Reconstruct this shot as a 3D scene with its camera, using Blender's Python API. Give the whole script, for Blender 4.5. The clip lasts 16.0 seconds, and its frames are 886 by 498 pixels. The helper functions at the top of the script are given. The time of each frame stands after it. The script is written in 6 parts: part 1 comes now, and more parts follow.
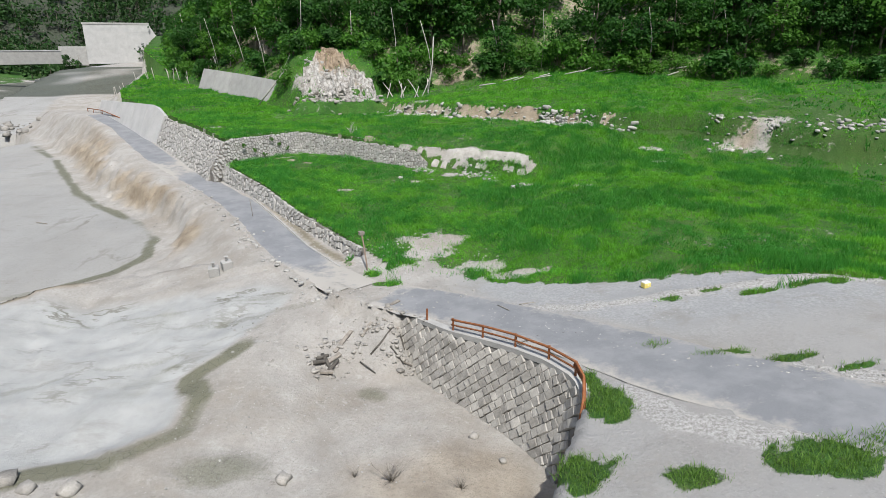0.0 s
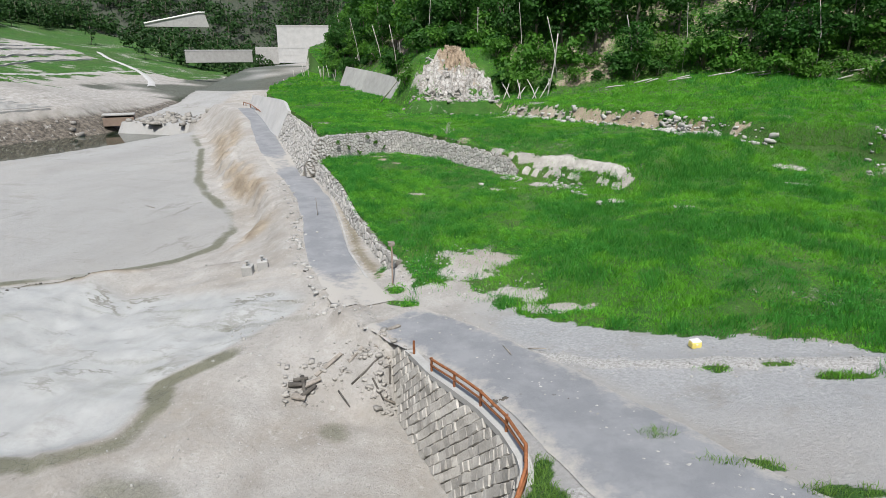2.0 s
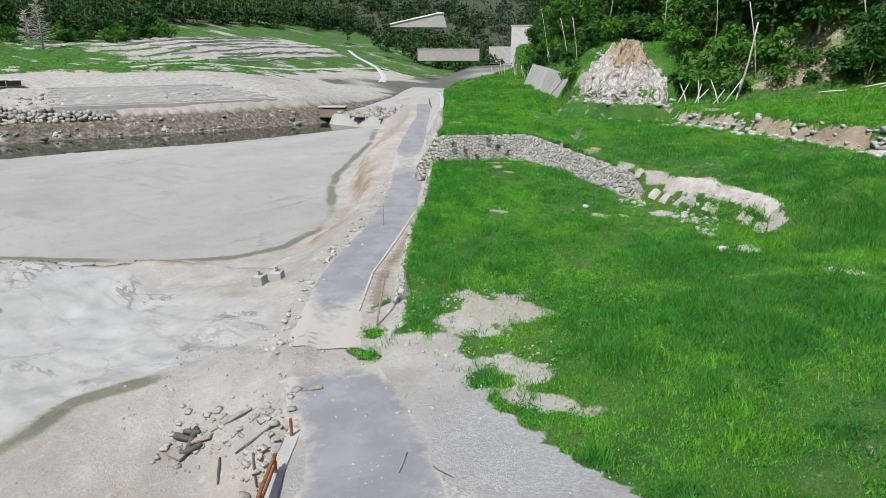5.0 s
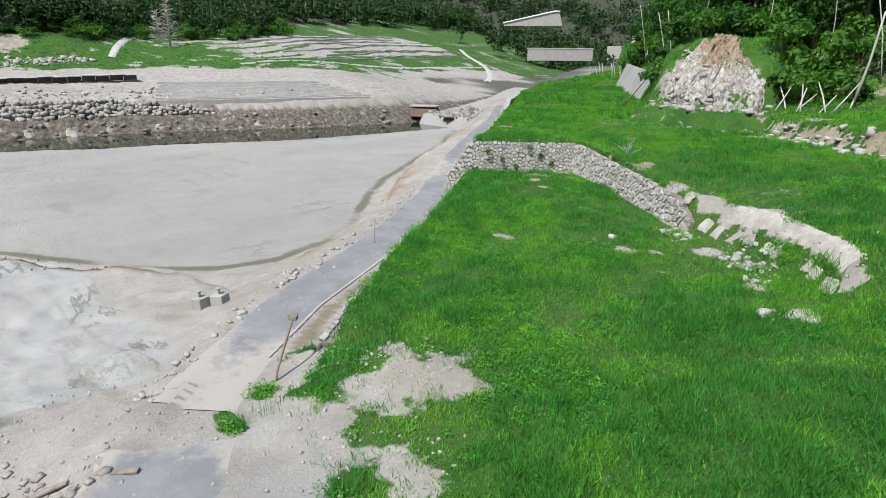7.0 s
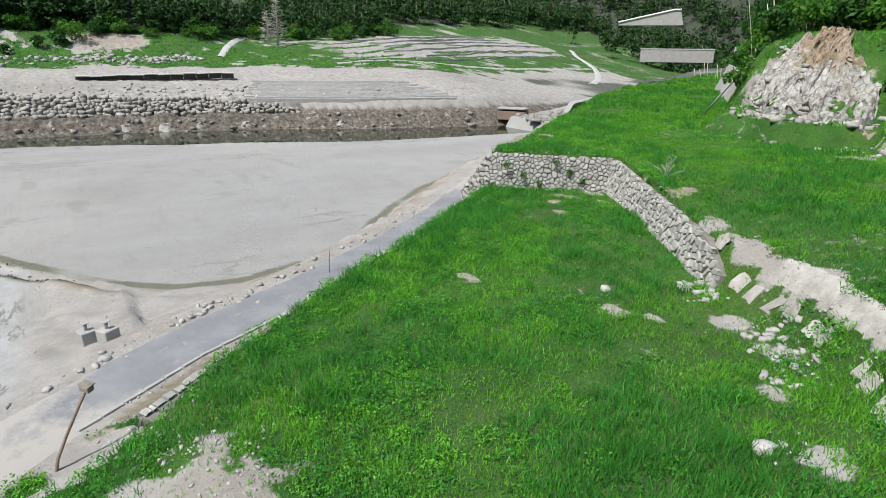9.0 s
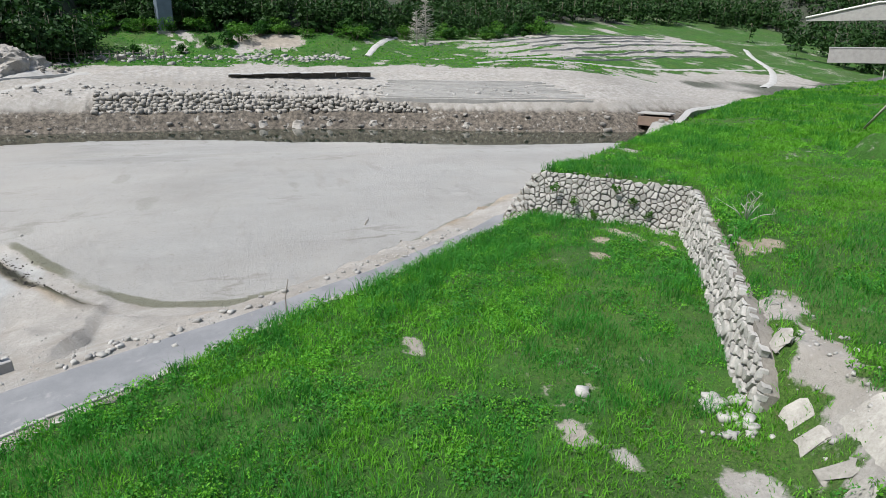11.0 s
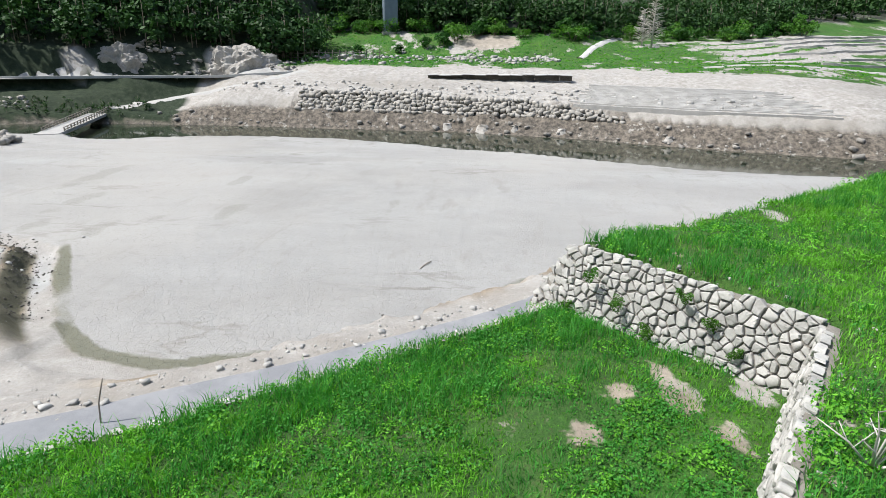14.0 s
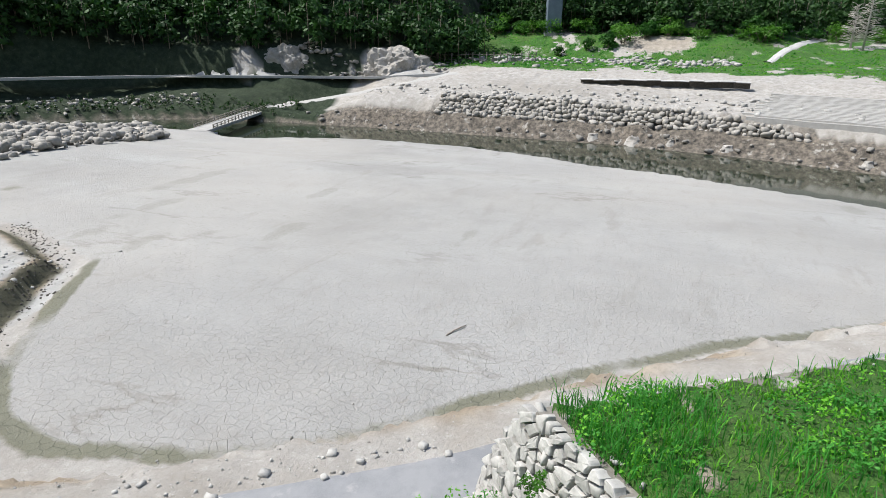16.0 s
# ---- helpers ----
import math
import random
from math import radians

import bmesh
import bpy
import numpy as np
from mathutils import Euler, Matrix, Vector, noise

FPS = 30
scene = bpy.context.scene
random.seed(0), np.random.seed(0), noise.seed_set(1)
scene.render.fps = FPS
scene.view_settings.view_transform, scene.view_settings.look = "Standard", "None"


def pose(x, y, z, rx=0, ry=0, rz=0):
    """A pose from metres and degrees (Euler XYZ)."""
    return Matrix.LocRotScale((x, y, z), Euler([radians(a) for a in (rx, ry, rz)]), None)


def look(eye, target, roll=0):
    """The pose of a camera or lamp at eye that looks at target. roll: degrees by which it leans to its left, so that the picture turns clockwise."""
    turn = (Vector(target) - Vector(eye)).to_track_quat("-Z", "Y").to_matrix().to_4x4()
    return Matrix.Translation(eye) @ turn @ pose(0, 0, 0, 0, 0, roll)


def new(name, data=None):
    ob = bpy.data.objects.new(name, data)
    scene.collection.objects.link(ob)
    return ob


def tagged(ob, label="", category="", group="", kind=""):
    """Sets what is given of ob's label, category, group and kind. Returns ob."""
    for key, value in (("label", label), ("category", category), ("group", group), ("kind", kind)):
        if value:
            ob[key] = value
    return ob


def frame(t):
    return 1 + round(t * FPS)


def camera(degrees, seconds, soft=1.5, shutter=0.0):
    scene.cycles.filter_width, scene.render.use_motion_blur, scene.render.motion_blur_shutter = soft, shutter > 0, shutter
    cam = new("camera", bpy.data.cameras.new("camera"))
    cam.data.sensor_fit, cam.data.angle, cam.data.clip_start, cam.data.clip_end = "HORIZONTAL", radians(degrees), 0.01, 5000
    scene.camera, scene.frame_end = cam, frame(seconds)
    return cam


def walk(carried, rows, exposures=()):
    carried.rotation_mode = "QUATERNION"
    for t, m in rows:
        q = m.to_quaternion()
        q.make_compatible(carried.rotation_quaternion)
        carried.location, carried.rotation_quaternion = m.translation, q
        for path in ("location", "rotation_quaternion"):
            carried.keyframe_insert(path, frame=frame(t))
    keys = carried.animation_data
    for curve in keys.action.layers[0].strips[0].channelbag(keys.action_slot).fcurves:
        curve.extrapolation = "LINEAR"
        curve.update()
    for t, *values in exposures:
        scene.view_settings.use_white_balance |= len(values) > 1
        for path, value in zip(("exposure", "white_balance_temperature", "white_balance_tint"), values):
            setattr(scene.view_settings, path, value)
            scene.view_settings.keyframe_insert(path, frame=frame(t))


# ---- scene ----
cam = camera(71.0, 16.0, soft=0.6)
PATH = [
    (0, (0.002, -0.023, 16.0), (-0.011, 1.878, 15.379), -0.3),
    (0.5, (2.147, 1.464, 15.791), (2.013, 3.362, 15.173), -0.3),
    (1, (4.244, 3.109, 15.629), (3.98, 4.993, 15.012), -0.2),
    (1.5, (6.232, 4.866, 15.501), (5.837, 6.728, 14.887), -0.1),
    (2, (8.092, 6.77, 15.31), (7.566, 8.6, 14.697), -0.1),
    (2.5, (9.814, 8.805, 15.082), (9.158, 10.593, 14.471), 0.0),
    (3, (11.317, 10.984, 14.881), (10.565, 12.734, 14.272), 0.1),
    (3.5, (12.686, 13.3, 14.664), (11.835, 15.004, 14.055), 0.3),
    (4, (13.816, 15.792, 14.519), (12.857, 17.438, 13.91), 0.3),
    (4.5, (14.759, 18.536, 14.404), (13.689, 20.112, 13.795), 0.2),
    (7, (16.51, 32.967, 13.818), (15.081, 34.226, 13.207), 0.5),
    (7.5, (16.381, 36.056, 13.71), (14.898, 37.25, 13.1), 0.5),
    (8, (16.1, 39.158, 13.603), (14.562, 40.281, 12.993), 0.5),
    (10.5, (12.234, 54.198, 13.165), (10.45, 54.864, 12.552), 0.6),
    (11, (10.96, 57.001, 13.14), (9.131, 57.528, 12.526), 0.5),
    (11.5, (9.489, 59.668, 13.12), (7.629, 60.07, 12.506), 0.6),
    (12, (7.712, 62.294, 13.122), (5.83, 62.577, 12.507), 0.7),
    (12.5, (5.804, 64.693, 13.114), (3.909, 64.87, 12.497), 0.7),
    (13, (3.707, 66.874, 13.108), (1.807, 66.953, 12.49), 0.8),
    (13.5, (1.343, 68.96, 13.099), (-0.559, 68.927, 12.482), 0.8),
    (14, (-1.157, 70.84, 13.172), (-3.052, 70.667, 12.554), 0.9),
    (14.5, (-3.984, 72.618, 13.219), (-5.86, 72.308, 12.6), 0.9),
    (15, (-7.143, 74.125, 13.264), (-8.994, 73.688, 12.644), 1.0),
    (15.5, (-10.313, 75.446, 13.328), (-12.13, 74.887, 12.707), 1.0),
    (16, (-13.652, 76.526, 13.39), (-15.428, 75.847, 12.768), 1.0),
]
walk(cam, [(t, look(eye, target, roll)) for t, eye, target, roll in PATH],
     exposures=[(0.0, 0.50), (3.0, 0.54), (8.0, 0.54), (10.5, 0.50), (11.0, 0.52), (11.5, 0.84), (12.5, 0.80), (14.0, 0.86), (15.0, 0.80), (16.0, 0.78)])

# ---- world, sun, exposure ----
SUN_DIR = Vector((0.14, -0.56, 0.92)).normalized()      # towards the sun
world = bpy.data.worlds.new("sky")
scene.world = world
world.use_nodes = True
wn = world.node_tree.nodes
sky = wn.new("ShaderNodeTexSky")
sky.sky_type, sky.sun_disc = "NISHITA", False
sky.sun_elevation = math.asin(SUN_DIR.z)
sky.sun_rotation = math.atan2(SUN_DIR.x, SUN_DIR.y)
sky.air_density, sky.dust_density = 1.0, 2.0
wn["Background"].inputs["Strength"].default_value = 0.11
world.node_tree.links.new(sky.outputs[0], wn["Background"].inputs["Color"])
sun = new("sun", bpy.data.lights.new("sun", "SUN"))
sun.data.energy, sun.data.angle, sun.data.color = 3.6, radians(0.6), (1.0, 0.975, 0.935)
sun.rotation_mode = "QUATERNION"
sun.rotation_quaternion = SUN_DIR.to_track_quat("Z", "Y")


# ---- materials ----
class Nodes:
    """A short hand for node materials."""

    def __init__(self, name):
        self.mat = bpy.data.materials.new(name)
        self.mat.use_nodes = True
        self.tree = self.mat.node_tree
        self.bsdf = self.tree.nodes["Principled BSDF"]
        self.bsdf.inputs["Specular IOR Level"].default_value = 0.3

    def node(self, kind, **props):
        n = self.tree.nodes.new(kind)
        for k, v in props.items():
            if k == "operation":
                n.operation = v
            elif k == "data_type":
                n.data_type = v
            elif k == "blend_type":
                n.blend_type = v
            elif k == "feature":
                n.feature = v
        return n

    def link(self, a, b):
        self.tree.links.new(a, b)

    def coords(self):
        return self.node("ShaderNodeNewGeometry").outputs["Position"]

    def local(self):
        return self.node("ShaderNodeTexCoord").outputs["Object"]

    def noise(self, scale, detail=4.0, rough=0.55, vec=None, stretch=None):
        n = self.node("ShaderNodeTexNoise")
        n.inputs["Scale"].default_value, n.inputs["Detail"].default_value = scale, detail
        n.inputs["Roughness"].default_value = rough
        v = vec if vec is not None else self.coords()
        if stretch:
            m = self.node("ShaderNodeMapping")
            m.inputs["Scale"].default_value = stretch
            self.link(v, m.inputs["Vector"])
            v = m.outputs[0]
        self.link(v, n.inputs["Vector"])
        return n.outputs["Fac"]

    def cells(self, scale, feature="F1", vec=None):
        n = self.node("ShaderNodeTexVoronoi", feature=feature)
        n.inputs["Scale"].default_value = scale
        self.link(vec if vec is not None else self.coords(), n.inputs["Vector"])
        return n.outputs["Distance"]

    def ramp(self, fac, lo, hi, a=0.0, b=1.0):
        n = self.node("ShaderNodeMapRange")
        n.inputs[1].default_value, n.inputs[2].default_value = lo, hi
        n.inputs[3].default_value, n.inputs[4].default_value = a, b
        self.link(fac, n.inputs[0])
        return n.outputs[0]

    def math(self, op, a, b=None):
        n = self.node("ShaderNodeMath", operation=op)
        for i, v in enumerate((a, b)):
            if v is None:
                continue
            if isinstance(v, (int, float)):
                n.inputs[i].default_value = v
            else:
                self.link(v, n.inputs[i])
        return n.outputs[0]

    def mix(self, fac, a, b, blend="MIX"):
        n = self.node("ShaderNodeMix", data_type="RGBA", blend_type=blend)
        for sock, v in ((n.inputs[0], fac), (n.inputs[6], a), (n.inputs[7], b)):
            if isinstance(v, (int, float)):
                sock.default_value = v
            elif isinstance(v, tuple):
                sock.default_value = (*v, 1.0)
            else:
                self.link(v, sock)
        return n.outputs[2]

    def attr(self, name):
        n = self.node("ShaderNodeAttribute")
        n.attribute_name = name
        return n.outputs["Fac"]

    def random(self):
        return self.node("ShaderNodeObjectInfo").outputs["Random"]

    def island(self):
        return self.node("ShaderNodeNewGeometry").outputs["Random Per Island"]

    def bump(self, height, strength=0.5, distance=0.05):
        n = self.node("ShaderNodeBump")
        n.inputs["Strength"].default_value, n.inputs["Distance"].default_value = strength, distance
        self.link(height, n.inputs["Height"])
        self.link(n.outputs[0], self.bsdf.inputs["Normal"])

    def done(self, colour=None, rough=0.9, metal=0.0):
        if colour is not None:
            if isinstance(colour, tuple):
                self.bsdf.inputs["Base Color"].default_value = (*colour, 1.0)
            else:
                self.link(colour, self.bsdf.inputs["Base Color"])
        if isinstance(rough, (int, float)):
            self.bsdf.inputs["Roughness"].default_value = rough
        else:
            self.link(rough, self.bsdf.inputs["Roughness"])
        self.bsdf.inputs["Metallic"].default_value = metal
        return self.mat


def two_tone(name, dark, light, scale=3.0, fine=25.0, rough=0.9, relief=0.02, vary=0.25, metal=0.0, strength=0.6):
    """A plain surface with stains, grain and a little relief; objects and loose pieces differ in tone."""
    n = Nodes(name)
    stain = n.noise(scale, 5.0, 0.6)
    grain = n.noise(fine, 3.0, 0.6)
    fac = n.math("ADD", n.math("MULTIPLY", stain, 0.65), n.math("MULTIPLY", grain, 0.35))
    colour = n.mix(n.ramp(fac, 0.3, 0.7), dark, light)
    r = n.math("ADD", n.random(), n.island())
    tone = n.ramp(r, 0.0, 2.0, 1.0 - vary, 1.0 + vary)
    grey = n.node("ShaderNodeCombineColor")
    for i in range(3):
        n.link(tone, grey.inputs[i])
    colour = n.mix(1.0, colour, grey.outputs[0], "MULTIPLY")
    n.bump(fac, strength, relief)
    return n.done(colour, rough, metal)


def leaf_material(name, dark, light, rough=0.55, scale=0.35, through_=0.42):
    """Leaves: every leaf has its own tone, and light comes through a little."""
    n = Nodes(name)
    patch = n.noise(scale, 3.0, 0.6)
    clump = n.noise(scale * 4.5, 3.0, 0.6)
    fac = n.math("ADD", n.math("MULTIPLY", n.island(), 0.42), n.math("ADD", n.math("MULTIPLY", n.ramp(patch, 0.38, 0.62), 0.26), n.math("MULTIPLY", n.ramp(clump, 0.40, 0.60), 0.32)))
    base = n.mix(fac, dark, light)
    base = n.mix(n.math("MULTIPLY", n.random(), 0.5), base, tuple(0.5 * (a + b) for a, b in zip(dark, (light[0] * 1.3, light[1], light[2]))))
    n.done(base, rough)
    n.bsdf.inputs["Specular IOR Level"].default_value = 0.14
    out = n.tree.nodes["Material Output"]
    tr = n.node("ShaderNodeBsdfTranslucent")
    n.link(n.mix(1.0, base, (0.85, 1.1, 0.5), "MULTIPLY"), tr.inputs["Color"])
    add = n.node("ShaderNodeMixShader")
    add.inputs[0].default_value = through_
    n.link(n.bsdf.outputs[0], add.inputs[1])
    n.link(tr.outputs[0], add.inputs[2])
    n.link(add.outputs[0], out.inputs["Surface"])
    return n.mat


def ground_material():
    """The one sheet of ground: pale silt, green turf, gravel, bare rock, damp mud and dark ground with shade in its
    colour, as its zones say.
    """
    n = Nodes("ground")
    mid, fine = n.noise(0.45, 6.0, 0.65), n.noise(6.0, 6.0, 0.7)
    vfine = n.noise(40.0, 3.0, 0.6)
    speck = n.ramp(n.cells(3.2), 0.05, 0.16, 1.0, 0.0)
    silt = n.mix(n.ramp(mid, 0.3, 0.72), (0.285, 0.272, 0.248), (0.41, 0.397, 0.37))
    silt = n.mix(n.math("MULTIPLY", n.ramp(fine, 0.45, 0.75), 0.5), silt, (0.215, 0.200, 0.178))
    silt = n.mix(n.math("MULTIPLY", n.ramp(n.noise(0.13, 5.0, 0.65), 0.47, 0.66), 0.6), silt, (0.235, 0.207, 0.168))
    silt = n.mix(n.math("MULTIPLY", n.ramp(n.noise(1.7, 8.0, 0.75), 0.56, 0.68), 0.55), silt, (0.45, 0.44, 0.415))
    silt = n.mix(n.math("MULTIPLY", n.ramp(n.noise(2.3, 8.0, 0.75), 0.60, 0.70), 0.6), silt, (0.15, 0.138, 0.118))
    silt = n.mix(n.math("MULTIPLY", speck, n.ramp(n.noise(0.8), 0.45, 0.65)), silt, (0.44, 0.43, 0.41))
    mud = n.mix(n.ramp(n.noise(0.10, 6.0, 0.65, stretch=(1.0, 0.45, 1.0)), 0.35, 0.68), (0.292, 0.291, 0.278), (0.355, 0.357, 0.347))
    mud = n.mix(n.math("MULTIPLY", n.ramp(n.noise(0.035, 6.0, 0.72), 0.52, 0.70), 0.7), mud, (0.235, 0.232, 0.22))
    mud = n.mix(n.math("MULTIPLY", n.ramp(fine, 0.45, 0.75), 0.45), mud, (0.255, 0.248, 0.228))
    mud = n.mix(n.math("MULTIPLY", n.ramp(n.noise(0.4, 6.0, 0.7, stretch=(0.25, 1.0, 1.0)), 0.56, 0.68), 0.6), mud, (0.25, 0.243, 0.222))
    streak = n.math("ABSOLUTE", n.math("SUBTRACT", n.noise(0.10, 9.0, 0.6, stretch=(1.0, 0.35, 1.0)), 0.52))
    streak = n.math("MULTIPLY", n.ramp(streak, 0.002, 0.016, 1.0, 0.0), n.ramp(n.noise(0.05, 4.0, 0.6), 0.5, 0.62))
    mud = n.mix(n.math("MULTIPLY", streak, 0.8), mud, (0.19, 0.182, 0.16))
    mud = n.mix(n.math("MULTIPLY", n.ramp(n.noise(0.022, 4.0, 0.6), 0.44, 0.6), 0.5), mud, (0.372, 0.360, 0.333))
    crack = n.cells(1.9, "DISTANCE_TO_EDGE", n.coords())
    line = n.ramp(crack, 0.0, 0.035, 1.0, 0.0)
    mud = n.mix(n.math("MULTIPLY", line, n.math("MULTIPLY", n.ramp(mid, 0.35, 0.6), 0.6)), mud, (0.2, 0.19, 0.165))
    col = n.mix(n.attr("mud"), silt, mud)
    wash = n.mix(n.ramp(mid, 0.3, 0.7), (0.31, 0.317, 0.31), (0.405, 0.413, 0.404))
    vein = n.math("ABSOLUTE", n.math("SUBTRACT", n.noise(0.28, 9.0, 0.62, stretch=(0.4, 1.0, 1.0)), 0.5))
    vein = n.math("MULTIPLY", n.ramp(vein, 0.004, 0.022, 1.0, 0.0), n.ramp(n.noise(0.16, 4.0, 0.6), 0.45, 0.6))
    wash = n.mix(n.math("MULTIPLY", vein, 0.9), wash, (0.16, 0.158, 0.13))
    wash = n.mix(n.math("MULTIPLY", n.ramp(n.noise(0.22, 7.0, 0.7), 0.55, 0.7), 0.5), wash, (0.27, 0.275, 0.235))
    wash = n.mix(n.math("MULTIPLY", n.ramp(n.noise(0.5, 7.0, 0.75, stretch=(0.35, 1.0, 1.0)), 0.55, 0.7), 0.7), wash, (0.27, 0.265, 0.245))
    col = n.mix(n.attr("wash"), col, wash)
    gravel = n.mix(n.ramp(fine, 0.38, 0.62), (0.262, 0.268, 0.268), (0.365, 0.37, 0.37))
    gravel = n.mix(n.ramp(mid, 0.45, 0.7), gravel, (0.285, 0.29, 0.29))
    gravel = n.mix(n.math("MULTIPLY", n.ramp(n.noise(0.35, 7.0, 0.72), 0.53, 0.66), 0.6), gravel, (0.235, 0.225, 0.20))
    gravel = n.mix(n.math("MULTIPLY", n.ramp(n.cells(5.0), 0.05, 0.2, 1.0, 0.0), n.ramp(n.noise(0.5, 5.0, 0.7), 0.48, 0.66)), gravel, (0.48, 0.475, 0.46))
    col = n.mix(n.attr("gravel"), col, gravel)
    chips = n.mix(n.ramp(n.noise(7.0, 6.0, 0.8), 0.40, 0.60), (0.24, 0.232, 0.215), (0.47, 0.465, 0.45))
    heap = n.math("ADD", n.attr("berm"), n.math("MULTIPLY", n.math("SUBTRACT", n.noise(1.2, 6.0, 0.7), 0.5), 1.1))
    col = n.mix(n.ramp(heap, 0.35, 0.75), col, chips)
    soil = n.mix(n.ramp(mid, 0.3, 0.7), (0.19, 0.15, 0.105), (0.38, 0.325, 0.245))
    soil = n.mix(n.math("MULTIPLY", n.ramp(fine, 0.5, 0.75), 0.6), soil, (0.11, 0.088, 0.06))
    col = n.mix(n.attr("soil"), col, soil)
    rock = n.mix(n.ramp(n.noise(0.9, 7.0, 0.7), 0.4, 0.62), (0.026, 0.022, 0.017), (0.17, 0.145, 0.115))
    rock = n.mix(n.math("MULTIPLY", n.ramp(n.noise(0.5, 6.0, 0.7, stretch=(1.0, 1.0, 0.35)), 0.58, 0.66), 0.8), rock, (0.36, 0.35, 0.32))
    col = n.mix(n.attr("rock"), col, rock)
    pale = n.mix(n.ramp(n.noise(0.7, 7.0, 0.75), 0.38, 0.62), (0.22, 0.208, 0.185), (0.40, 0.39, 0.37))
    pale = n.mix(n.math("MULTIPLY", n.ramp(n.noise(0.12, 6.0, 0.7, stretch=(0.5, 0.12, 2.0)), 0.5, 0.66), 0.6), pale, (0.20, 0.187, 0.165))
    col = n.mix(n.attr("pale"), col, pale)
    # Near-black green: ground of wooded and shaded slopes, the shade mixed into the colour.
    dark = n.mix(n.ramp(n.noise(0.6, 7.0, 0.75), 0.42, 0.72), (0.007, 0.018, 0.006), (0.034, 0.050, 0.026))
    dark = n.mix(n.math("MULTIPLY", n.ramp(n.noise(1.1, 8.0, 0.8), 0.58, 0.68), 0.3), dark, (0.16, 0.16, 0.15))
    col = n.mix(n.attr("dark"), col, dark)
    turf = n.mix(n.ramp(mid, 0.3, 0.7), (0.024, 0.090, 0.011), (0.066, 0.195, 0.024))
    turf = n.mix(n.math("MULTIPLY", n.ramp(n.noise(0.14, 5.0, 0.65), 0.48, 0.68), 0.75), turf, (0.105, 0.190, 0.032))
    turf = n.mix(n.math("MULTIPLY", n.ramp(fine, 0.4, 0.75), 0.7), turf, (0.012, 0.042, 0.006))
    turf = n.mix(n.math("MULTIPLY", n.ramp(n.noise(0.045, 5.0, 0.65), 0.46, 0.60), 0.55), turf, (0.060, 0.098, 0.030))
    turf = n.mix(n.math("MULTIPLY", n.ramp(n.noise(15.0, 5.0, 0.75), 0.44, 0.58), 0.6), turf, (0.011, 0.042, 0.007))
    turf = n.mix(n.math("MULTIPLY", n.ramp(n.noise(3.0, 6.0, 0.75), 0.56, 0.68), 0.55), turf, (0.120, 0.105, 0.062))
    edge = n.math("ADD", n.attr("grass"), n.math("MULTIPLY", n.math("SUBTRACT", n.noise(1.6, 5.0, 0.7), 0.5), 1.2))
    edge = n.math("ADD", edge, n.math("MULTIPLY", n.math("SUBTRACT", n.noise(0.3, 4.0, 0.6), 0.5), 0.7))
    col = n.mix(n.ramp(edge, 0.40, 0.60), col, turf)
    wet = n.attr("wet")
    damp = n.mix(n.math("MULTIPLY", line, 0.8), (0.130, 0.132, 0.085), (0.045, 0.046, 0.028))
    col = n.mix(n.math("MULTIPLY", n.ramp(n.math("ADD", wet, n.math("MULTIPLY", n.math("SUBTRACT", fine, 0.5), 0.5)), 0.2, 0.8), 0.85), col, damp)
    h = n.math("ADD", n.math("MULTIPLY", fine, 0.6), n.math("ADD", n.math("MULTIPLY", vfine, 0.25), n.math("MULTIPLY", mid, 0.8)))
    n.bump(n.math("SUBTRACT", h, n.math("MULTIPLY", n.math("MULTIPLY", line, n.attr("mud")), 0.25)), 0.85, 0.16)
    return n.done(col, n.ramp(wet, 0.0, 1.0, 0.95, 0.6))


def asphalt_material():
    """Worn grey asphalt under a film of dried silt."""
    n = Nodes("asphalt")
    mid, fine = n.noise(0.5, 6.0, 0.65), n.noise(30.0, 3.0, 0.6)
    base = n.mix(n.ramp(fine, 0.3, 0.7), (0.158, 0.165, 0.174), (0.208, 0.215, 0.225))
    base = n.mix(n.math("MULTIPLY", n.ramp(mid, 0.42, 0.62), 0.7), base, (0.25, 0.256, 0.262))
    base = n.mix(n.math("MULTIPLY", n.ramp(n.noise(1.1, 7.0, 0.75), 0.60, 0.70), 0.45), base, (0.36, 0.355, 0.34))
    silt = n.math("ADD", n.attr("silt"), n.math("MULTIPLY", n.math("SUBTRACT", n.noise(1.3, 6.0, 0.7), 0.5), 1.3))
    col = n.mix(n.ramp(silt, 0.4, 0.75), base, (0.345, 0.33, 0.30))
    n.bump(fine, 0.3, 0.01)
    return n.done(col, 0.88)


def slide_material():
    """Fractured white rock, brown earth above."""
    n = Nodes("slide_rock")
    crack = n.cells(1.3, "DISTANCE_TO_EDGE")
    rock = n.mix(n.ramp(n.noise(0.8, 8.0, 0.75), 0.36, 0.64), (0.27, 0.255, 0.23), (0.56, 0.55, 0.525))
    rock = n.mix(n.ramp(crack, 0.0, 0.07, 0.75, 0.0), rock, (0.13, 0.115, 0.095))
    rock = n.mix(n.math("MULTIPLY", n.ramp(n.noise(0.45, 7.0, 0.7), 0.56, 0.64), 0.85), rock, (0.17, 0.15, 0.12))
    earth = n.mix(n.ramp(n.noise(1.1, 8.0, 0.75), 0.35, 0.65), (0.20, 0.145, 0.095), (0.43, 0.355, 0.265))
    col = n.mix(n.attr("earth"), rock, earth)
    n.bump(n.noise(2.2, 8.0, 0.75), 0.9, 0.25)
    return n.done(col, 0.95)


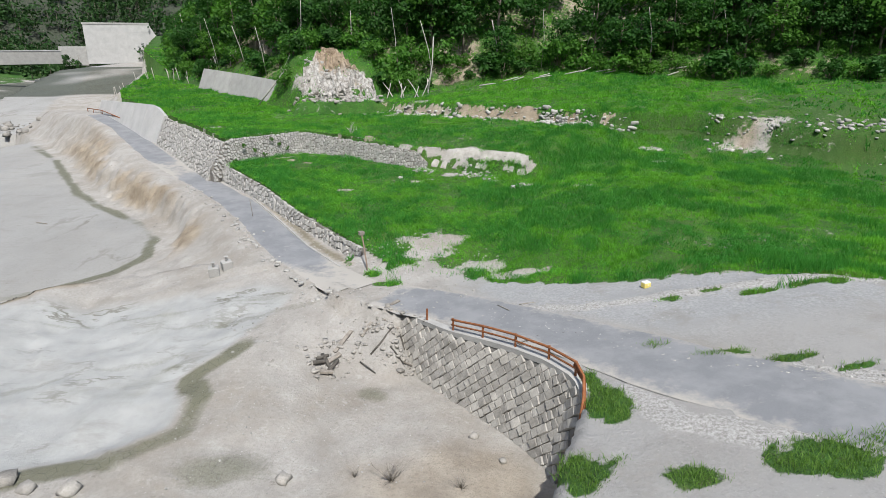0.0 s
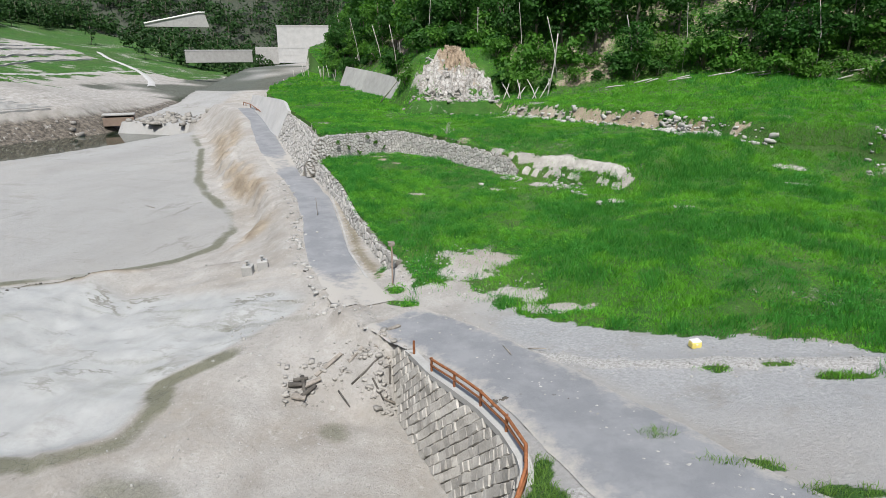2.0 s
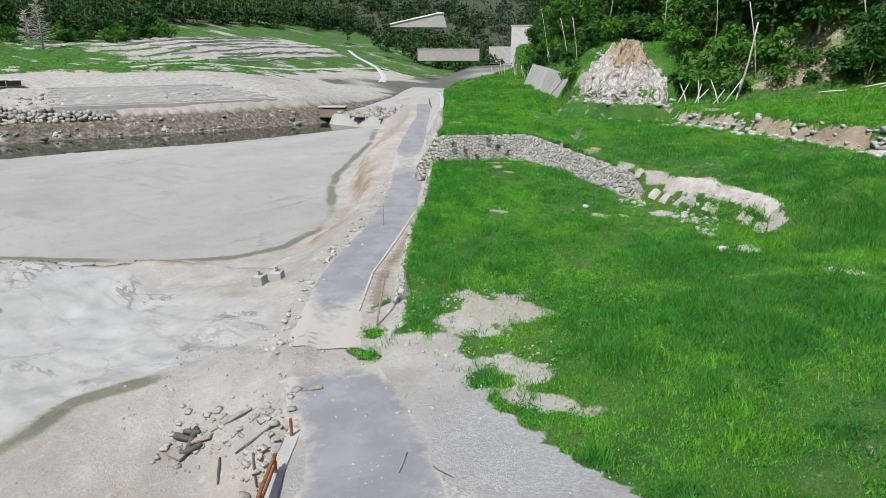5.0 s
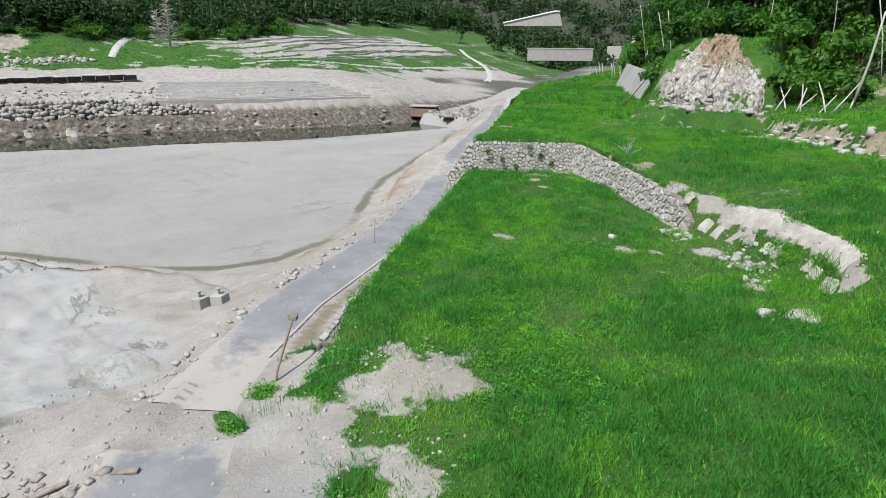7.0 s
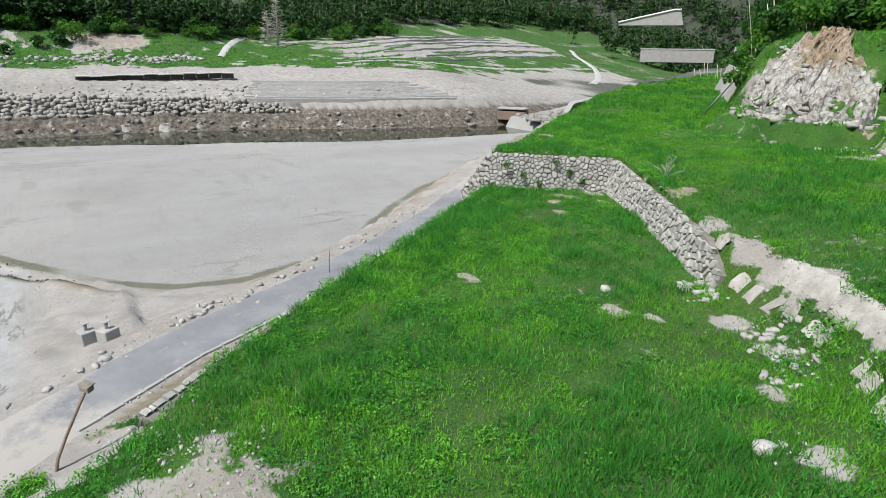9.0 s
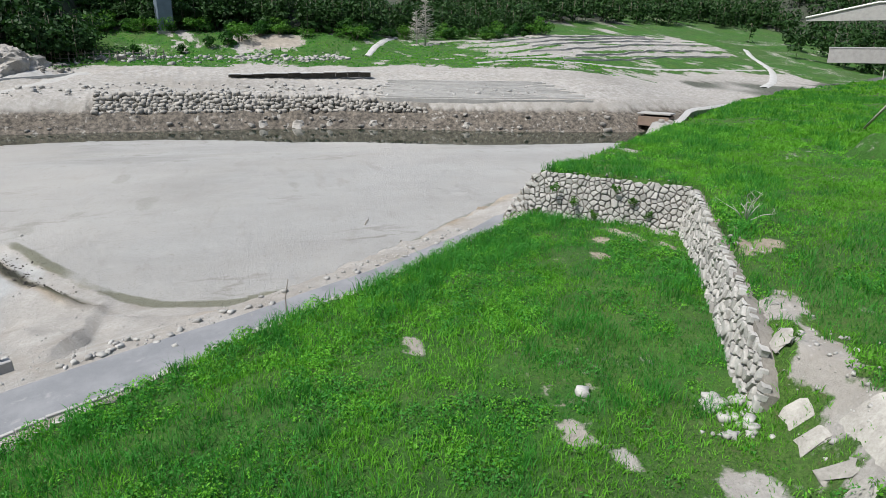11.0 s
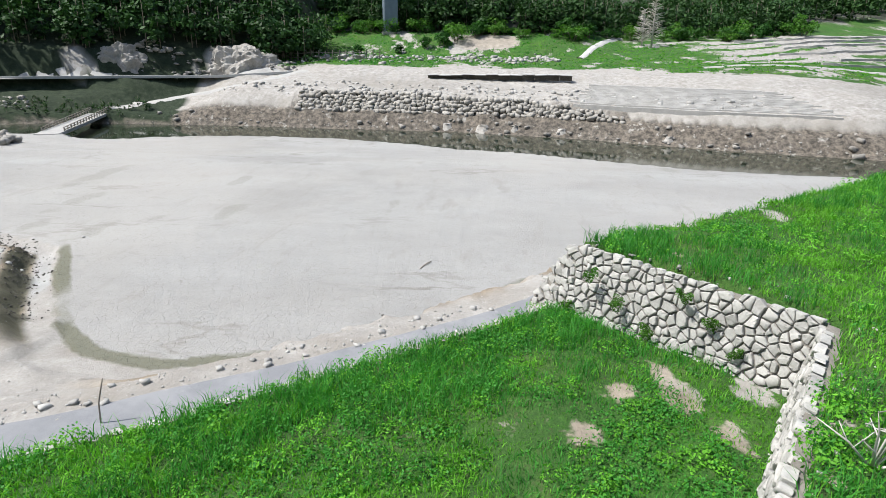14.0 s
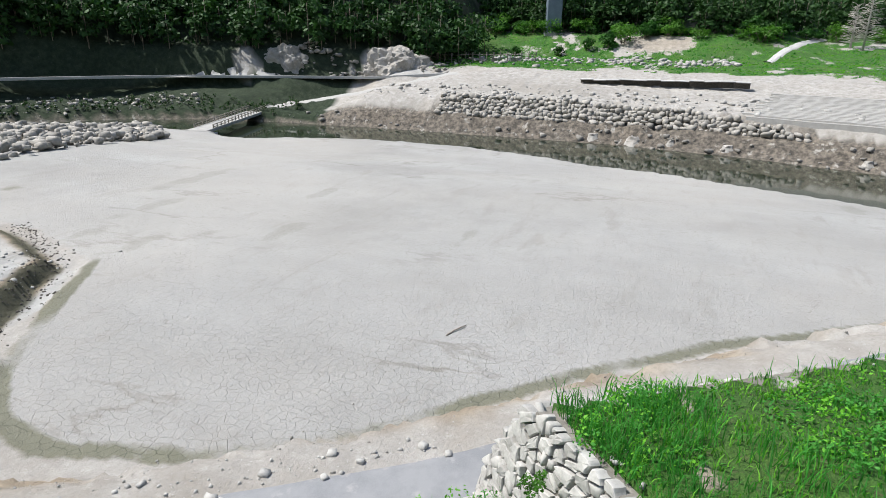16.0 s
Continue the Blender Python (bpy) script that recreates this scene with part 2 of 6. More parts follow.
def water_material():
    n = Nodes("river_water")
    n.bump(n.noise(1.2, 3.0, 0.5, stretch=(1.0, 0.4, 1.0)), 0.06, 0.05)
    n.bsdf.inputs["Specular IOR Level"].default_value = 0.5
    return n.done((0.022, 0.030, 0.018), 0.05)


GROUND, ASPHALT, WATER, SLIDE = ground_material(), asphalt_material(), water_material(), slide_material()
STONE = two_tone("field_stone", (0.25, 0.245, 0.228), (0.44, 0.435, 0.412), 1.4, 14.0, 0.92, 0.03, 0.32)
BLOCKS = two_tone("cut_stone", (0.21, 0.20, 0.178), (0.44, 0.425, 0.39), 1.6, 12.0, 0.92, 0.03, 0.38)
BOULDER = two_tone("river_boulder", (0.17, 0.162, 0.145), (0.37, 0.355, 0.325), 0.8, 8.0, 0.9, 0.05, 0.3)
FILL = two_tone("wall_fill", (0.13, 0.12, 0.105), (0.25, 0.235, 0.21), 1.5, 12.0, 0.95, 0.05, 0.1)
MORTAR = two_tone("mortar", (0.11, 0.105, 0.095), (0.24, 0.232, 0.215), 1.5, 14.0, 0.95, 0.03, 0.1)
CHAR_AND_SHADE = two_tone("dark_driftwood_and_shade", (0.035, 0.032, 0.028), (0.13, 0.12, 0.105), 2.5, 30.0, 0.9, 0.01, 0.25)
CONCRETE = two_tone("concrete", (0.28, 0.278, 0.265), (0.41, 0.405, 0.385), 0.6, 9.0, 0.9, 0.01, 0.1)
PALE_CONCRETE = two_tone("pale_concrete", (0.34, 0.34, 0.33), (0.48, 0.478, 0.465), 0.3, 5.0, 0.9, 0.01, 0.08)
RUST = two_tone("rusty_steel", (0.13, 0.045, 0.02), (0.36, 0.15, 0.065), 5.0, 40.0, 0.8, 0.005, 0.2, 0.3)
WOOD = two_tone("weathered_wood", (0.13, 0.115, 0.095), (0.34, 0.31, 0.27), 2.5, 30.0, 0.9, 0.01, 0.25)
PALE_WOOD = two_tone("bleached_wood", (0.33, 0.31, 0.28), (0.55, 0.53, 0.49), 2.0, 30.0, 0.9, 0.01, 0.2)
BARK = two_tone("bark", (0.09, 0.075, 0.06), (0.24, 0.21, 0.17), 1.5, 18.0, 0.95, 0.03, 0.25)
STEEL_BLUE = two_tone("painted_steel", (0.11, 0.145, 0.185), (0.17, 0.215, 0.26), 0.4, 6.0, 0.6, 0.005, 0.05)
YELLOW = two_tone("faded_yellow_plastic", (0.62, 0.50, 0.10), (0.80, 0.70, 0.26), 3.0, 20.0, 0.5, 0.004, 0.05)
WHITE = two_tone("white_plastic", (0.70, 0.70, 0.66), (0.82, 0.82, 0.78), 3.0, 20.0, 0.5, 0.004, 0.05)
BLADES = leaf_material("grass_blades", (0.038, 0.170, 0.014), (0.215, 0.585, 0.060), 0.5, 0.22)
DARK_BLADES = leaf_material("rank_grass", (0.020, 0.128, 0.023), (0.094, 0.380, 0.058), 0.5, 0.3)
DRY_BLADES = leaf_material("weeds_on_gravel", (0.050, 0.125, 0.020), (0.200, 0.380, 0.085), 0.55, 0.9)
LEAVES = leaf_material("broad_leaves", (0.010, 0.048, 0.012), (0.056, 0.165, 0.030), 0.5, 0.15)
BRIGHT_LEAVES = leaf_material("young_leaves", (0.028, 0.105, 0.016), (0.110, 0.270, 0.040), 0.5, 0.2)
FAR_LEAVES = leaf_material("far_leaves", (0.005, 0.019, 0.008), (0.040, 0.108, 0.024), 0.55, 0.06, 0.15)
ROCK = two_tone("bare_pale_rock", (0.21, 0.195, 0.17), (0.46, 0.445, 0.415), 0.35, 4.0, 0.95, 0.1, 0.12)
BROWN = two_tone("brown_concrete", (0.17, 0.125, 0.095), (0.26, 0.20, 0.16), 0.5, 6.0, 0.9, 0.01, 0.1)

# ---- the lie of the land ----
# Lines of the plan, in metres: x, y (and z where the line has its own height).
ROAD = [(34, 2, 5.0), (24, 12, 4.2), (16.4, 19.8, 3.25), (13.4, 22.8, 2.75), (10.6, 26.2, 2.15), (7.9, 29.4, 1.6), (4.4, 32.6, 1.0), (0.6, 35.8, 0.55), (-5.4, 39.0, 0.2), (-9.9, 43.6, 0.25),
        (-13.2, 48.2, 0.4), (-17.4, 55.8, 0.5), (-21.6, 62.6, 0.6), (-28.4, 71.7, 0.75), (-35.6, 79.8, 1.2), (-45.5, 93.0, 2.0), (-57.5, 110.5, 2.9),
        (-69.0, 124.0, 3.6), (-84, 141, 2.6), (-108, 172, 0.5), (-140, 215, 0.5)]
EDGE = [(-8, 40.8), (-2.9, 35.4), (-1.4, 33.7), (0.2, 31.7), (1.77, 30.0), (3.34, 28.3), (4.72, 26.45), (5.7, 24.8), (5.9, 23.4), (5.2, 21.8), (4.2, 19.5), (1, 10), (-2, -30), (-10, -200)]
WALL_A = [(-4.4, 43.4), (-9.0, 48.7), (-14.0, 55.4), (-19.2, 63.6), (-27.2, 74.2)]
WALL_B = [(-26.0, 74.0), (-19.0, 80.6)]
WALL_C = [(-19.0, 80.6), (-10.2, 75.6), (-2.4, 71.0), (3.6, 67.6), (9.4, 62.6)]
WEST = [(-26.6, 74.0), (-33.2, 83.6), (-42.6, 95.6), (-52, 108), (-63, 122), (-70, 136), (-79, 163), (-91, 195), (-100, 216)]
POND = [(-70, -300), (-58, -60), (-52, 0), (-49, 26), (-45, 36.5), (-38, 41.2), (-31.2, 46.2), (-28.3, 49.6), (-27.4, 54), (-29.5, 60), (-34, 66), (-40.5, 71.8), (-48, 79.5), (-57, 92),
        (-67, 106), (-80, 121), (-104, 150), (-112, 170)]
BANK = [(-72, 168), (-54, 142), (-33, 118.5), (-23, 107), (-11, 98), (-2.5, 92), (5, 86.6), (12, 81.6), (14.8, 78.2), (18, 76.6), (22.5, 75.2), (28, 74.6), (40, 65), (75, 52), (200, 20)]
FOREST = [(-108, 330), (-102, 250), (-88, 205), (-69, 166), (-51, 140), (-29, 113.5), (-3, 104), (20, 105), (42, 90), (80, 76), (160, 55), (400, 10)]
SHORE = [(160, -240), (-40, -132), (-116, -84), (-140, -66), (-152, -46), (-156, -25), (-157, 10), (-156, 62), (-150, 88), (-138, 117), (-130, 148), (-138, 185), (-165, 240), (-190, 330), (-215, 420), (-260, 600)]


WASH = [(-9.5, 40.3), (-11.6, 36.5), (-13.2, 33.6), (-14.7, 31.2), (-13.9, 28.6), (-13.9, 26.6), (-15.5, 25), (-18, 24), (-22, 22.6), (-30, 20), (-60, 8)]
RILLS = [[(-9, 38.5), (-14, 37.6), (-19, 37.9), (-25, 35.6), (-33, 34.5)], [(-12, 36.5), (-17, 33.6), (-22, 32.6), (-27, 29.4), (-34, 27)], [(-11, 40.2), (-17, 39.6), (-24, 39.2), (-32, 38)]]
FOOTPATH = [(-13.2, 78.2), (-8.0, 75.4), (-3.6, 73.4), (-0.4, 72.0), (3.0, 70.4), (6.2, 68.3), (9.0, 65.4)]
BERMS = [[(0.8, 35.6), (7, 34.0), (11.4, 33.5), (18, 33.7), (27, 32.6)], [(2.4, 34.2), (5.7, 31.3), (8.8, 28.0), (11.4, 25.6), (15.2, 23.6), (21, 20.6)], [(7.6, 23.2), (8.8, 20.6), (11.5, 18.8), (16, 17.6)]]
GUTTER = [(-7.4, 44.6), (-10.9, 49.0), (-14.6, 55.7), (-20.3, 65.3)]
RAMP = [(-160, -36, -4.3), (-169, -30, -3.2), (-180, -16, -0.6), (-193, -2, 2.8), (-207, 9, 6.0)]


def along(x, y, line):
    """Distance to a line of the plan, its side (1 to the left of its way) and the height that it carries there."""
    best = np.full(np.shape(x), 1e9)
    side, height = np.ones(np.shape(x)), np.zeros(np.shape(x))
    for a, b in zip(line, line[1:]):
        ux, uy = b[0] - a[0], b[1] - a[1]
        s = np.clip(((x - a[0]) * ux + (y - a[1]) * uy) / (ux * ux + uy * uy), 0, 1)
        dx, dy = x - a[0] - s * ux, y - a[1] - s * uy
        d = np.hypot(dx, dy)
        near = d < best
        best = np.where(near, d, best)
        side = np.where(near, np.where(ux * dy - uy * dx >= 0, 1.0, -1.0), side)
        if len(a) > 2:
            height = np.where(near, a[2] + s * (b[2] - a[2]), height)
    return best, side, height


def step(v, lo, hi):
    s = np.clip((v - lo) / (hi - lo), 0, 1)
    return s * s * (3 - 2 * s)


def lattice(ix, iy):
    h = (ix.astype(np.int64) * 374761393 + iy.astype(np.int64) * 668265263) & 0x7FFFFFFF
    h = ((h ^ (h >> 13)) * 1274126177) & 0x7FFFFFFF
    return ((h ^ (h >> 16)) & 0xFFFF) / 65535.0


def bumps(x, y, size, octaves=4, gain=0.5):
    """Smooth noise of that size in metres, about -1 to 1."""
    total, amp, out = 0.0, 1.0, np.zeros(np.shape(x))
    for k in range(octaves):
        u, v = x / size * 2**k + 37.2 * k, y / size * 2**k - 11.7 * k
        iu, iv = np.floor(u), np.floor(v)
        fu, fv = u - iu, v - iv
        fu, fv = fu * fu * (3 - 2 * fu), fv * fv * (3 - 2 * fv)
        a = lattice(iu, iv) * (1 - fu) + lattice(iu + 1, iv) * fu
        b = lattice(iu, iv + 1) * (1 - fu) + lattice(iu + 1, iv + 1) * fu
        out += amp * (2 * (a * (1 - fv) + b * fv) - 1)
        total += amp
        amp *= gain
    return out / total * 1.6


def profile(d, pairs):
    return np.interp(d, [p[0] for p in pairs], [p[1] for p in pairs])


FAR_BANK = [(-60, -7.5), (-2, -8.4), (0, -7.2), (2, -6.2), (5, -3.4), (7, -2.7), (9.5, 0.5), (14, 1.2), (34, 4.4), (44, 6.4), (60, 7.6), (75, 9.0), (93, 10.2), (112, 18), (124, 21), (135, 25), (220, 70), (600, 260)]
CLIFF = [(-60, -5), (0, -4.5), (4, -4), (14, 2.9), (20, 3.2), (24, 5), (29, 11), (38, 14), (60, 28), (200, 100), (600, 260)]
NORTH = [(-60, -5), (0, -5), (8, -3), (40, 0.5), (60, 4.5), (78, 8.5), (90, 11.0), (96, 15.5), (104, 18.5), (110, 20.5), (117, 22.5), (125, 26), (140, 35), (240, 80), (600, 260)]


def folded(west, y):
    return np.where(west > 90, 90 + (west - 90) * (1 - 0.6 * step(y, 85, 125)), west)


def land(x, y):
    """The height of the ground and its zones."""
    x, y = np.asarray(x, float), np.asarray(y, float)
    n1, n2, n3 = bumps(x, y, 9.0), bumps(x, y, 2.2), bumps(x, y, 0.9, 3)
    d_road, s_road, z_road = along(x, y, ROAD)
    d_edge, s_edge, _ = along(x, y, EDGE)
    d_a, s_a, _ = along(x, y, WALL_A)
    d_c, s_c, _ = along(x, y, WALL_B + WALL_C[1:] + [(16, 63), (25, 67), (45, 58), (90, 45), (250, 5)])
    d_w, s_w, _ = along(x, y, WEST)
    d_pond, s_pond, _ = along(x, y, POND)
    d_bank, s_bank, _ = along(x, y, BANK)
    d_for, s_for, _ = along(x, y, FOREST)
    d_sh, s_sh, _ = along(x, y, SHORE)
    west = d_sh * s_sh                                    # metres beyond the river's far shore
    reach = folded(west, y)                               # the same, drawn in where the far meadow is deep
    # valley floor: the silted pond falls gently to the river
    pond = d_pond * s_pond                                # inside: positive
    to_river = -west
    floor = -2.35 - 2.6 * step(x, -78, -116)
    river_edge = np.interp(y, [-60, -25, -9, 0, 11, 23, 36, 48, 60, 100], [30, 34, 40, 35, 31, 29, 30, 33, 37, 38]) + 0.8 * n1
    floor = np.where(to_river < river_edge + 8, np.minimum(floor, -4.9 + 0.05 * n1), floor)
    floor = floor + np.where(to_river < river_edge, -3.4 * step(river_edge - to_river, 0, 3.0), 0)
    d_ap = along(x, y, [(-97, -3), (-121, -21.5)])[0]
    floor = np.where(d_ap < 8, np.maximum(floor, -4.75 - 1.2 * np.clip(d_ap - 2.6, 0, 9)), floor)
    shore_rise = step(-pond, 0.0, 2.2)
    slope_w = np.where(y > 47, 7.0, 12.5)
    t = np.clip((d_road - 2.1) / slope_w, 0, 1)
    ease = np.where(y > 47, t**0.8, t)
    side_slope = z_road + (-1.9 - z_road) * ease + 0.18 * n2 * step(d_road, 2.5, 5)
    ground = np.where(pond > 0, floor, np.maximum(-2.3 + 0.35 * shore_rise, side_slope))
    ground = np.where((pond <= 0) & (y > 47), np.minimum(ground, -2.32 + 0.10 * np.abs(pond) + 1.3 * np.clip(np.abs(pond) - 2.3 - 0.7 * n2 - 0.4 * n3, 0, 9) + 0.05 * n2), ground)
    # the old terrace bank south of the pond and the sandy flat before the junction
    flat = -2.35 + 0.10 * n1 + 0.05 * n2
    flat = flat + 1.5 * step(d_road, 16, 4) * step(x, -26, -8)
    ground = np.where((pond <= 0) & (y < 47), np.where(d_road < 18, np.maximum(flat, side_slope - 0.25), flat), ground)
    spur = step(-pond + 0.3 * n2, 1.9, 3.1) * step(y, 48, 44.5) * step(x, -26, -30) * step(x, -58, -50)
    ground = ground + 1.0 * spur
    d_wash, s_wash, _ = along(x, y, WASH)
    washed = d_wash * -s_wash
    flow = bumps(0.45 * x + 0.35 * y, 0.9 * y - 0.30 * x, 2.6, 4)
    ground = ground + (0.26 * flow - 0.10) * step(washed, -0.2, 1.2) * step(y, 43, 40) * (pond < -0.5) * step(x, -50, -40) * step(d_road, 2.4, 4.5)
    scarp = step(-pond, 1.0, 3.2) * step(y, 56, 62) * step(d_road, 2.2, 4.5) * step(y, 125, 100)
    gully = 1 - np.abs(bumps(x + 0.6 * y, y - 0.5 * x, 3.4, 4, 0.6))
    ground = ground + scarp * (0.30 + 0.22 * n2 + 0.20 * n3 - 0.60 * gully**3 + 0.22 * bumps(x, y, 1.3, 3, 0.7))
    cut = step(-pond + 1.4 * n2 + 0.5 * n3, 2.6, 3.3) * step(-pond, 9, 5) * step(y, 58, 64) * step(d_road, 2.4, 4.0) * step(y, 112, 100)
    ground = ground + 0.55 * cut
    # the made ground of road and yard
    u = np.clip(x - 1, 0, 20)
    yard = 0.45 + 0.15 * u - 0.06 * (np.clip(y, 15, 44) - 31) * step(x, -1, 5)
    meadow1 = 1.0 + 0.055 * (y - 42) + 0.1 * np.clip(x - 2, 0, 16) + 0.10 * n1
    line_g = 41.0 - 0.36 * np.clip(x - 1, 0, 60)           # where the meadow begins
    lower = yard + (np.maximum(meadow1, yard) - yard) * step(y, line_g, line_g + 9)
    in_east = (s_edge > 0) & (y < 45)
    # south-west of the edge the ground lies low
    low = -2.45 - 0.35 * step(d_edge, 5, 1) + 0.10 * n1 + 0.06 * n2 + 2.2 * step(x, -4.5, -11) * step(y, 31, 38)
    low = low + (-0.1 - low) * step(d_edge + 0.6 * n2, 5.5, 0.3) * step(x, -1.6, -3.6) * step(y, 31, 34)
    ground = np.where((s_edge < 0) & (x > -11) & (y < 41), ground + (low - ground) * step(x, -11, -6), ground)
    made = ((s_edge > 0) & (x > -8)) | (d_road < 2.4)
    east_of_a = ((s_a < 0) & (d_a > 0.3) & (y > 42) & (x > -27.5)) | ((y > 38) & (x > -4.4))
    berm = np.zeros(np.shape(x))
    for line in BERMS:
        berm = np.maximum(berm, step(along(x, y, line)[0] + 0.35 * n2 + 0.25 * n3, 1.05, 0.1))
    berm = berm * (s_edge > 0)
    lower = lower + 0.13 * berm
    ground = np.where(made & (y < 46) & (x > -8), lower, ground)
    ground = np.where(east_of_a & (y >= 40), lower, ground)
    blend = step(d_road, 5.2, 2.3)
    keep = ~(east_of_a & (x < -4.4)) & ~((s_edge < 0) & (x > -9) & (y < 41))
    ground = np.where(keep & (made | (y > 44)), ground + (z_road - ground) * blend, ground)
    # upper terrace
    top = 5.6 + 0.03 * (y - 76) + 0.035 * np.clip(x + 10, 0, 30) + 0.12 * n1
    top = top - 1.0 * step(x, -15, -3) * step(d_c, 10, 1.5)
    north = s_c > 0
    inner = (s_w < 0) & (d_w > 0.45)
    rise = step(d_c, 0.12, 0.5 + 2.2 * step(x, -3.5, 0) + 9 * step(x, 8, 16))
    upper = np.where(north & inner, lower + (top - lower) * np.clip(rise, 0, 1), lower)
    ground = np.where(north & inner & (y > 55), upper, ground)
    ground = np.where((s_w > 0) & (y > 126) & (west < -12), np.maximum(ground, top - 0.5 - 0.75 * d_w), ground)
    # third terrace behind its broken bank, and the wooded hill
    bank_d = d_bank * s_bank
    third = top + 1.5 * step(bank_d, -0.2, 1.0) + np.clip(bank_d, 0, 40) * 0.13
    ground = np.where((bank_d > -0.2) & north & (s_w < 0), third, ground)
    hill_d = d_for * s_for
    ground = np.where(hill_d > 0, np.minimum(ground, 12) + 0.7 * np.clip(hill_d, 0, 400) + 0.8 * n1 * step(hill_d, 0, 6), ground)
    knoll = 8.0 + 7.4 * step(y, 99.3, 109.5) - 9.0 * step(np.abs(x + 18.0 + 0.25 * (y - 104)), 5.5, 12.5)
    ground = np.where((y > 97) & (y < 130) & (np.abs(x + 18) < 16), np.maximum(ground, knoll), ground)
    # the far side of the river
    far = profile(reach, FAR_BANK)
    shelf = west - 26 * step(y, -65, -15)
    cliff = np.minimum(profile(shelf, CLIFF), profile(west, [(-60, -7.5), (-2, -8.4), (0, -7.2), (3, -4.6), (12, -2.5), (26, 0.5), (40, 40), (90, 400)]))
    far = far + (cliff - far) * step(y, -2, -22)
    d_ramp, _, z_ramp = along(x, y, RAMP)
    far = far + (z_ramp - far) * step(d_ramp, 10.0, 4.0) * (west > 3)
    far = far + (profile(reach, NORTH) - far) * step(y, 150, 200)
    far = far + np.where((west > 0), 0.7 * n2 * step(west, 1, 5), 0) * np.where(west < 14, np.where(y > 84, 0.3, 1.0), 0.35)
    valley_n = -4.0 + 4.5 * step(y, 150, 215) + 6.0 * step(y, 225, 300)
    ground = np.where((y > 150) & (west <= 0) & (hill_d <= 0) & ~((s_w < 0) & north), np.maximum(valley_n, np.where(s_w > 0, top - 0.5 - 0.75 * d_w, -9)), ground)
    ground = np.where(west > -3, far, ground)
    ground = ground + 0.035 * n3 * (d_road > 2.5)
    turf_ = ((east_of_a & (y > line_g + 1)) | (north & inner)) & (d_c > 1.2) & (d_a > 1.0) & (hill_d < 0) & (west < -20)
    ground = ground + turf_ * (0.13 * bumps(x + 3, y, 1.9, 3, 0.6) + 0.06 * n2)
    # far beyond everything the hills close the valley
    ground = ground + 0.55 * np.clip(y - 470, 0, 500) * (west > -400) + 0.35 * np.clip(-y - 90, 0, 500)

    # zones
    zones = {}
    thin_ = step(bumps(x + 31, y - 12, 10.0, 3) + 0.25 * bumps(x, y, 1.3, 2) + 0.55 * step(np.hypot(x + 17, y - 76.5), 7.0, 3.5) + 0.2 * step(np.hypot(x + 28, y - 79), 6.0, 3.0), 0.1, 0.6)
    meadow = (((east_of_a | (x > -4.4)) & (y > line_g + 0.5 * n1)) | (north & (s_w < 0))) & (hill_d < 3) & (west < -20)
    grass = np.where(meadow, 1.0, 0.0)
    grass = np.where((y < line_g + 6) & (x > -4.4), grass * step(y - line_g - 0.9 * n1 - 0.9 * n2 - 0.7 * n3, -0.5, 0.8), grass)
    grass = grass * step(d_w * np.where(s_w < 0, 1, 0) + 50 * (s_w > 0) + 50 * (y < 70), 0.05, 0.3)
    for px, py, rx, ry in BARE:
        q = np.hypot((x - px) / rx, (y - py) / ry) + 0.45 * n2 + 0.3 * n3
        grass = grass * (0.14 if py < 49 else 0.3) + grass * (0.86 if py < 49 else 0.7) * step(q, 0.5, 1.3)
    bank_face = (np.abs(bank_d - 0.35) < 0.28 + 0.55 * n2 + 0.3 * n3) & (x > -14) & (x < 25) & (bumps(x, y, 9.0, 2) > -0.25 + 0.5 * (x > 12))
    grass = np.where(bank_face & meadow, 0.15, grass)
    grass = grass * (1 - 0.28 * thin_)
    d_walk = along(x, y, FOOTPATH)[0]
    grass = grass * (1 - 0.95 * step(d_walk + 0.4 * n2 + 0.3 * n3 + 0.45 * step(x, -2.5, -5.0), 0.68, 0.28))
    tuft = np.zeros(np.shape(x))
    for px, py, rx, ry in TUFTS:
        tuft = np.maximum(tuft, step(np.hypot((x - px) / rx, (y - py) / ry) + 0.45 * n2 + 0.35 * n3, 1.2, 0.5))
    grass = np.maximum(grass, tuft)
    far_green = (west > 46 + 2 * n1) & (y > -12) & (reach < 118)
    terraced = step(y, 132, 160) * step(y, 312, 296) * step(reach + 2 * n1, 86, 89) * step(reach + 1.5 * n1, 113, 109)
    bands = step(np.sin(reach * 1.35 + 0.7 * n1 + 0.4 * n2), -0.9, -0.3) * terraced
    mound = step(np.hypot((x + 262) / 8, (y - 64) / 13) + 0.3 * n1, 1.1, 0.8)
    far_g = step(bumps(x, y, 13.0, 3) + 0.6 * n1 + 0.5 * n2 + 0.5 * bumps(x, y, 4.0, 2) + 0.2, -1.4, 0.5) * (1 - mound) * (1 - 0.92 * bands)
    grass = np.where((west > 36) & (reach < 122 + 10 * step(y, 130, 160)) & (y > -12) & (y < 330), far_g * step(west + 6 * n1 + 3 * n2 + 5 * bumps(x, y, 24.0, 2), 52, 62), grass)
    zones["grass"] = np.clip(grass, 0, 1)
    zones["mud"] = ((pond > 0) & (west < -1)) * 1.0
    zones["wash"] = step(washed + 0.4 * n2, 0.0, 0.8) * step(y, 42.5 + n1, 40.5 + n1) * (pond < -0.5) * step(d_road, 2.0, 4.5) * step(x, -48, -36)
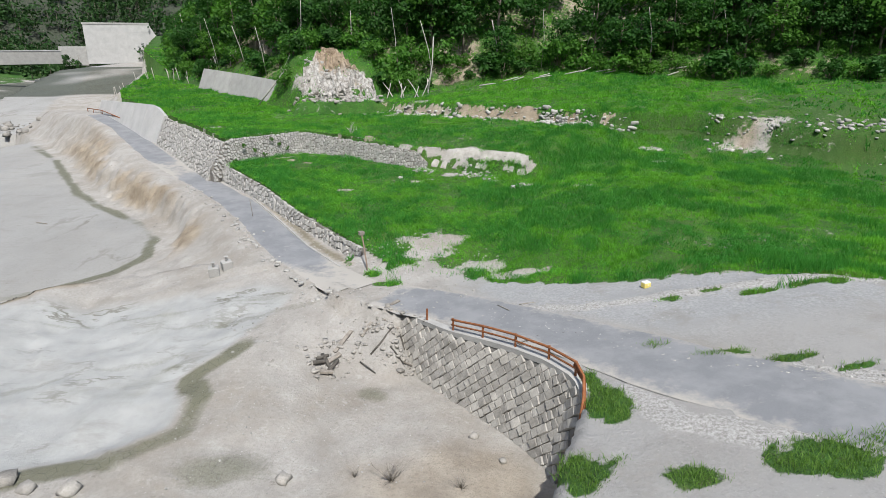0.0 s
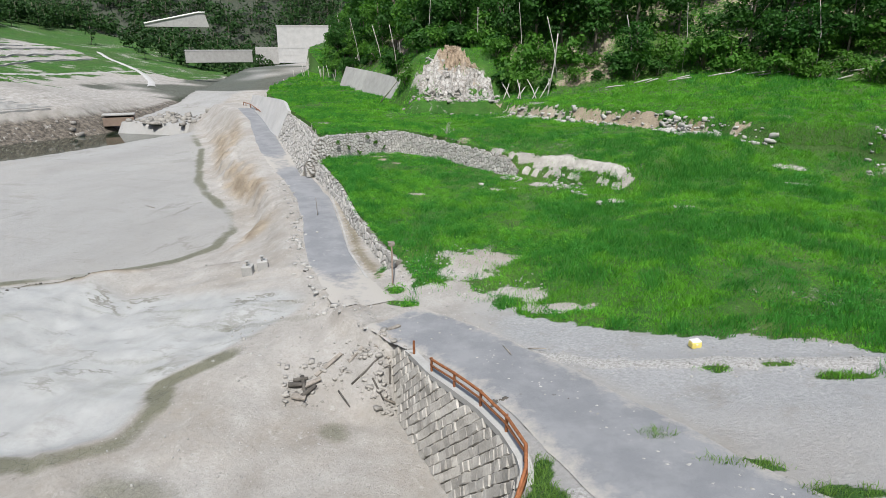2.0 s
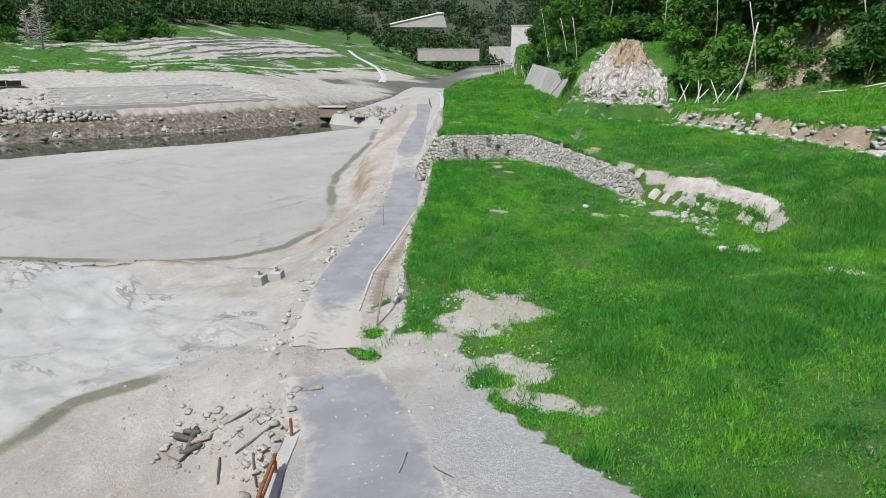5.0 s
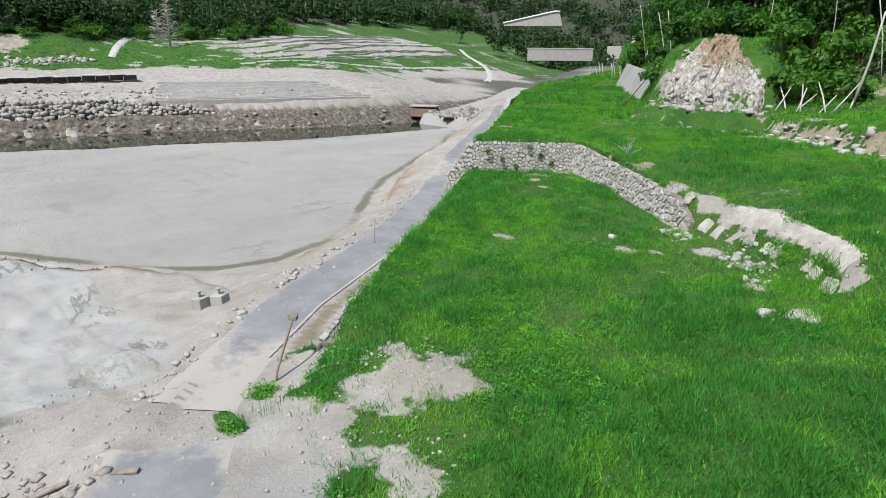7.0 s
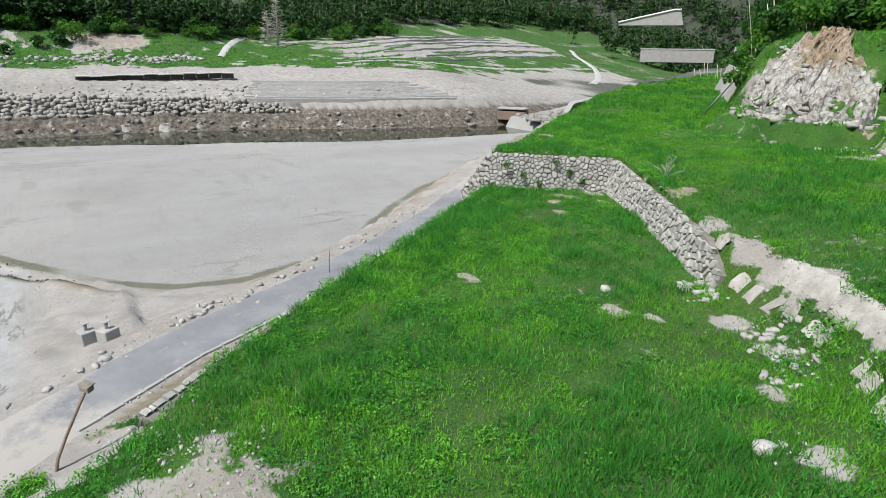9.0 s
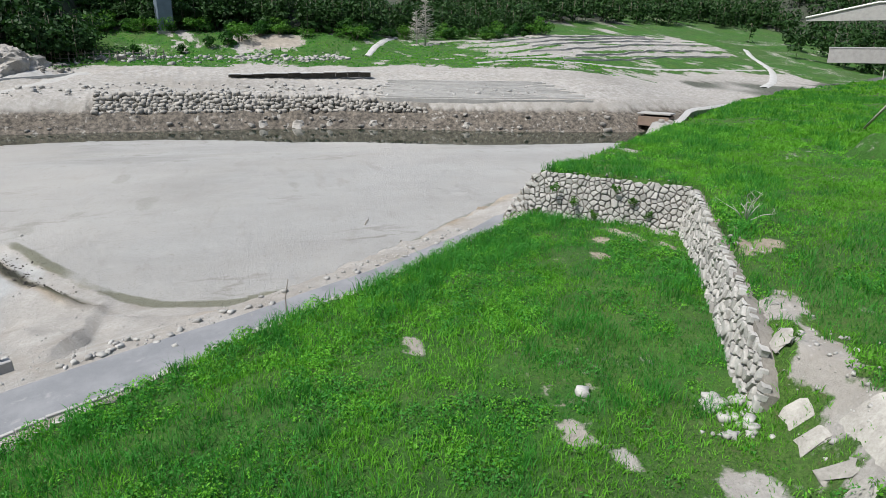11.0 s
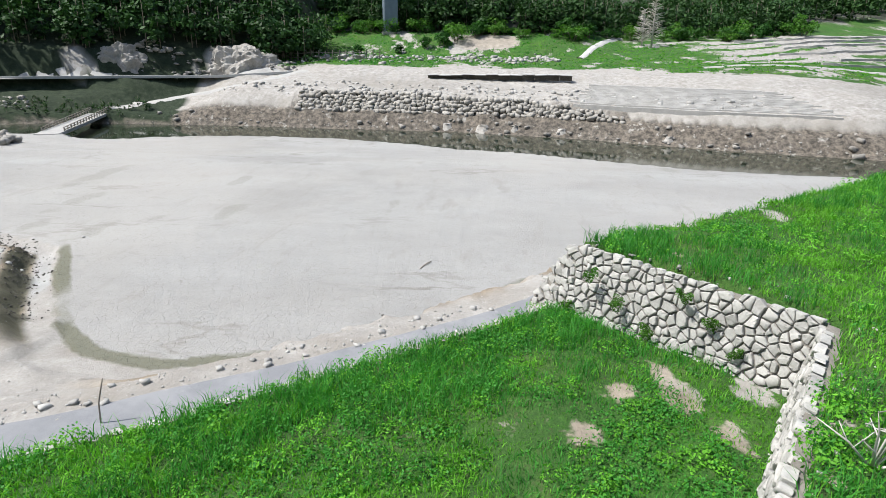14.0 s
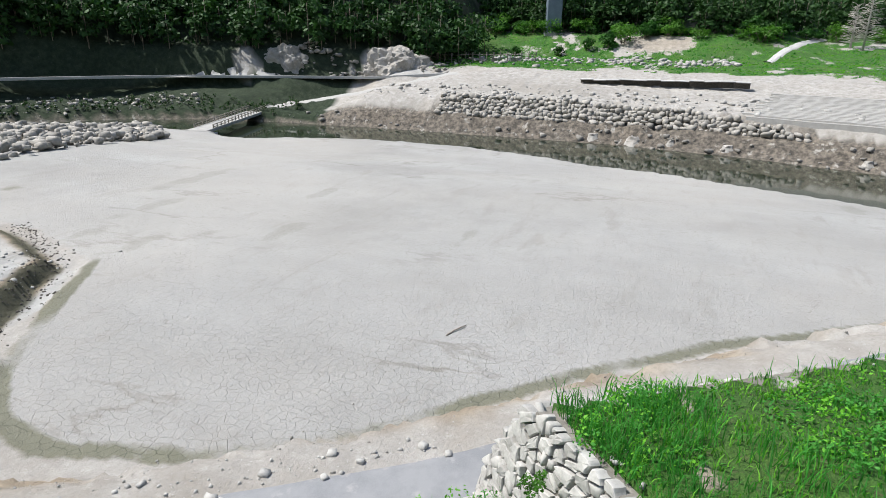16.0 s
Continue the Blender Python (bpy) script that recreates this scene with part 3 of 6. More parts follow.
    zones["gravel"] = np.where((s_edge > 0) & (y < line_g + 1) & (x > -3), step(d_road, 1.0, 3.0) * (0.55 + 0.45 * step(y, 27, 31)) * step(x, -2, 4), 0.0)
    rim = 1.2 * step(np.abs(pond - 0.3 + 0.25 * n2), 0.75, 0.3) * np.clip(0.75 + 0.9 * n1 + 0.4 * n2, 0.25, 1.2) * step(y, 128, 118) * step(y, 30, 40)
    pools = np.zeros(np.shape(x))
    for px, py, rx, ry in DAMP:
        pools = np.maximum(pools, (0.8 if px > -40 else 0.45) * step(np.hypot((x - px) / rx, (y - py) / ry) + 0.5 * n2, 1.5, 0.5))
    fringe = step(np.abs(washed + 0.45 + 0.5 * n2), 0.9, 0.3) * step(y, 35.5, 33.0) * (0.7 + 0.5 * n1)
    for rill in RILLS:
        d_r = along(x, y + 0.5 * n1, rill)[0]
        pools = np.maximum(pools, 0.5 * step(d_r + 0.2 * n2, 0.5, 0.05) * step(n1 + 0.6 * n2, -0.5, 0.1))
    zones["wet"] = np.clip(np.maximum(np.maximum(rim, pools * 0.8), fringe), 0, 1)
    zones["soil"] = np.clip(scarp * step(n1 + 0.5 * n2, -0.2, 0.5) * 0.8 + 0.25 * bank_face * meadow + 1.0 * step(np.abs(-pond - 2.6), 1.1, 0.6) * step(y, 48, 44.5) * step(x, -26, -30), 0, 1)
    zones["soil"] = np.maximum(zones["soil"], 0.95 * step(np.abs(-pond - 3.2 - 0.6 * n2), 1.5, 0.5) * step(n1 + 0.4 * n2, -0.45, 0.2) * step(y, 50, 56) * step(y, 120, 105))
    moss = step(along(x, y, GUTTER)[0] + 0.15 * n3, 0.5, 0.2)
    zones["soil"] = np.maximum(zones["soil"], 0.9 * moss)
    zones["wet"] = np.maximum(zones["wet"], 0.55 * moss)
    zones["soil"] = np.maximum(zones["soil"], 0.62 * step(np.hypot((x - 0.5) / 7.0, (y - 22.5) / 5.0) + 0.25 * n1 + 0.15 * n2, 1.1, 0.4) * (s_edge < 0))
    zones["soil"] = np.where((hill_d > -1) & (west < -10), 0.9, zones["soil"])
    zones["grass"] = np.where((hill_d > 0.5) & (west < -10), np.where(y > 180, 0.15, 0.62 + 0.3 * n1), zones["grass"])
    zones["soil"] = np.maximum(zones["soil"], np.where(far_green, 0.9 * mound, 0))
    zones["grass"] = np.clip(np.where(reach > 120 + 10 * step(y, 130, 160), 0.15 + 0.25 * n1, zones["grass"]), 0, 1)
    low_bank = (west > -1.5) & (west < np.where((y > 15) & (y < 100), 10.5, 7.5))
    zones["rock"] = np.where(low_bank, 0.9, 0.0)
    zones["berm"] = berm
    scar = np.hypot((x + 19) / 7.5, (y - 107.5) / 5.5) + 0.3 * n2
    zones["pale"] = np.maximum(step(scar, 1.1, 0.85), (0.75 + 0.25 * n1) * step(west + 0.8 * n2, 6.5, 9.5) * step(west + 3 * n1, 56, 46) * (y > -15))
    zones["pale"] = np.maximum(zones["pale"], np.where((west >= 50) & (reach < 114) & (y > -12) & (y < 312), 0.45 + 0.5 * bands, 0.0))
    zones["pale"] = np.clip(np.where((shelf > 22) & (shelf < 36) & (y < -8) & (y > -60) & (n1 > 0.5), 0.6, zones["pale"]), 0, 1)
    # The slope below the cliff road: its shade is painted as dark ground.
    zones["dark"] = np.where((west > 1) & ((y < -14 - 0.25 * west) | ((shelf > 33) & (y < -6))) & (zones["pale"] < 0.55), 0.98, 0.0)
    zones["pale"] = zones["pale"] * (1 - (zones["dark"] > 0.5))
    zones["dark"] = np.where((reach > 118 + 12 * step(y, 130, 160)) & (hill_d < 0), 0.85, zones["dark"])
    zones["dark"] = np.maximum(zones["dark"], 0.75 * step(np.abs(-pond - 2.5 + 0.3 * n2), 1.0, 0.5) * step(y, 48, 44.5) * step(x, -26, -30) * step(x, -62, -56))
    # Valley head: the shade lying over the silt is put into its colour.
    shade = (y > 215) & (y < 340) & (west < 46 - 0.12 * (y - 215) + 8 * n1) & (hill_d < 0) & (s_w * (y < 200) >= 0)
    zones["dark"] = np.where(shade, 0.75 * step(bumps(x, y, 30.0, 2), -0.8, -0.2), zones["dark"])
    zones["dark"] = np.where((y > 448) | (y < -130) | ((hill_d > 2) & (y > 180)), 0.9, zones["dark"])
    slope_n = (y > 296) & (y < 460) & (west > 30 + 5 * n1) & (hill_d < 0)
    zones["grass"] = np.where(slope_n, 0.75 + 0.3 * n1, zones["grass"])
    zones["dark"] = np.where(slope_n, 0.0, zones["dark"])
    zones["grass"] = np.clip(np.where(zones["dark"] > 0.8, np.minimum(zones["grass"], 0.3), zones["grass"]), 0, 1)
    return ground, zones


# Bare spots in the meadow, clumps of weeds on bare ground, and damp hollows: x, y and the two half widths.
BARE = [(-18.9, 75.0, 0.9, 0.7), (-18.4, 76.7, 1.3, 0.8), (-19.3, 79.0, 0.9, 0.6), (-16.5, 73.6, 1.0, 0.6), (-16.3, 77.4, 1.3, 0.8), (-20.0, 76.4, 1.5, 0.5), (-10.2, 62.0, 0.9, 0.4), (-3.1, 65.2, 0.9, 0.6),
        (-1.6, 46.4, 2.4, 3.0), (-2.6, 42.2, 3.6, 2.2), (0.4, 47.8, 1.2, 1.0), (4.6, 41.6, 2.2, 0.7), (3.2, 67.4, 1.3, 0.9), (13.0, 59.3, 1.5, 0.8), (0.4, 68.6, 0.9, 0.8), (4.8, 64.4, 0.9, 0.5), (7.6, 62.0, 1.0, 0.8), (-5.0, 73.8, 1.0, 1.6), (-9.4, 77.0, 0.9, 1.3),
        (22.8, 67.0, 1.6, 0.6), (23.6, 71.3, 1.6, 0.7), (-1.6, 66.0, 0.9, 0.5), (-18.0, 103.6, 5, 1.6),
        (-3.5, 95.5, 2.6, 1.0), (24, 78, 2, 1.0), (34, 70, 4, 1.2), (8.5, 52, 0.6, 0.4), (29.0, 36.0, 1.4, 0.6), (-8.0, 94, 2.2, 0.8),
        (-25.6, 74.6, 0.7, 0.5), (-27.6, 77.4, 0.8, 0.4), (-30.4, 79.6, 1.2, 0.5), (-33.4, 83.0, 1.3, 0.6), (-24.2, 75.6, 0.6, 0.4), (-24.6, 77.8, 0.8, 0.3), (-31.0, 84.0, 0.9, 0.5), (2.6, 43.6, 2.0, 1.2), (-6.6, 45.0, 0.8, 1.2)]
TUFTS = [(6.7, 22.6, 0.9, 1.7), (6.4, 24.6, 0.5, 1.0), (4.6, 18.6, 1.5, 1.2), (8.4, 17.2, 1.4, 0.7), (12.6, 17.4, 1.6, 1.0), (15.0, 18.0, 1.8, 1.3), (10.2, 27.6, 0.7, 0.4), (12.6, 26.0, 1.3, 0.3), (15.2, 24.8, 1.2, 0.3), (17.4, 23.4, 0.9, 0.3), (12.7, 32.9, 0.9, 0.25),
         (-5.4, 42.4, 0.7, 0.5), (-4.2, 40.4, 0.9, 0.45), (-3.4, 46.4, 0.7, 1.0), (-7.6, 45.6, 0.35, 1.2), (-1.9, 49.2, 0.8, 0.5), (15.4, 33.4, 0.9, 0.25), (17.0, 32.4, 1.2, 0.3), (21.0, 32.6, 2.0, 0.3)]
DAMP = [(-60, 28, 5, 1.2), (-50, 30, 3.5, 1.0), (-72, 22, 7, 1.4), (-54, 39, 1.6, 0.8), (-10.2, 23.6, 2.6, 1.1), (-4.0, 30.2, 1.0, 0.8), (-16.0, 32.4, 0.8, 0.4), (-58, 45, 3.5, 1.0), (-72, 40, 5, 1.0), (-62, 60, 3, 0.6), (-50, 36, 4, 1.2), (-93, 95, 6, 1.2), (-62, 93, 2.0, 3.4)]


def grow(start, end, first, factor):
    out, v, s = [], start, first
    sign = 1 if end > start else -1
    while (end - v) * sign > 0:
        s *= factor
        v += sign * s
        out.append(v)
    return out


def ticks(stops, steps):
    out = []
    for a, b, s in zip(stops, stops[1:], steps):
        out += list(np.arange(a, b - 0.5 * s, s))
    return out + [stops[-1]]


XS = sorted(grow(-310, -3000, 4, 1.35)) + ticks([-310, -215, -165, -75, -45, 26, 60], [1.9, 2.4, 1.2, 0.5, 0.38, 0.9]) + grow(60, 3000, 1.2, 1.3)
YS = sorted(grow(-110, -3000, 3, 1.35)) + ticks([-110, -50, 14, 85, 112, 135, 210, 310, 470], [3.0, 2.0, 0.36, 0.48, 0.8, 1.6, 2.6, 5.0]) + grow(470, 3000, 5, 1.35)
gx, gy = np.meshgrid(np.array(XS), np.array(YS))
gz, zones = land(gx, gy)


def sheet(name, vx, vy, vz, material, attributes=None):
    """A grid of points as one smooth sheet."""
    rows, cols = vx.shape
    mesh = bpy.data.meshes.new(name)
    idx = np.arange(rows * cols).reshape(rows, cols)
    quads = np.stack([idx[:-1, :-1], idx[:-1, 1:], idx[1:, 1:], idx[1:, :-1]], -1).reshape(-1, 4)
    fill_mesh(mesh, np.stack([vx, vy, vz], -1).reshape(-1, 3), quads)
    for key, v in (attributes or {}).items():
        a = mesh.attributes.new(key, "FLOAT", "POINT")
        a.data.foreach_set("value", np.ascontiguousarray(v, np.float32).ravel())
    mesh.shade_smooth()
    mesh.materials.append(material)
    return new(name, mesh)


def fill_mesh(mesh, verts, faces):
    """Points and faces of one size into a mesh."""
    verts, faces = np.ascontiguousarray(verts, np.float32), np.ascontiguousarray(faces, np.int32)
    size = faces.shape[1]
    mesh.vertices.add(len(verts))
    mesh.vertices.foreach_set("co", verts.ravel())
    mesh.loops.add(faces.size)
    mesh.loops.foreach_set("vertex_index", faces.ravel())
    mesh.polygons.add(len(faces))
    mesh.polygons.foreach_set("loop_start", np.arange(0, faces.size, size, dtype=np.int32))
    mesh.update(calc_edges=True)
    return mesh


def height(x, y):
    return land(np.array([x]), np.array([y]))[0][0]


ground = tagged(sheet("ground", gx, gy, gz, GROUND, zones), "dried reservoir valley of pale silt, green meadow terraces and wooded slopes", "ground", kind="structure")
wx, wy = np.meshgrid(np.linspace(-240, -95, 30), np.linspace(-420, 175, 80))
tagged(sheet("water", wx, wy, np.full(wx.shape, -6.9), WATER), "narrow dark green river under the rocky bank", "water", kind="structure")


def ribbon(name, line, half, lift, material, spacing=0.8, across=9, silt=0.2):
    """A strip of road laid along a line of the plan, its edges ragged."""
    pts = np.array(line, float)
    seg = np.hypot(*np.diff(pts[:, :2], axis=0).T)
    s = np.r_[0, np.cumsum(seg)]
    at = np.arange(0, s[-1], spacing)
    fine = np.stack([np.interp(at, s, pts[:, k]) for k in range(3)], 1)
    k = np.ones(9) / 9
    pad = np.pad(fine, ((4, 4), (0, 0)), "edge")
    fine = np.stack([np.convolve(pad[:, c], k, "valid") for c in range(3)], 1)
    way = np.gradient(fine[:, :2], axis=0)
    way /= np.hypot(*way.T)[:, None]
    nx, ny = -way[:, 1], way[:, 0]
    v = np.linspace(-1, 1, across)
    w = half if callable(half) else (lambda q: np.full(q.shape, half))
    wide = w(at)[:, None] * v[None, :] * (1 + 0.06 * bumps(at[:, None] + 0 * v, 50 * np.sign(v)[None, :] + 0 * at[:, None], 2.5))
    vx, vy = fine[:, :1] + nx[:, None] * wide, fine[:, 1:2] + ny[:, None] * wide
    vz = land(vx, vy)[0]
    vz = np.maximum(vz, fine[:, 2:] - 0.02) + lift * (1 - 1.6 * (np.abs(v) > 0.99))
    return sheet(name, vx, vy, vz, material, {"silt": np.clip(np.abs(v)[None, :] ** 3 * 0.5 + (silt(at) if callable(silt) else silt + 0 * at)[:, None], 0, 1)})


tagged(ribbon("road", ROAD[8:18], lambda q: 1.9 - 0.1 * step(q, 3, 9), 0.06, ASPHALT, silt=lambda q: 0.02 + 0.75 * step(q, 11, 3) + 0.6 * step(q, 43, 47) * step(q, 58, 52)), "narrow grey asphalt lane partly buried in silt", "road", kind="structure")
tagged(ribbon("road_yard", [(x - 0.5 * (x > 6), y - 0.5 * (x > 6), z) for x, y, z in ROAD[:9]], lambda q: 3.0 - 0.6 * step(q, 32, 41), 0.05, ASPHALT, silt=lambda q: 0.20 + 0.55 * step(q, 50, 56)), "worn grey asphalt road climbing past the guard rail", "road", kind="structure")

# ---- a small kit for building things ----
def mesh_of(name, verts, faces, material, smooth=True):
    """A mesh from points and faces of any size."""
    mesh = bpy.data.meshes.new(name)
    mesh.from_pydata([tuple(v) for v in verts], [], [tuple(f) for f in faces])
    mesh.update()
    if smooth:
        mesh.shade_smooth()
    mesh.materials.append(material)
    return mesh


def part(name, data, material, parent, label=""):
    """Links a bmesh or a mesh as one object under a thing or a part."""
    if isinstance(data, bmesh.types.BMesh):
        mesh = bpy.data.meshes.new(name)
        data.to_mesh(mesh)
        data.free()
        mesh.materials.append(material)
        data = mesh
    ob = new(name, data)
    ob.parent = parent
    if label:
        tagged(ob, label)
    return ob


def thing(name, label, category, group="", kind="", at=(0, 0, 0), turn=(0, 0, 0)):
    ob = new(name)
    ob.matrix_basis = pose(*at, *turn)
    return tagged(ob, label, category, group, kind)


def box(bm, size, m=Matrix(), bevel=0.02, segments=1):
    """A bevelled box of that size, centred on the pose m, added to bm."""
    made = bmesh.ops.create_cube(bm, size=1.0, matrix=m @ Matrix.Diagonal((*size, 1)))
    if bevel:
        edges = list({e for v in made["verts"] for e in v.link_edges})
        bmesh.ops.bevel(bm, geom=edges, offset=bevel, segments=segments, affect="EDGES", profile=0.5)
    return bm


def boxed(size, m=Matrix(), bevel=0.02):
    return box(bmesh.new(), size, m, bevel)


def tube_data(points, radii, sides=7, start=0):
    """Points and faces of a round bar through points, with its own radius at each."""
    pts = [Vector(p) for p in points]
    verts, faces = [], []
    for i, p in enumerate(pts):
        way = (pts[min(i + 1, len(pts) - 1)] - pts[max(i - 1, 0)]).normalized()
        a = way.cross(Vector((0.31, 0.17, 0.93)) if abs(way.z) < 0.9 else Vector((1, 0, 0))).normalized()
        b = way.cross(a)
        for k in range(sides):
            w = 2 * math.pi * k / sides
            verts.append(p + radii[i] * (math.cos(w) * a + math.sin(w) * b))
    for i in range(len(pts) - 1):
        for k in range(sides):
            q = start + i * sides
            faces.append((q + k, q + (k + 1) % sides, q + sides + (k + 1) % sides, q + sides + k))
    faces.append(tuple(start + k for k in range(sides))[::-1])
    faces.append(tuple(start + (len(pts) - 1) * sides + k for k in range(sides)))
    return verts, faces


def tubes(name, bars, material, sides=7):
    """Several bars (points, radii) as one mesh."""
    verts, faces = [], []
    for points, radii in bars:
        v, f = tube_data(points, radii, sides, len(verts))
        verts += v
        faces += f
    return mesh_of(name, verts, faces, material)


def stone_mesh(name, seed, material, round_=0.55, rough=0.16):
    """A block worn to a stone, about one metre across, of 48 triangles."""
    rng = random.Random(seed)
    bm = bmesh.new()
    bmesh.ops.create_cube(bm, size=1.0)
    bmesh.ops.subdivide_edges(bm, edges=bm.edges[:], cuts=1, use_grid_fill=True)
    for v in bm.verts:
        p = v.co.copy()
        s = p.normalized() * 0.56
        v.co = p.lerp(s, round_) + Vector((rng.uniform(-rough, rough), rng.uniform(-rough, rough), rng.uniform(-rough, rough))) * 0.7
    mesh = bpy.data.meshes.new(name)
    bm.to_mesh(mesh)
    bm.free()
    mesh.shade_smooth()
    mesh.materials.append(material)
    return mesh


FIELD = [stone_mesh("stone", k, STONE, 0.42 + 0.04 * (k % 4), 0.12) for k in range(14)]
ROUND = [stone_mesh("boulder", 40 + k, BOULDER, 0.55, 0.17) for k in range(8)]


def chip_data(seed, roundness):
    """A chip of stone: eight worn corners, twelve triangles' worth of faces."""
    rng = np.random.default_rng(seed)
    c = np.array([(x, y, z) for z in (-1, 1) for y in (-1, 1) for x in (-1, 1)], float) * 0.42
    c[4:] *= (0.62 + 0.3 * roundness, 0.62 + 0.3 * roundness, 1.0)
    c += rng.uniform(-0.15, 0.15, (8, 3))
    return c, np.array([(0, 2, 3, 1), (4, 5, 7, 6), (0, 1, 5, 4), (1, 3, 7, 5), (3, 2, 6, 7), (2, 0, 4, 6)])


def scattered(name, label, category, places, material, seed=3, flat=0.65, roundness=0.25):
    """Loose stones that nobody could count, as one object: places are x, y, z, size."""
    rng = np.random.default_rng(seed)
    protos, chips = [], [chip_data(70 + k + seed, roundness) for k in range(6)]
    for k in range(6):
        m = stone_mesh("loose", 70 + k + seed, material, roundness, 0.17)
        v = np.array([w.co[:] for w in m.vertices])
        f = np.array([p.vertices[:] for p in m.polygons])
        protos.append((v, f))
        bpy.data.meshes.remove(m)
    vs, fs, base = [], [], 0
    for x, y, z, size in places:
        v, f = (chips if size < 0.22 else protos)[rng.integers(6)]
        a = rng.uniform(0, 6.283)
        sc = size * np.array([rng.uniform(0.7, 1.35), rng.uniform(0.6, 1.1), flat * rng.uniform(0.6, 1.2)])
        w = v * sc
        c, s = math.cos(a), math.sin(a)
        tilt = rng.uniform(-0.3, 0.3)
        w = np.stack([w[:, 0] * c - w[:, 1] * s, w[:, 0] * s + w[:, 1] * c, w[:, 2] + tilt * w[:, 0]], 1) + (x, y, z + 0.12 * size)
        vs.append(w)
        fs.append(f + base)
        base += len(v)
    mesh = fill_mesh(bpy.data.meshes.new(name), np.concatenate(vs), np.concatenate(fs))
    mesh.materials.append(material)
    return tagged(new(name, mesh), label, category, kind="stuff")


def on_ground(pts, sizes):
    pts = np.array(pts, float)
    z = land(pts[:, 0], pts[:, 1])[0]
    return [(p[0], p[1], h, s) for p, h, s in zip(pts, z, sizes)]


def near_line(line, count, spread, lo, hi, seed, shift=0.0):
    """Places strewn along a line of the plan."""
    rng = np.random.default_rng(seed)
    pts = np.array([p[:2] for p in line], float)
    seg = np.hypot(*np.diff(pts, axis=0).T)
    s = np.r_[0, np.cumsum(seg)]
    at = rng.uniform(0, s[-1], count)
    x, y = np.interp(at, s, pts[:, 0]), np.interp(at, s, pts[:, 1])
    k = np.clip(np.searchsorted(s, at) - 1, 0, len(seg) - 1)
    way = (pts[k + 1] - pts[k]) / seg[k][:, None]
    off = shift + rng.normal(0, spread, count)
    size = lo + (hi - lo) * rng.random(count) ** 2.5
    return on_ground(np.stack([x - way[:, 1] * off, y + way[:, 0] * off], 1), size)


def face_frame(line, side, batter):
    """For a wall along a line: a function from metres along and up to a place, and the turn of the face there."""
    pts = np.array([p[:2] for p in line], float)
    seg = np.hypot(*np.diff(pts, axis=0).T)
    s = np.r_[0, np.cumsum(seg)]

    def at(u, up, drop):
        k = int(np.clip(np.searchsorted(s, u) - 1, 0, len(seg) - 1))
        w = (pts[k + 1] - pts[k]) / seg[k]
        n = Vector((-w[1], w[0], 0)) * side
        p = pts[k] + w * (u - s[k])
        out = Vector((p[0], p[1], 0)) + n * (drop * batter)
        tilt = Vector((0, 0, 1)) - n * batter
        tilt.normalize()
        a = Vector((w[0], w[1], 0)) * -side
        turn = Matrix((a, tilt, a.cross(tilt))).transposed()      # x along, y up the face, z outward
        return Vector((out.x, out.y, up)), turn
    return at, s[-1]


def clipped(poly, px, py, nx, ny):
    """A polygon cut by the half plane in which (p - (px, py)) . n is below nought."""
    out = []
    for (ax, ay), (bx, by) in zip(poly, poly[1:] + poly[:1]):
        da, db = (ax - px) * nx + (ay - py) * ny, (bx - px) * nx + (by - py) * ny
        if da <= 0:
            out.append((ax, ay))
        if da * db < 0:
            f = da / (da - db)
            out.append((ax + f * (bx - ax), ay + f * (by - ay)))
    return out


def fitted_stones(length, top, size, rng):
    """Outlines of stones fitted together on a face: cells round jittered seeds, no two alike."""
    seeds = []
    row, v = 0, size * 0.15
    tallest = max(top(i / 20) for i in range(21))
    while v < tallest + size:
        u = -size * (0.5 if row % 2 else 0.0)
        while u < length + size:
            w = size * rng.uniform(0.5, 1.45)
            if rng.random() > 0.12:
                seeds.append((u + w / 2 + rng.uniform(-0.3, 0.3) * size, v + rng.uniform(-0.38, 0.38) * size))
            u += w
        v += size * rng.uniform(0.66, 0.9)
        row += 1
    cells = []
    for i, (x, y) in enumerate(seeds):
        t = top(min(max(x / length, 0), 1)) + rng.uniform(-0.12, 0.10) * size
        if not (-0.3 * size < x < length + 0.3 * size) or y > t:
            continue
        poly = [(max(x - 1.3 * size, 0), max(y - 1.3 * size, -0.2)), (min(x + 1.3 * size, length), max(y - 1.3 * size, -0.2)), (min(x + 1.3 * size, length), min(y + 1.3 * size, t)), (max(x - 1.3 * size, 0), min(y + 1.3 * size, t))]
        for j, (a, b) in enumerate(seeds):
            dx, dy = a - x, b - y
            d = math.hypot(dx, dy)
            if j != i and d < 2.7 * size:
                poly = clipped(poly, x + dx / 2 - dx / d * 0.02, y + dy / 2 - dy / d * 0.02, dx / d, dy / d)
                if len(poly) < 3:
                    break
        if len(poly) >= 3:
            cells.append(poly)
    return cells


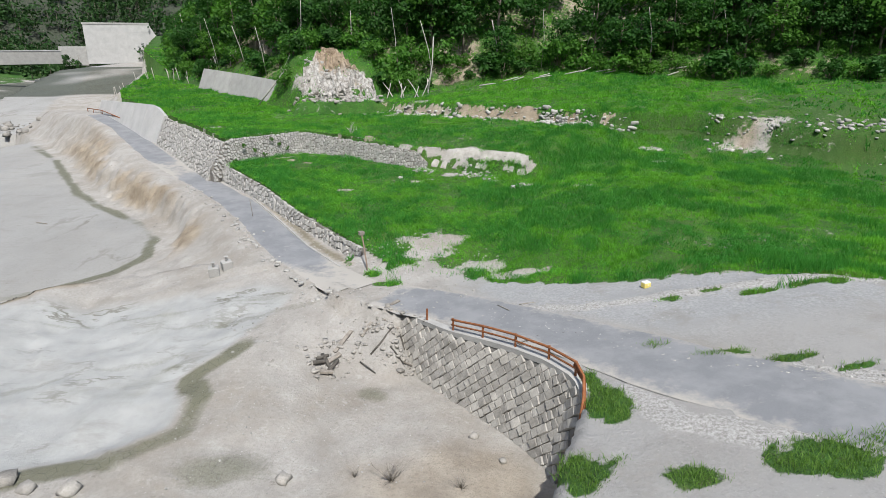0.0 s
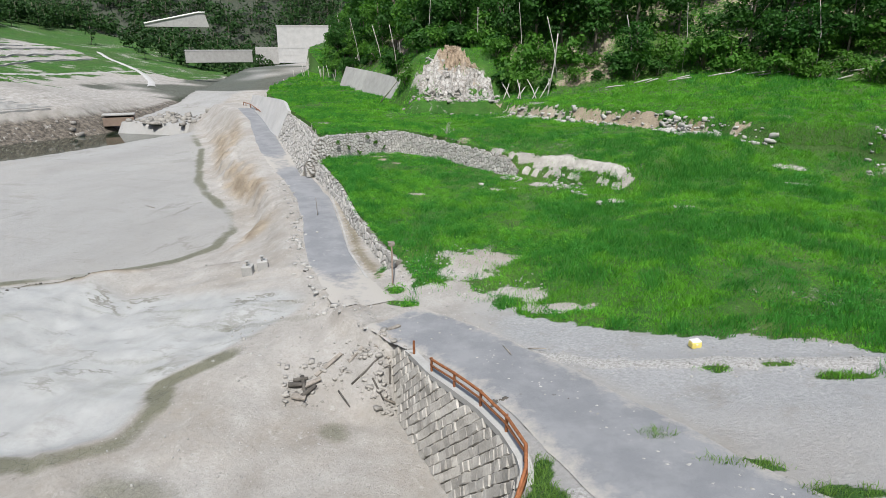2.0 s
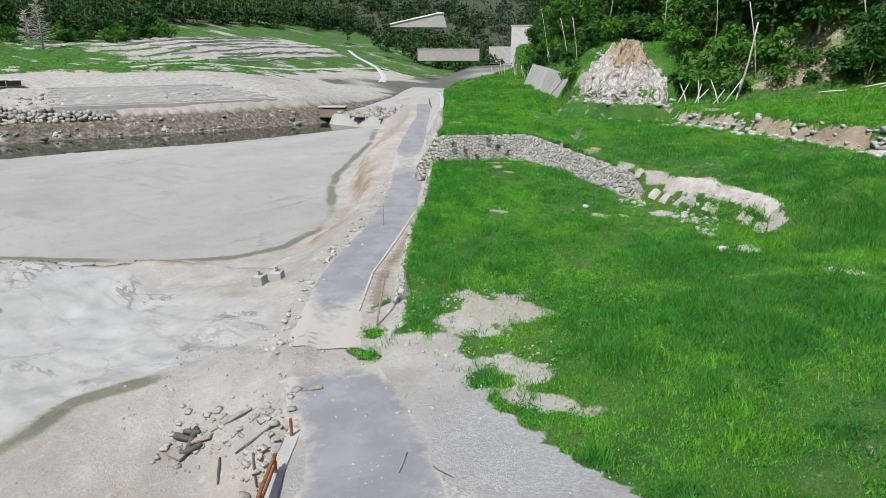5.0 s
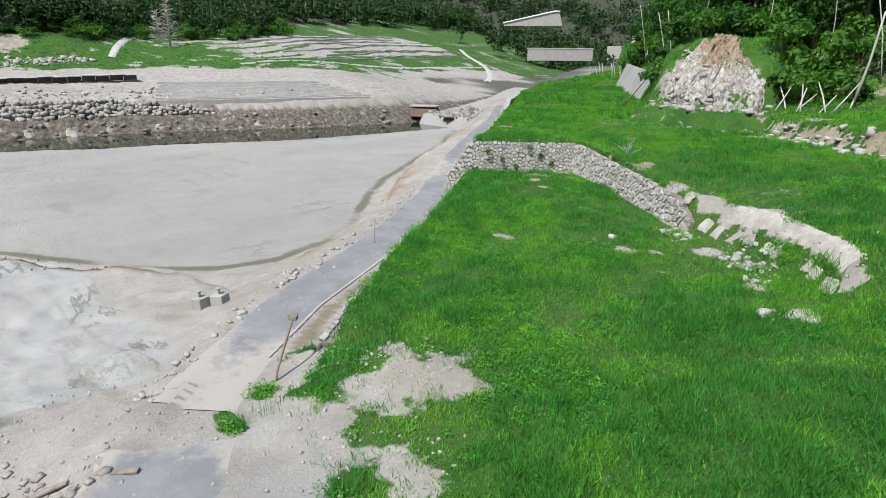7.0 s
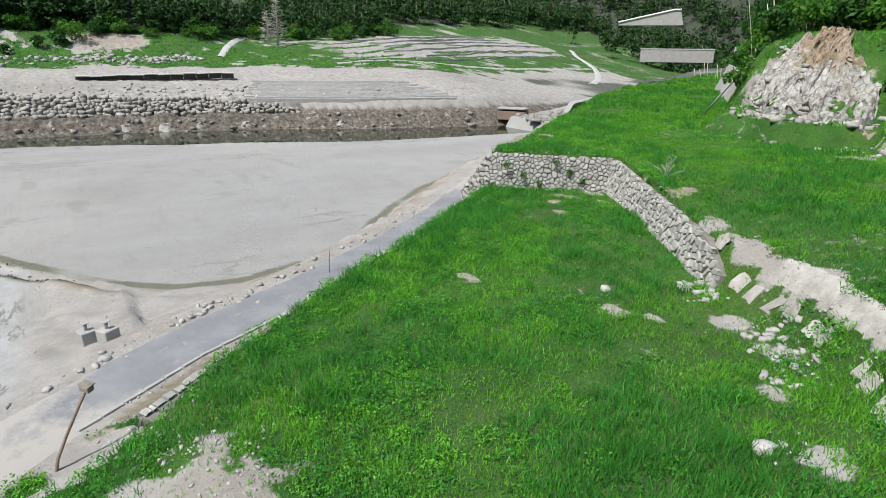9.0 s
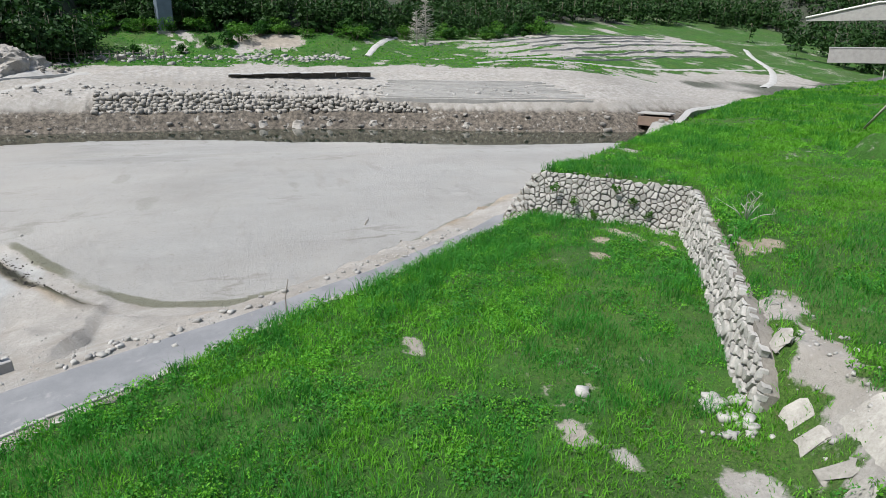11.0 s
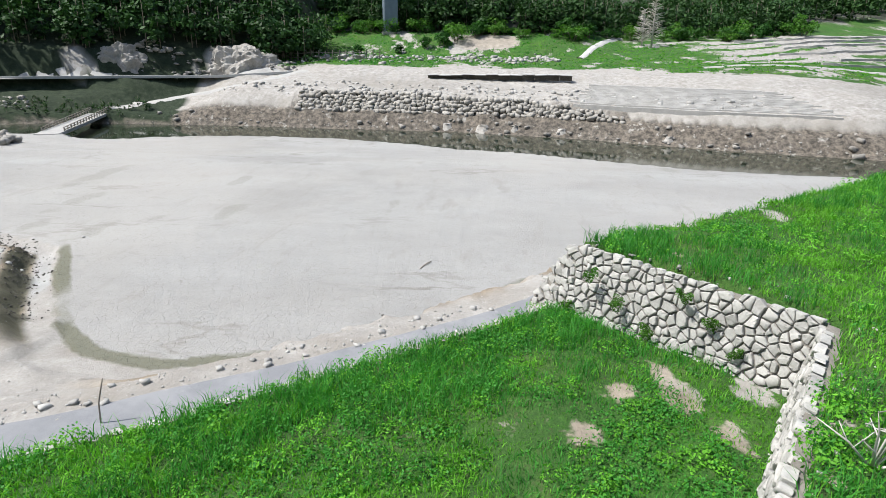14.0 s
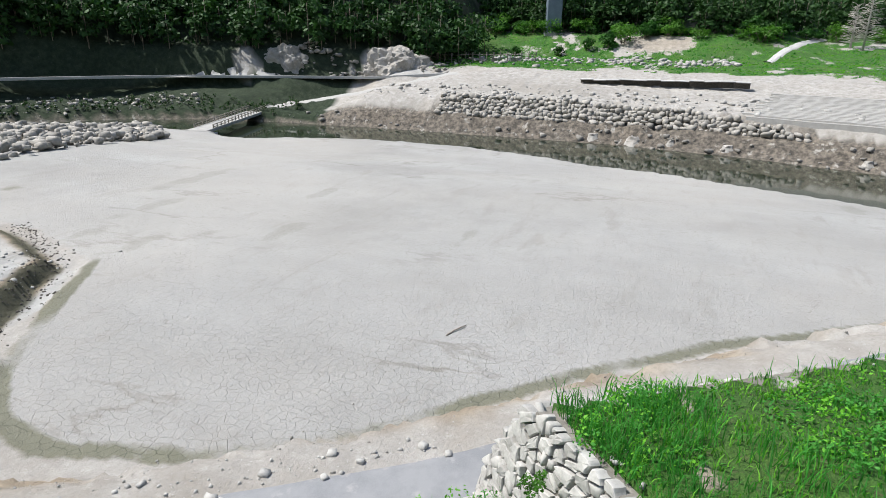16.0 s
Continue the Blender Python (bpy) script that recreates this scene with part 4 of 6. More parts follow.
def rubble_wall(name, label, line, side, base, top, size, batter=0.3, seed=1, fill=FILL, thick=0.7, most=330):
    """A dry stone wall: a body, and every fitted stone of its face as a piece of its own. base and top: height along the wall, 0 to 1."""
    rng = random.Random(seed)
    wall = tagged(new(name), label, "stone wall", kind="structure")
    at, length = face_frame(line, side, batter)
    n = max(4, int(length / 0.6))
    verts, faces = [], []
    for i in range(n + 1):
        u = length * i / n
        b, t = base(i / n), top(i / n)
        for up, drop, inn in ((b - 0.4, t - b + 0.4, 0.12), (t - 0.12, 0.12, 0.12), (t - 0.12, 0.0, thick), (b - 0.4, 0.0, thick)):
            p, turn = at(min(u, length - 1e-3), up, drop)
            verts.append(p - turn.col[2] * inn)
    for i in range(n):
        for k in range(4):
            a, c = i * 4 + k, i * 4 + (k + 1) % 4
            faces.append((a, c, c + 4, a + 4) if side < 0 else (a, a + 4, c + 4, c))
    faces += [(0, 1, 2, 3), (4 * n + 3, 4 * n + 2, 4 * n + 1, 4 * n)]
    part("wall_body", mesh_of("wall_body", verts, faces, fill, False), fill, wall)
    for poly in fitted_stones(length, lambda s: top(s) - base(s), size, rng)[:most]:
        k = len(poly)
        cx, cy = sum(q[0] for q in poly) / k, sum(q[1] for q in poly) / k
        u = min(max(cx, 0.02), length - 0.02)
        b, t = base(u / length), top(u / length)
        p, turn = at(u, b + cy, t - b - cy)
        proud = rng.uniform(-0.06, 0.06)
        worn = rng.uniform(0.9, 1.04)
        poly = [q for a, b in zip(poly, poly[1:] + poly[:1]) for q in (a, ((a[0] + b[0]) / 2, (a[1] + b[1]) / 2))]
        k = len(poly)
        poly = [(cx + (qx - cx) * worn * rng.uniform(0.9, 1.08), cy + (qy - cy) * worn * rng.uniform(0.9, 1.08)) for qx, qy in poly]
        tx, ty = rng.uniform(-0.16, 0.16), rng.uniform(-0.16, 0.16)
        sv = []
        for shrink, depth in ((0.97, -0.22), (1.0, -0.02), (0.965, 0.03), (0.84, 0.058)):
            for qx, qy in poly:
                x, y = (qx - cx) * shrink * (-side), (qy - cy) * shrink
                sv.append((x, y, depth + proud + (x * tx + y * ty if depth > -0.1 else 0) + rng.uniform(-0.014, 0.014)))
        sv.append((rng.uniform(-0.03, 0.03), rng.uniform(-0.03, 0.03), 0.066 + proud))
        sf = [(r * k + i, r * k + (i + 1) % k, (r + 1) * k + (i + 1) % k, (r + 1) * k + i) for r in range(3) for i in range(k)]
        sf += [(3 * k + i, 3 * k + (i + 1) % k, 4 * k) for i in range(k)]
        piece = new("stone", mesh_of("stone", sv, sf, STONE, rng.random() < 0.12))
        piece.parent = wall
        m = turn.to_4x4()
        m.translation = p - turn.col[2] * 0.06
        piece.matrix_basis = m
    return wall

# ---- walls along the lane and the terraces ----
def mixed(a, b):
    return lambda s: a + (b - a) * s


rubble_wall("wall_lane", "low dry stone wall of grey field stones beside the lane", [(-6.7, 45.9)] + WALL_A[1:], 1, mixed(0.1, 0.7), lambda s: 1.15 + 1.65 * s, 0.50, 0.28, 1)
rubble_wall("wall_corner", "tall dry stone wall of pale grey fitted stones between terraces", [(-27.7, 72.4), (-19.0, 80.6)], -1, lambda s: 0.9 + 1.7 * min(1, s / 0.2), lambda s: 2.4 + 3.25 * min(1, s / 0.19), 0.37, 0.2, 2)
rubble_wall("wall_terrace", "broken dry stone wall of pale stones below the upper meadow", WALL_C[:3], -1, mixed(2.7, 2.4), lambda s: 5.7 - 1.15 * s - 1.2 * max(0, s - 0.92) / 0.08, 0.44, 0.2, 3)
rubble_wall("wall_roadside", "steep retaining wall of grey stones above the lane", WEST[:2] + [(-36.4, 87.7)], 1, mixed(0.6, 1.5), mixed(5.35, 5.75), 0.52, 0.54, 4)
rubble_wall("wall_roadside_far", "steep retaining wall of grey stones above the lane", [(-36.4, 87.7), (-42.6, 95.6)], 1, mixed(1.5, 2.0), mixed(5.75, 5.95), 0.52, 0.52, 5)


# Height of the masonry wall's top, along its length.
RAIL_TOP = ([0, 2.2, 4.8, 7.1, 9.4, 11.7, 13.6, 15.0], [0.2, 0.45, 0.7, 1.08, 1.4, 1.68, 1.72, 1.5])


def masonry_wall():
    """The curved retaining wall of cut blocks laid on the slant, with its concrete coping."""
    rng = random.Random(8)
    line = EDGE[1:9]
    wall = tagged(new("wall_masonry"), "curved retaining wall of cut stone blocks laid aslant", "stone wall", kind="structure")
    base, batter = -3.1, 0.27
    at, length = face_frame(line, -1, batter)
    n = 26
    verts, faces = [], []
    tops = []
    for i in range(n + 1):
        u = min(length * i / n, length - 1e-3)
        q, _ = at(u, 0, 0)
        t = float(np.interp(u, *RAIL_TOP))
        tops.append((u, t))
        for up, drop, inn in ((base, t - base, 0.05), (t, 0.0, 0.05), (t, 0.0, 0.5), (base, 0.0, 0.5)):
            p, turn = at(u, up, drop)
            verts.append(p - turn.col[2] * inn)
    for i in range(n):
        for k in range(4):
            a, c = i * 4 + k, i * 4 + (k + 1) % 4
            faces.append((a, a + 4, c + 4, c))
    faces += [(3, 2, 1, 0), (4 * n, 4 * n + 1, 4 * n + 2, 4 * n + 3)]
    part("wall_body", mesh_of("wall_body", verts, faces, MORTAR, False), MORTAR, wall)
    blocks = []
    for k in range(15):
        bm = bmesh.new()
        box(bm, (0.34 + 0.085 * (k % 5), 0.425, 0.22), Matrix(), 0.035)
        r = random.Random(k)
        for v in bm.verts:
            v.co += Vector((r.uniform(-1, 1), r.uniform(-1, 1), r.uniform(-1, 1))) * 0.022
        mesh = bpy.data.meshes.new("block")
        bm.to_mesh(mesh)
        bm.free()
        mesh.materials.append(BLOCKS)
        blocks.append(mesh)
    c = math.cos(radians(45))
    for j in range(-40, 60):
        a, b = -20.0 + rng.uniform(0, 0.5), j * 0.445
        while a < 30:
            kind = rng.randrange(5)
            wide = 0.36 + 0.085 * kind
            u, v = (a + wide / 2 - b) * c, (a + wide / 2 + b) * c
            a += wide
            if not (0.15 < u < length - 0.15):
                continue
            t = float(np.interp(u, [p[0] for p in tops], [p[1] for p in tops]))
            up = base + v * 0.946
            if not (base + 0.12 < up < t - 0.18):
                continue
            p, turn = at(u, up, t - up)
            piece = new("block", blocks[kind + 5 * rng.randrange(3)])
            piece.parent = wall
            m = (turn @ Matrix.Rotation(radians(45) + rng.gauss(0, 0.05), 3, "Z") @ Matrix.Rotation(rng.gauss(0, 0.06), 3, "X") @ Matrix.Rotation(rng.gauss(0, 0.06), 3, "Y")).to_4x4()
            m.translation = p - turn.col[2] * (0.06 + rng.uniform(-0.045, 0.03))
            piece.matrix_basis = m
    cap_v, cap_f = [], []
    for i, (u, t) in enumerate(tops[3:]):
        p, turn = at(u, t, 0)
        out = Vector((turn.col[2].x, turn.col[2].y, 0)).normalized()
        for dz, o in ((-0.2, 0.06), (0.09, 0.06), (0.09, -0.42), (-0.2, -0.42)):
            cap_v.append(p + out * o + Vector((0, 0, dz)))
    for i in range(len(tops) - 4):
        for k in range(4):
            a, d = i * 4 + k, i * 4 + (k + 1) % 4
            cap_f.append((a, a + 4, d + 4, d))
    cap_f += [(3, 2, 1, 0), tuple(len(cap_v) - 4 + k for k in range(4))]
    part("coping", mesh_of("coping", cap_v, cap_f, CONCRETE, False), CONCRETE, wall, "pale concrete coping")
    return at, length


rail_at, rail_length = masonry_wall()


def guard_rail():
    """The rusty guard rail on the coping: posts, two bars, and its torn end hanging down."""
    rail = thing("guard_rail", "rusty steel pipe guard rail with a torn bent end", "guard rail")
    posts = [2.4, 4.85, 7.15, 9.45, 11.75, 13.6]

    def spot(u, up):
        p, turn = rail_at(u, 0, 0)
        out = Vector((turn.col[2].x, turn.col[2].y, 0)).normalized()
        t = float(np.interp(u, *RAIL_TOP))
        return p - out * 0.16 + Vector((0, 0, t + up))

    for u in posts:
        tall = 0.84
        bm = bmesh.new()
        bmesh.ops.create_cone(bm, cap_ends=True, segments=10, radius1=0.06, radius2=0.06, depth=tall)
        post = part("post", bm, RUST, rail)
        post.matrix_basis = Matrix.Translation(spot(u, tall / 2 - 0.03))
    for up, r in ((0.74, 0.065), (0.42, 0.05)):
        pts = [spot(u, up + 0.02 * math.sin(u)) for u in np.linspace(4.7, 13.6, 22)]
        if up > 0.5:
            pts += [Vector((5.95, 24.0, 2.3)), Vector((5.8, 23.2, 1.7)), Vector((5.5, 22.3, 1.2))]
        part("bar", tubes("bar", [(pts, [r] * len(pts))], RUST, 9), RUST, rail)
    band_v, band_f = [], []
    pts = [spot(13.4, 0.6), Vector((6.0, 23.9, 2.0)), Vector((5.8, 23.0, 1.45)), Vector((5.4, 22.0, 1.1))]
    for i, p in enumerate(pts):
        for k, (dx, dz) in enumerate(((0.0, 0.17), (0.05, 0.06), (-0.03, -0.05), (0.02, -0.17))):
            band_v.append(p + Vector((dx + 0.04 * math.sin(3 * i + k), 0.04 * math.cos(5 * i + k), dz)))
    for i in range(len(pts) - 1):
        for k in range(3):
            a = i * 4 + k
            band_f.append((a, a + 1, a + 5, a + 4))
    ob = part("torn_plate", mesh_of("torn_plate", band_v, band_f, RUST), RUST, rail, "crumpled orange rusted plate")
    m = ob.modifiers.new("thick", "SOLIDIFY")
    m.thickness = 0.02


guard_rail()


def slab_wall(name, label, line, low, high, batter, thick, material, category="concrete wall"):
    """A leaning concrete facing along a line, low and high at its ends; side: to the left of the line's way."""
    wall = tagged(new(name), label, category, kind="structure")
    at, length = face_frame(line, 1, batter)
    panels = 5
    for q in range(panels):
        verts, faces = [], []
        m = 4
        for i in range(m + 1):
            f = (q + i / m) / panels
            f = min(max(f, 0.001), 0.999) + (0.0012 if i == 0 else -0.0012 if i == m else 0)
            b, t = low(f), high(f)
            for up, drop, inn in ((b - 0.5, t - b + 0.5, 0.0), (t - 0.04, 0.04, 0.0), (t, 0.0, 0.05), (t, 0.0, thick), (b - 0.5, t - b + 0.5, thick)):
                p, turn = at(f * length, up, drop)
                verts.append(p - turn.col[2] * inn)
        for i in range(m):
            for k in range(5):
                a, c = i * 5 + k, i * 5 + (k + 1) % 5
                faces.append((a, c, c + 5, a + 5))
        faces += [(4, 3, 2, 1, 0), tuple(m * 5 + k for k in range(5))]
        part("panel", mesh_of("panel", verts, faces, material, False), material, wall)
    return wall


slab_wall("wall_concrete", "smooth pale concrete facing above the bend of the lane", [(-43.0, 96.2), (-51.5, 107.0), (-59.5, 116.6), (-70.5, 129.6)], mixed(2.0, 3.2), lambda s: 6.1 + 1.5 * min(1, 9 * s) - 1.7 * s, 0.46, 0.6, PALE_CONCRETE)
slab_wall("wall_hillfoot", "weathered grey concrete retaining wall at the foot of the wood", [(-29.0, 111.6), (-40.5, 126.2), (-52.5, 139.6)], mixed(6.4, 6.8), mixed(10.4, 11.7), 0.42, 0.5, CONCRETE)

# ---- grass ----
def blade_mesh(name, x, y, z, tall, wide, lean, seed, material, bent=True):
    """Blades of grass: narrow strips that bend over, or, far off, straight spikes."""
    rng = np.random.default_rng(seed)
    n = len(x)
    a, b = rng.uniform(0, 2 * np.pi, n), rng.uniform(0, 2 * np.pi, n)
    cx, cy, lx, ly = np.cos(a), np.sin(a), np.cos(b), np.sin(b)
    bend = lean * tall * rng.uniform(0.2, 1.0, n)
    rings = ((0.0, -1.0, 0.0), (0.0, 1.0, 0.0), (0.55, 0.8, 0.3), (0.55, -0.8, 0.3), (1.0, 0.0, 1.0)) if bent else ((0.0, -1.0, 0.0), (0.0, 1.0, 0.0), (1.0, 0.0, 0.8))
    faces = ((0, 1, 2), (0, 2, 3), (3, 2, 4)) if bent else ((0, 1, 2),)
    v = np.zeros((n, len(rings), 3))
    for k, (h, w, f) in enumerate(rings):
        v[:, k, 0] = x + cx * w * wide * 0.5 + lx * bend * f
        v[:, k, 1] = y + cy * w * wide * 0.5 + ly * bend * f
        v[:, k, 2] = z + tall * h * (1 - 0.25 * lean * f)
    base = np.arange(n)[:, None] * len(rings)
    tri = np.concatenate([base + list(f) for f in faces], 1).reshape(-1, 3)
    mesh = fill_mesh(bpy.data.meshes.new(name), v.reshape(-1, 3), tri)
    mesh.materials.append(material)
    return mesh


def leaf_cards(centres, radii, count, size, rng, flat=0.75):
    """Leaves on the shells of clumps: each a small folded card."""
    k = rng.choice(len(centres), count, p=radii**2 / (radii**2).sum())
    d = rng.normal(0, 1, (count, 3))
    d[:, 2] = np.abs(d[:, 2]) * 0.9 - 0.25
    d /= np.linalg.norm(d, axis=1)[:, None]
    p = centres[k] + d * (radii[k] * rng.uniform(0.72, 1.08, count))[:, None] * (1, 1, flat)
    n = d + rng.normal(0, 0.55, (count, 3)) + (0, 0, 0.45)
    n /= np.linalg.norm(n, axis=1)[:, None]
    a = np.cross(n, rng.normal(0, 1, (count, 3)))
    a /= np.linalg.norm(a, axis=1)[:, None]
    b = np.cross(n, a)
    s = size * rng.uniform(0.6, 1.35, count)[:, None]
    v = np.stack([p - a * s * 0.5, p + b * s * 0.28 - n * s * 0.05, p + a * s * 0.5 - n * s * 0.16, p - b * s * 0.28 - n * s * 0.05], 1)
    return v.reshape(-1, 3), np.arange(count * 4).reshape(-1, 4)


def sow(bounds, per_m2, seed, want, clump=0.22, blades=6):
    """Feet of blades in clumps over a stretch of the plan, where want(x, y, grass) is above chance."""
    rng = np.random.default_rng(seed)
    x0, y0, x1, y1 = bounds
    n = int((x1 - x0) * (y1 - y0) * per_m2 / blades)
    x, y = rng.uniform(x0, x1, n), rng.uniform(y0, y1, n)
    grass = land(x, y)[1]["grass"]
    ok = rng.random(n) < want(x, y, grass)
    x, y = x[ok], y[ok]
    x = np.repeat(x, blades) + rng.normal(0, clump, len(x) * blades)
    y = np.repeat(y, blades) + rng.normal(0, clump, len(y) * blades)
    z, zone = land(x, y)
    ok = zone["grass"] > 0.12
    return x[ok], y[ok], z[ok] - 0.03


def rank(x, y):
    """Where the tall dark grass stands."""
    return step(bumps(x, y, 6.0, 3) + 0.8 * bumps(x, y, 1.5, 2) + 0.6 * step(along(x, y, WALL_A)[0], 4.5, 1.5) * (x < -8), -0.1, 0.25)


def thin(x, y):
    """Poor ground, on which grass is short and pale."""
    return step(bumps(x + 31, y - 12, 10.0, 3) + 0.25 * bumps(x, y, 1.3, 2) + 0.55 * step(np.hypot(x + 17, y - 76.5), 7.0, 3.5) + 0.2 * step(np.hypot(x + 28, y - 79), 6.0, 3.0), 0.15, 0.6)


STANDS = (("grass", BLADES, lambda x, y, g: g * (1 - 0.8 * rank(x, y) * (1 - 0.45 * (y > 82))) * (1 - 0.45 * thin(x, y)), 0.32, 0.036, 0.95),
          ("rank_grass", DARK_BLADES, lambda x, y, g: 0.85 * g * rank(x, y) * (1 - 0.45 * (y > 78)), 0.60, 0.029, 0.85))
LABELS = {"grass": "bright green meadow grass over the terraces", "rank_grass": "tall dark green clumps of rank grass"}
for k, (bounds, dense, wide) in enumerate((((-50, 28, 4, 95), 150, 0.80), ((4, 31, 40, 80), 190, 1.5), ((-80, 95, 45, 135), 55, 3.4), ((4, 80, 45, 95), 90, 2.4), ((-80, 80, -50, 95), 70, 2.6), ((-112, 130, -45, 205), 20, 6.0), ((40, 35, 115, 110), 14, 5.0), ((-272, -12, -190, 190), 4.0, 9.0))):
    for j, (name, material, want, tall, width, lean) in enumerate(STANDS):
        x, y, z = sow(bounds, dense, 100 + 10 * k + j, want, 0.22, 7)
        rng = np.random.default_rng(200 + 10 * k + j)
        lush = 1 + 0.35 * step(along(x, y, WALL_A)[0], 5.0, 1.5) * (x < -8) + 0.5 * step(along(x, y, [(4, 41), (22, 34)])[0], 4, 1) * (name == "rank_grass")
        size = lush * tall * rng.uniform(0.45, 1.15, len(x)) * (1 - 0.35 * thin(x, y)) * (1 + 0.3 * bumps(x, y, 3.0, 2)) * (1 + 0.4 * bumps(x + 7, y, 1.3, 2))
        mesh = blade_mesh(name, x, y, z, np.clip(size, 0.08, 0.9), width * wide * rng.uniform(0.6, 1.4, len(x)), lean, 300 + 10 * k + j, material, k == 0)
        tagged(new(name, mesh), LABELS[name], "grass", kind="stuff")


def leafy_weeds(bounds, count, seed, material, lo, hi, label):
    """Low bushy weeds: mounds of small leaves over the grass."""
    rng = np.random.default_rng(seed)
    x0, y0, x1, y1 = bounds
    x, y = rng.uniform(x0, x1, count * 4), rng.uniform(y0, y1, count * 4)
    z, zone = land(x, y)
    chance = zone["grass"] * (0.10 + step(bumps(x + 9, y, 4.5, 3), -0.05, 0.35) + 1.6 * step(along(x, y, WALL_A)[0], 4.0, 1.0) * (x < -8))
    ok = np.flatnonzero((rng.random(len(x)) < chance) & (zone["grass"] > 0.5))[:count]
    size = lo + (hi - lo) * rng.random(len(ok)) ** 2
    centres = np.stack([x[ok], y[ok], z[ok] + 0.12 * size], 1)
    v, f = leaf_cards(centres, size, len(ok) * 38, 0.10, rng, 0.85)
    mesh = fill_mesh(bpy.data.meshes.new("weeds"), v, f)
    mesh.materials.append(material)
    return tagged(new("weeds", mesh), label, "weeds", kind="stuff")


x, y, z = sow((3, 13, 24, 34), 300, 190, lambda x, y, g: g * (g > 0.45), 0.2)
rng = np.random.default_rng(290)
leafy_weeds((-30, 40, 6, 82), 1200, 501, BLADES, 0.16, 0.50, "low bushy bright green weeds on the terrace")
leafy_weeds((-30, 40, 6, 82), 1800, 502, DARK_BLADES, 0.18, 0.55, "low bushy dark green weeds on the terrace")
leafy_weeds((4, 34, 34, 80), 1000, 503, DARK_BLADES, 0.18, 0.50, "low bushy dark green weeds on the lower meadow")
leafy_weeds((-45, 78, 20, 104), 900, 504, BLADES, 0.2, 0.55, "low bushy green weeds on the upper meadow")
tagged(new("weeds", blade_mesh("weeds", x, y, z, rng.uniform(0.08, 0.42, len(x)), 0.022 * rng.uniform(0.7, 1.4, len(x)), 0.9, 390, DRY_BLADES)), "rank green weeds in tufts on the gravel yard", "grass", kind="stuff")


# ---- trees ----
def crown_mesh(name, seed, width, tall, low, clumps, leaves, size, material):
    rng = np.random.default_rng(seed)
    c = rng.normal(0, 1, (clumps, 3))
    c /= np.linalg.norm(c, axis=1)[:, None]
    c *= rng.uniform(0.25, 1.0, clumps)[:, None] ** 0.6
    c = c * (width * 0.40, width * 0.40, (tall - low) * 0.42) + (0, 0, (tall + low) / 2)
    r = width * rng.uniform(0.13, 0.25, clumps)
    v, f = leaf_cards(c, r, leaves, size, rng)
    mesh = fill_mesh(bpy.data.meshes.new(name), v, f)
    mesh.materials.append(material)
    return mesh, c


def trunk_mesh(name, seed, tall, radius, targets):
    rng = random.Random(seed)
    bend = Vector((rng.uniform(-0.6, 0.6), rng.uniform(-0.6, 0.6), 0))
    stem = [Vector((0, 0, -0.6)), Vector((0, 0, tall * 0.2)), Vector((0, 0, tall * 0.5)) + bend * 0.5, Vector((0, 0, tall * 0.85)) + bend]
    bars = [(stem, [radius * 1.3, radius, radius * 0.7, radius * 0.25])]
    for t in targets:
        t = Vector(t)
        s = stem[1].lerp(stem[3], min(0.9, max(0.05, (t.z / tall - 0.3) * 0.9)))
        bars.append(([s, s.lerp(t, 0.5) + Vector((0, 0, -0.2)), t], [radius * 0.4, radius * 0.25, radius * 0.08]))
    return tubes(name, bars, BARK, 6)


TREES = []
for k in range(7):
    tall, wide = (9.5, 11, 8.5, 12, 10, 13, 9)[k], (7, 7.5, 6.5, 6.5, 8, 7, 7.5)[k]
    crown, clumps = crown_mesh("crown", 400 + k, wide, tall, (0.3, 0.8, 0.2, 1.2, 0.4, 1.5, 0.3)[k], 30, 1400, 0.56, BRIGHT_LEAVES if k in (2, 4) else LEAVES)
    TREES.append((trunk_mesh("trunk", 420 + k, tall, 0.17, clumps[:6]), crown))
SHRUBS = []
for k in range(4):
    crown, clumps = crown_mesh("foliage", 440 + k, (3.6, 4.4, 3.0, 5.0)[k], (2.6, 3.4, 2.2, 3.0)[k], 0.1, 16, 520, 0.44, BRIGHT_LEAVES if k % 2 else LEAVES)
    SHRUBS.append((tubes("stem", [([(0, 0, -0.3), tuple(c * 0.5), tuple(c)], [0.05, 0.035, 0.012]) for c in clumps[:6]], BARK, 5), crown))


def plant(name, label, category, group, kinds, k, x, y, scale, turn, sink=0.0):
    tree = thing(name, label, category, group, at=(x, y, height(x, y) - sink), turn=(0, 0, turn))
    tree.scale = (scale, scale, scale * random.uniform(0.9, 1.15))
    low, high = kinds[k]
    part("trunk" if kinds is TREES else "stem", low, BARK, tree)
    part("crown" if kinds is TREES else "foliage", high, LEAVES, tree)
    return tree


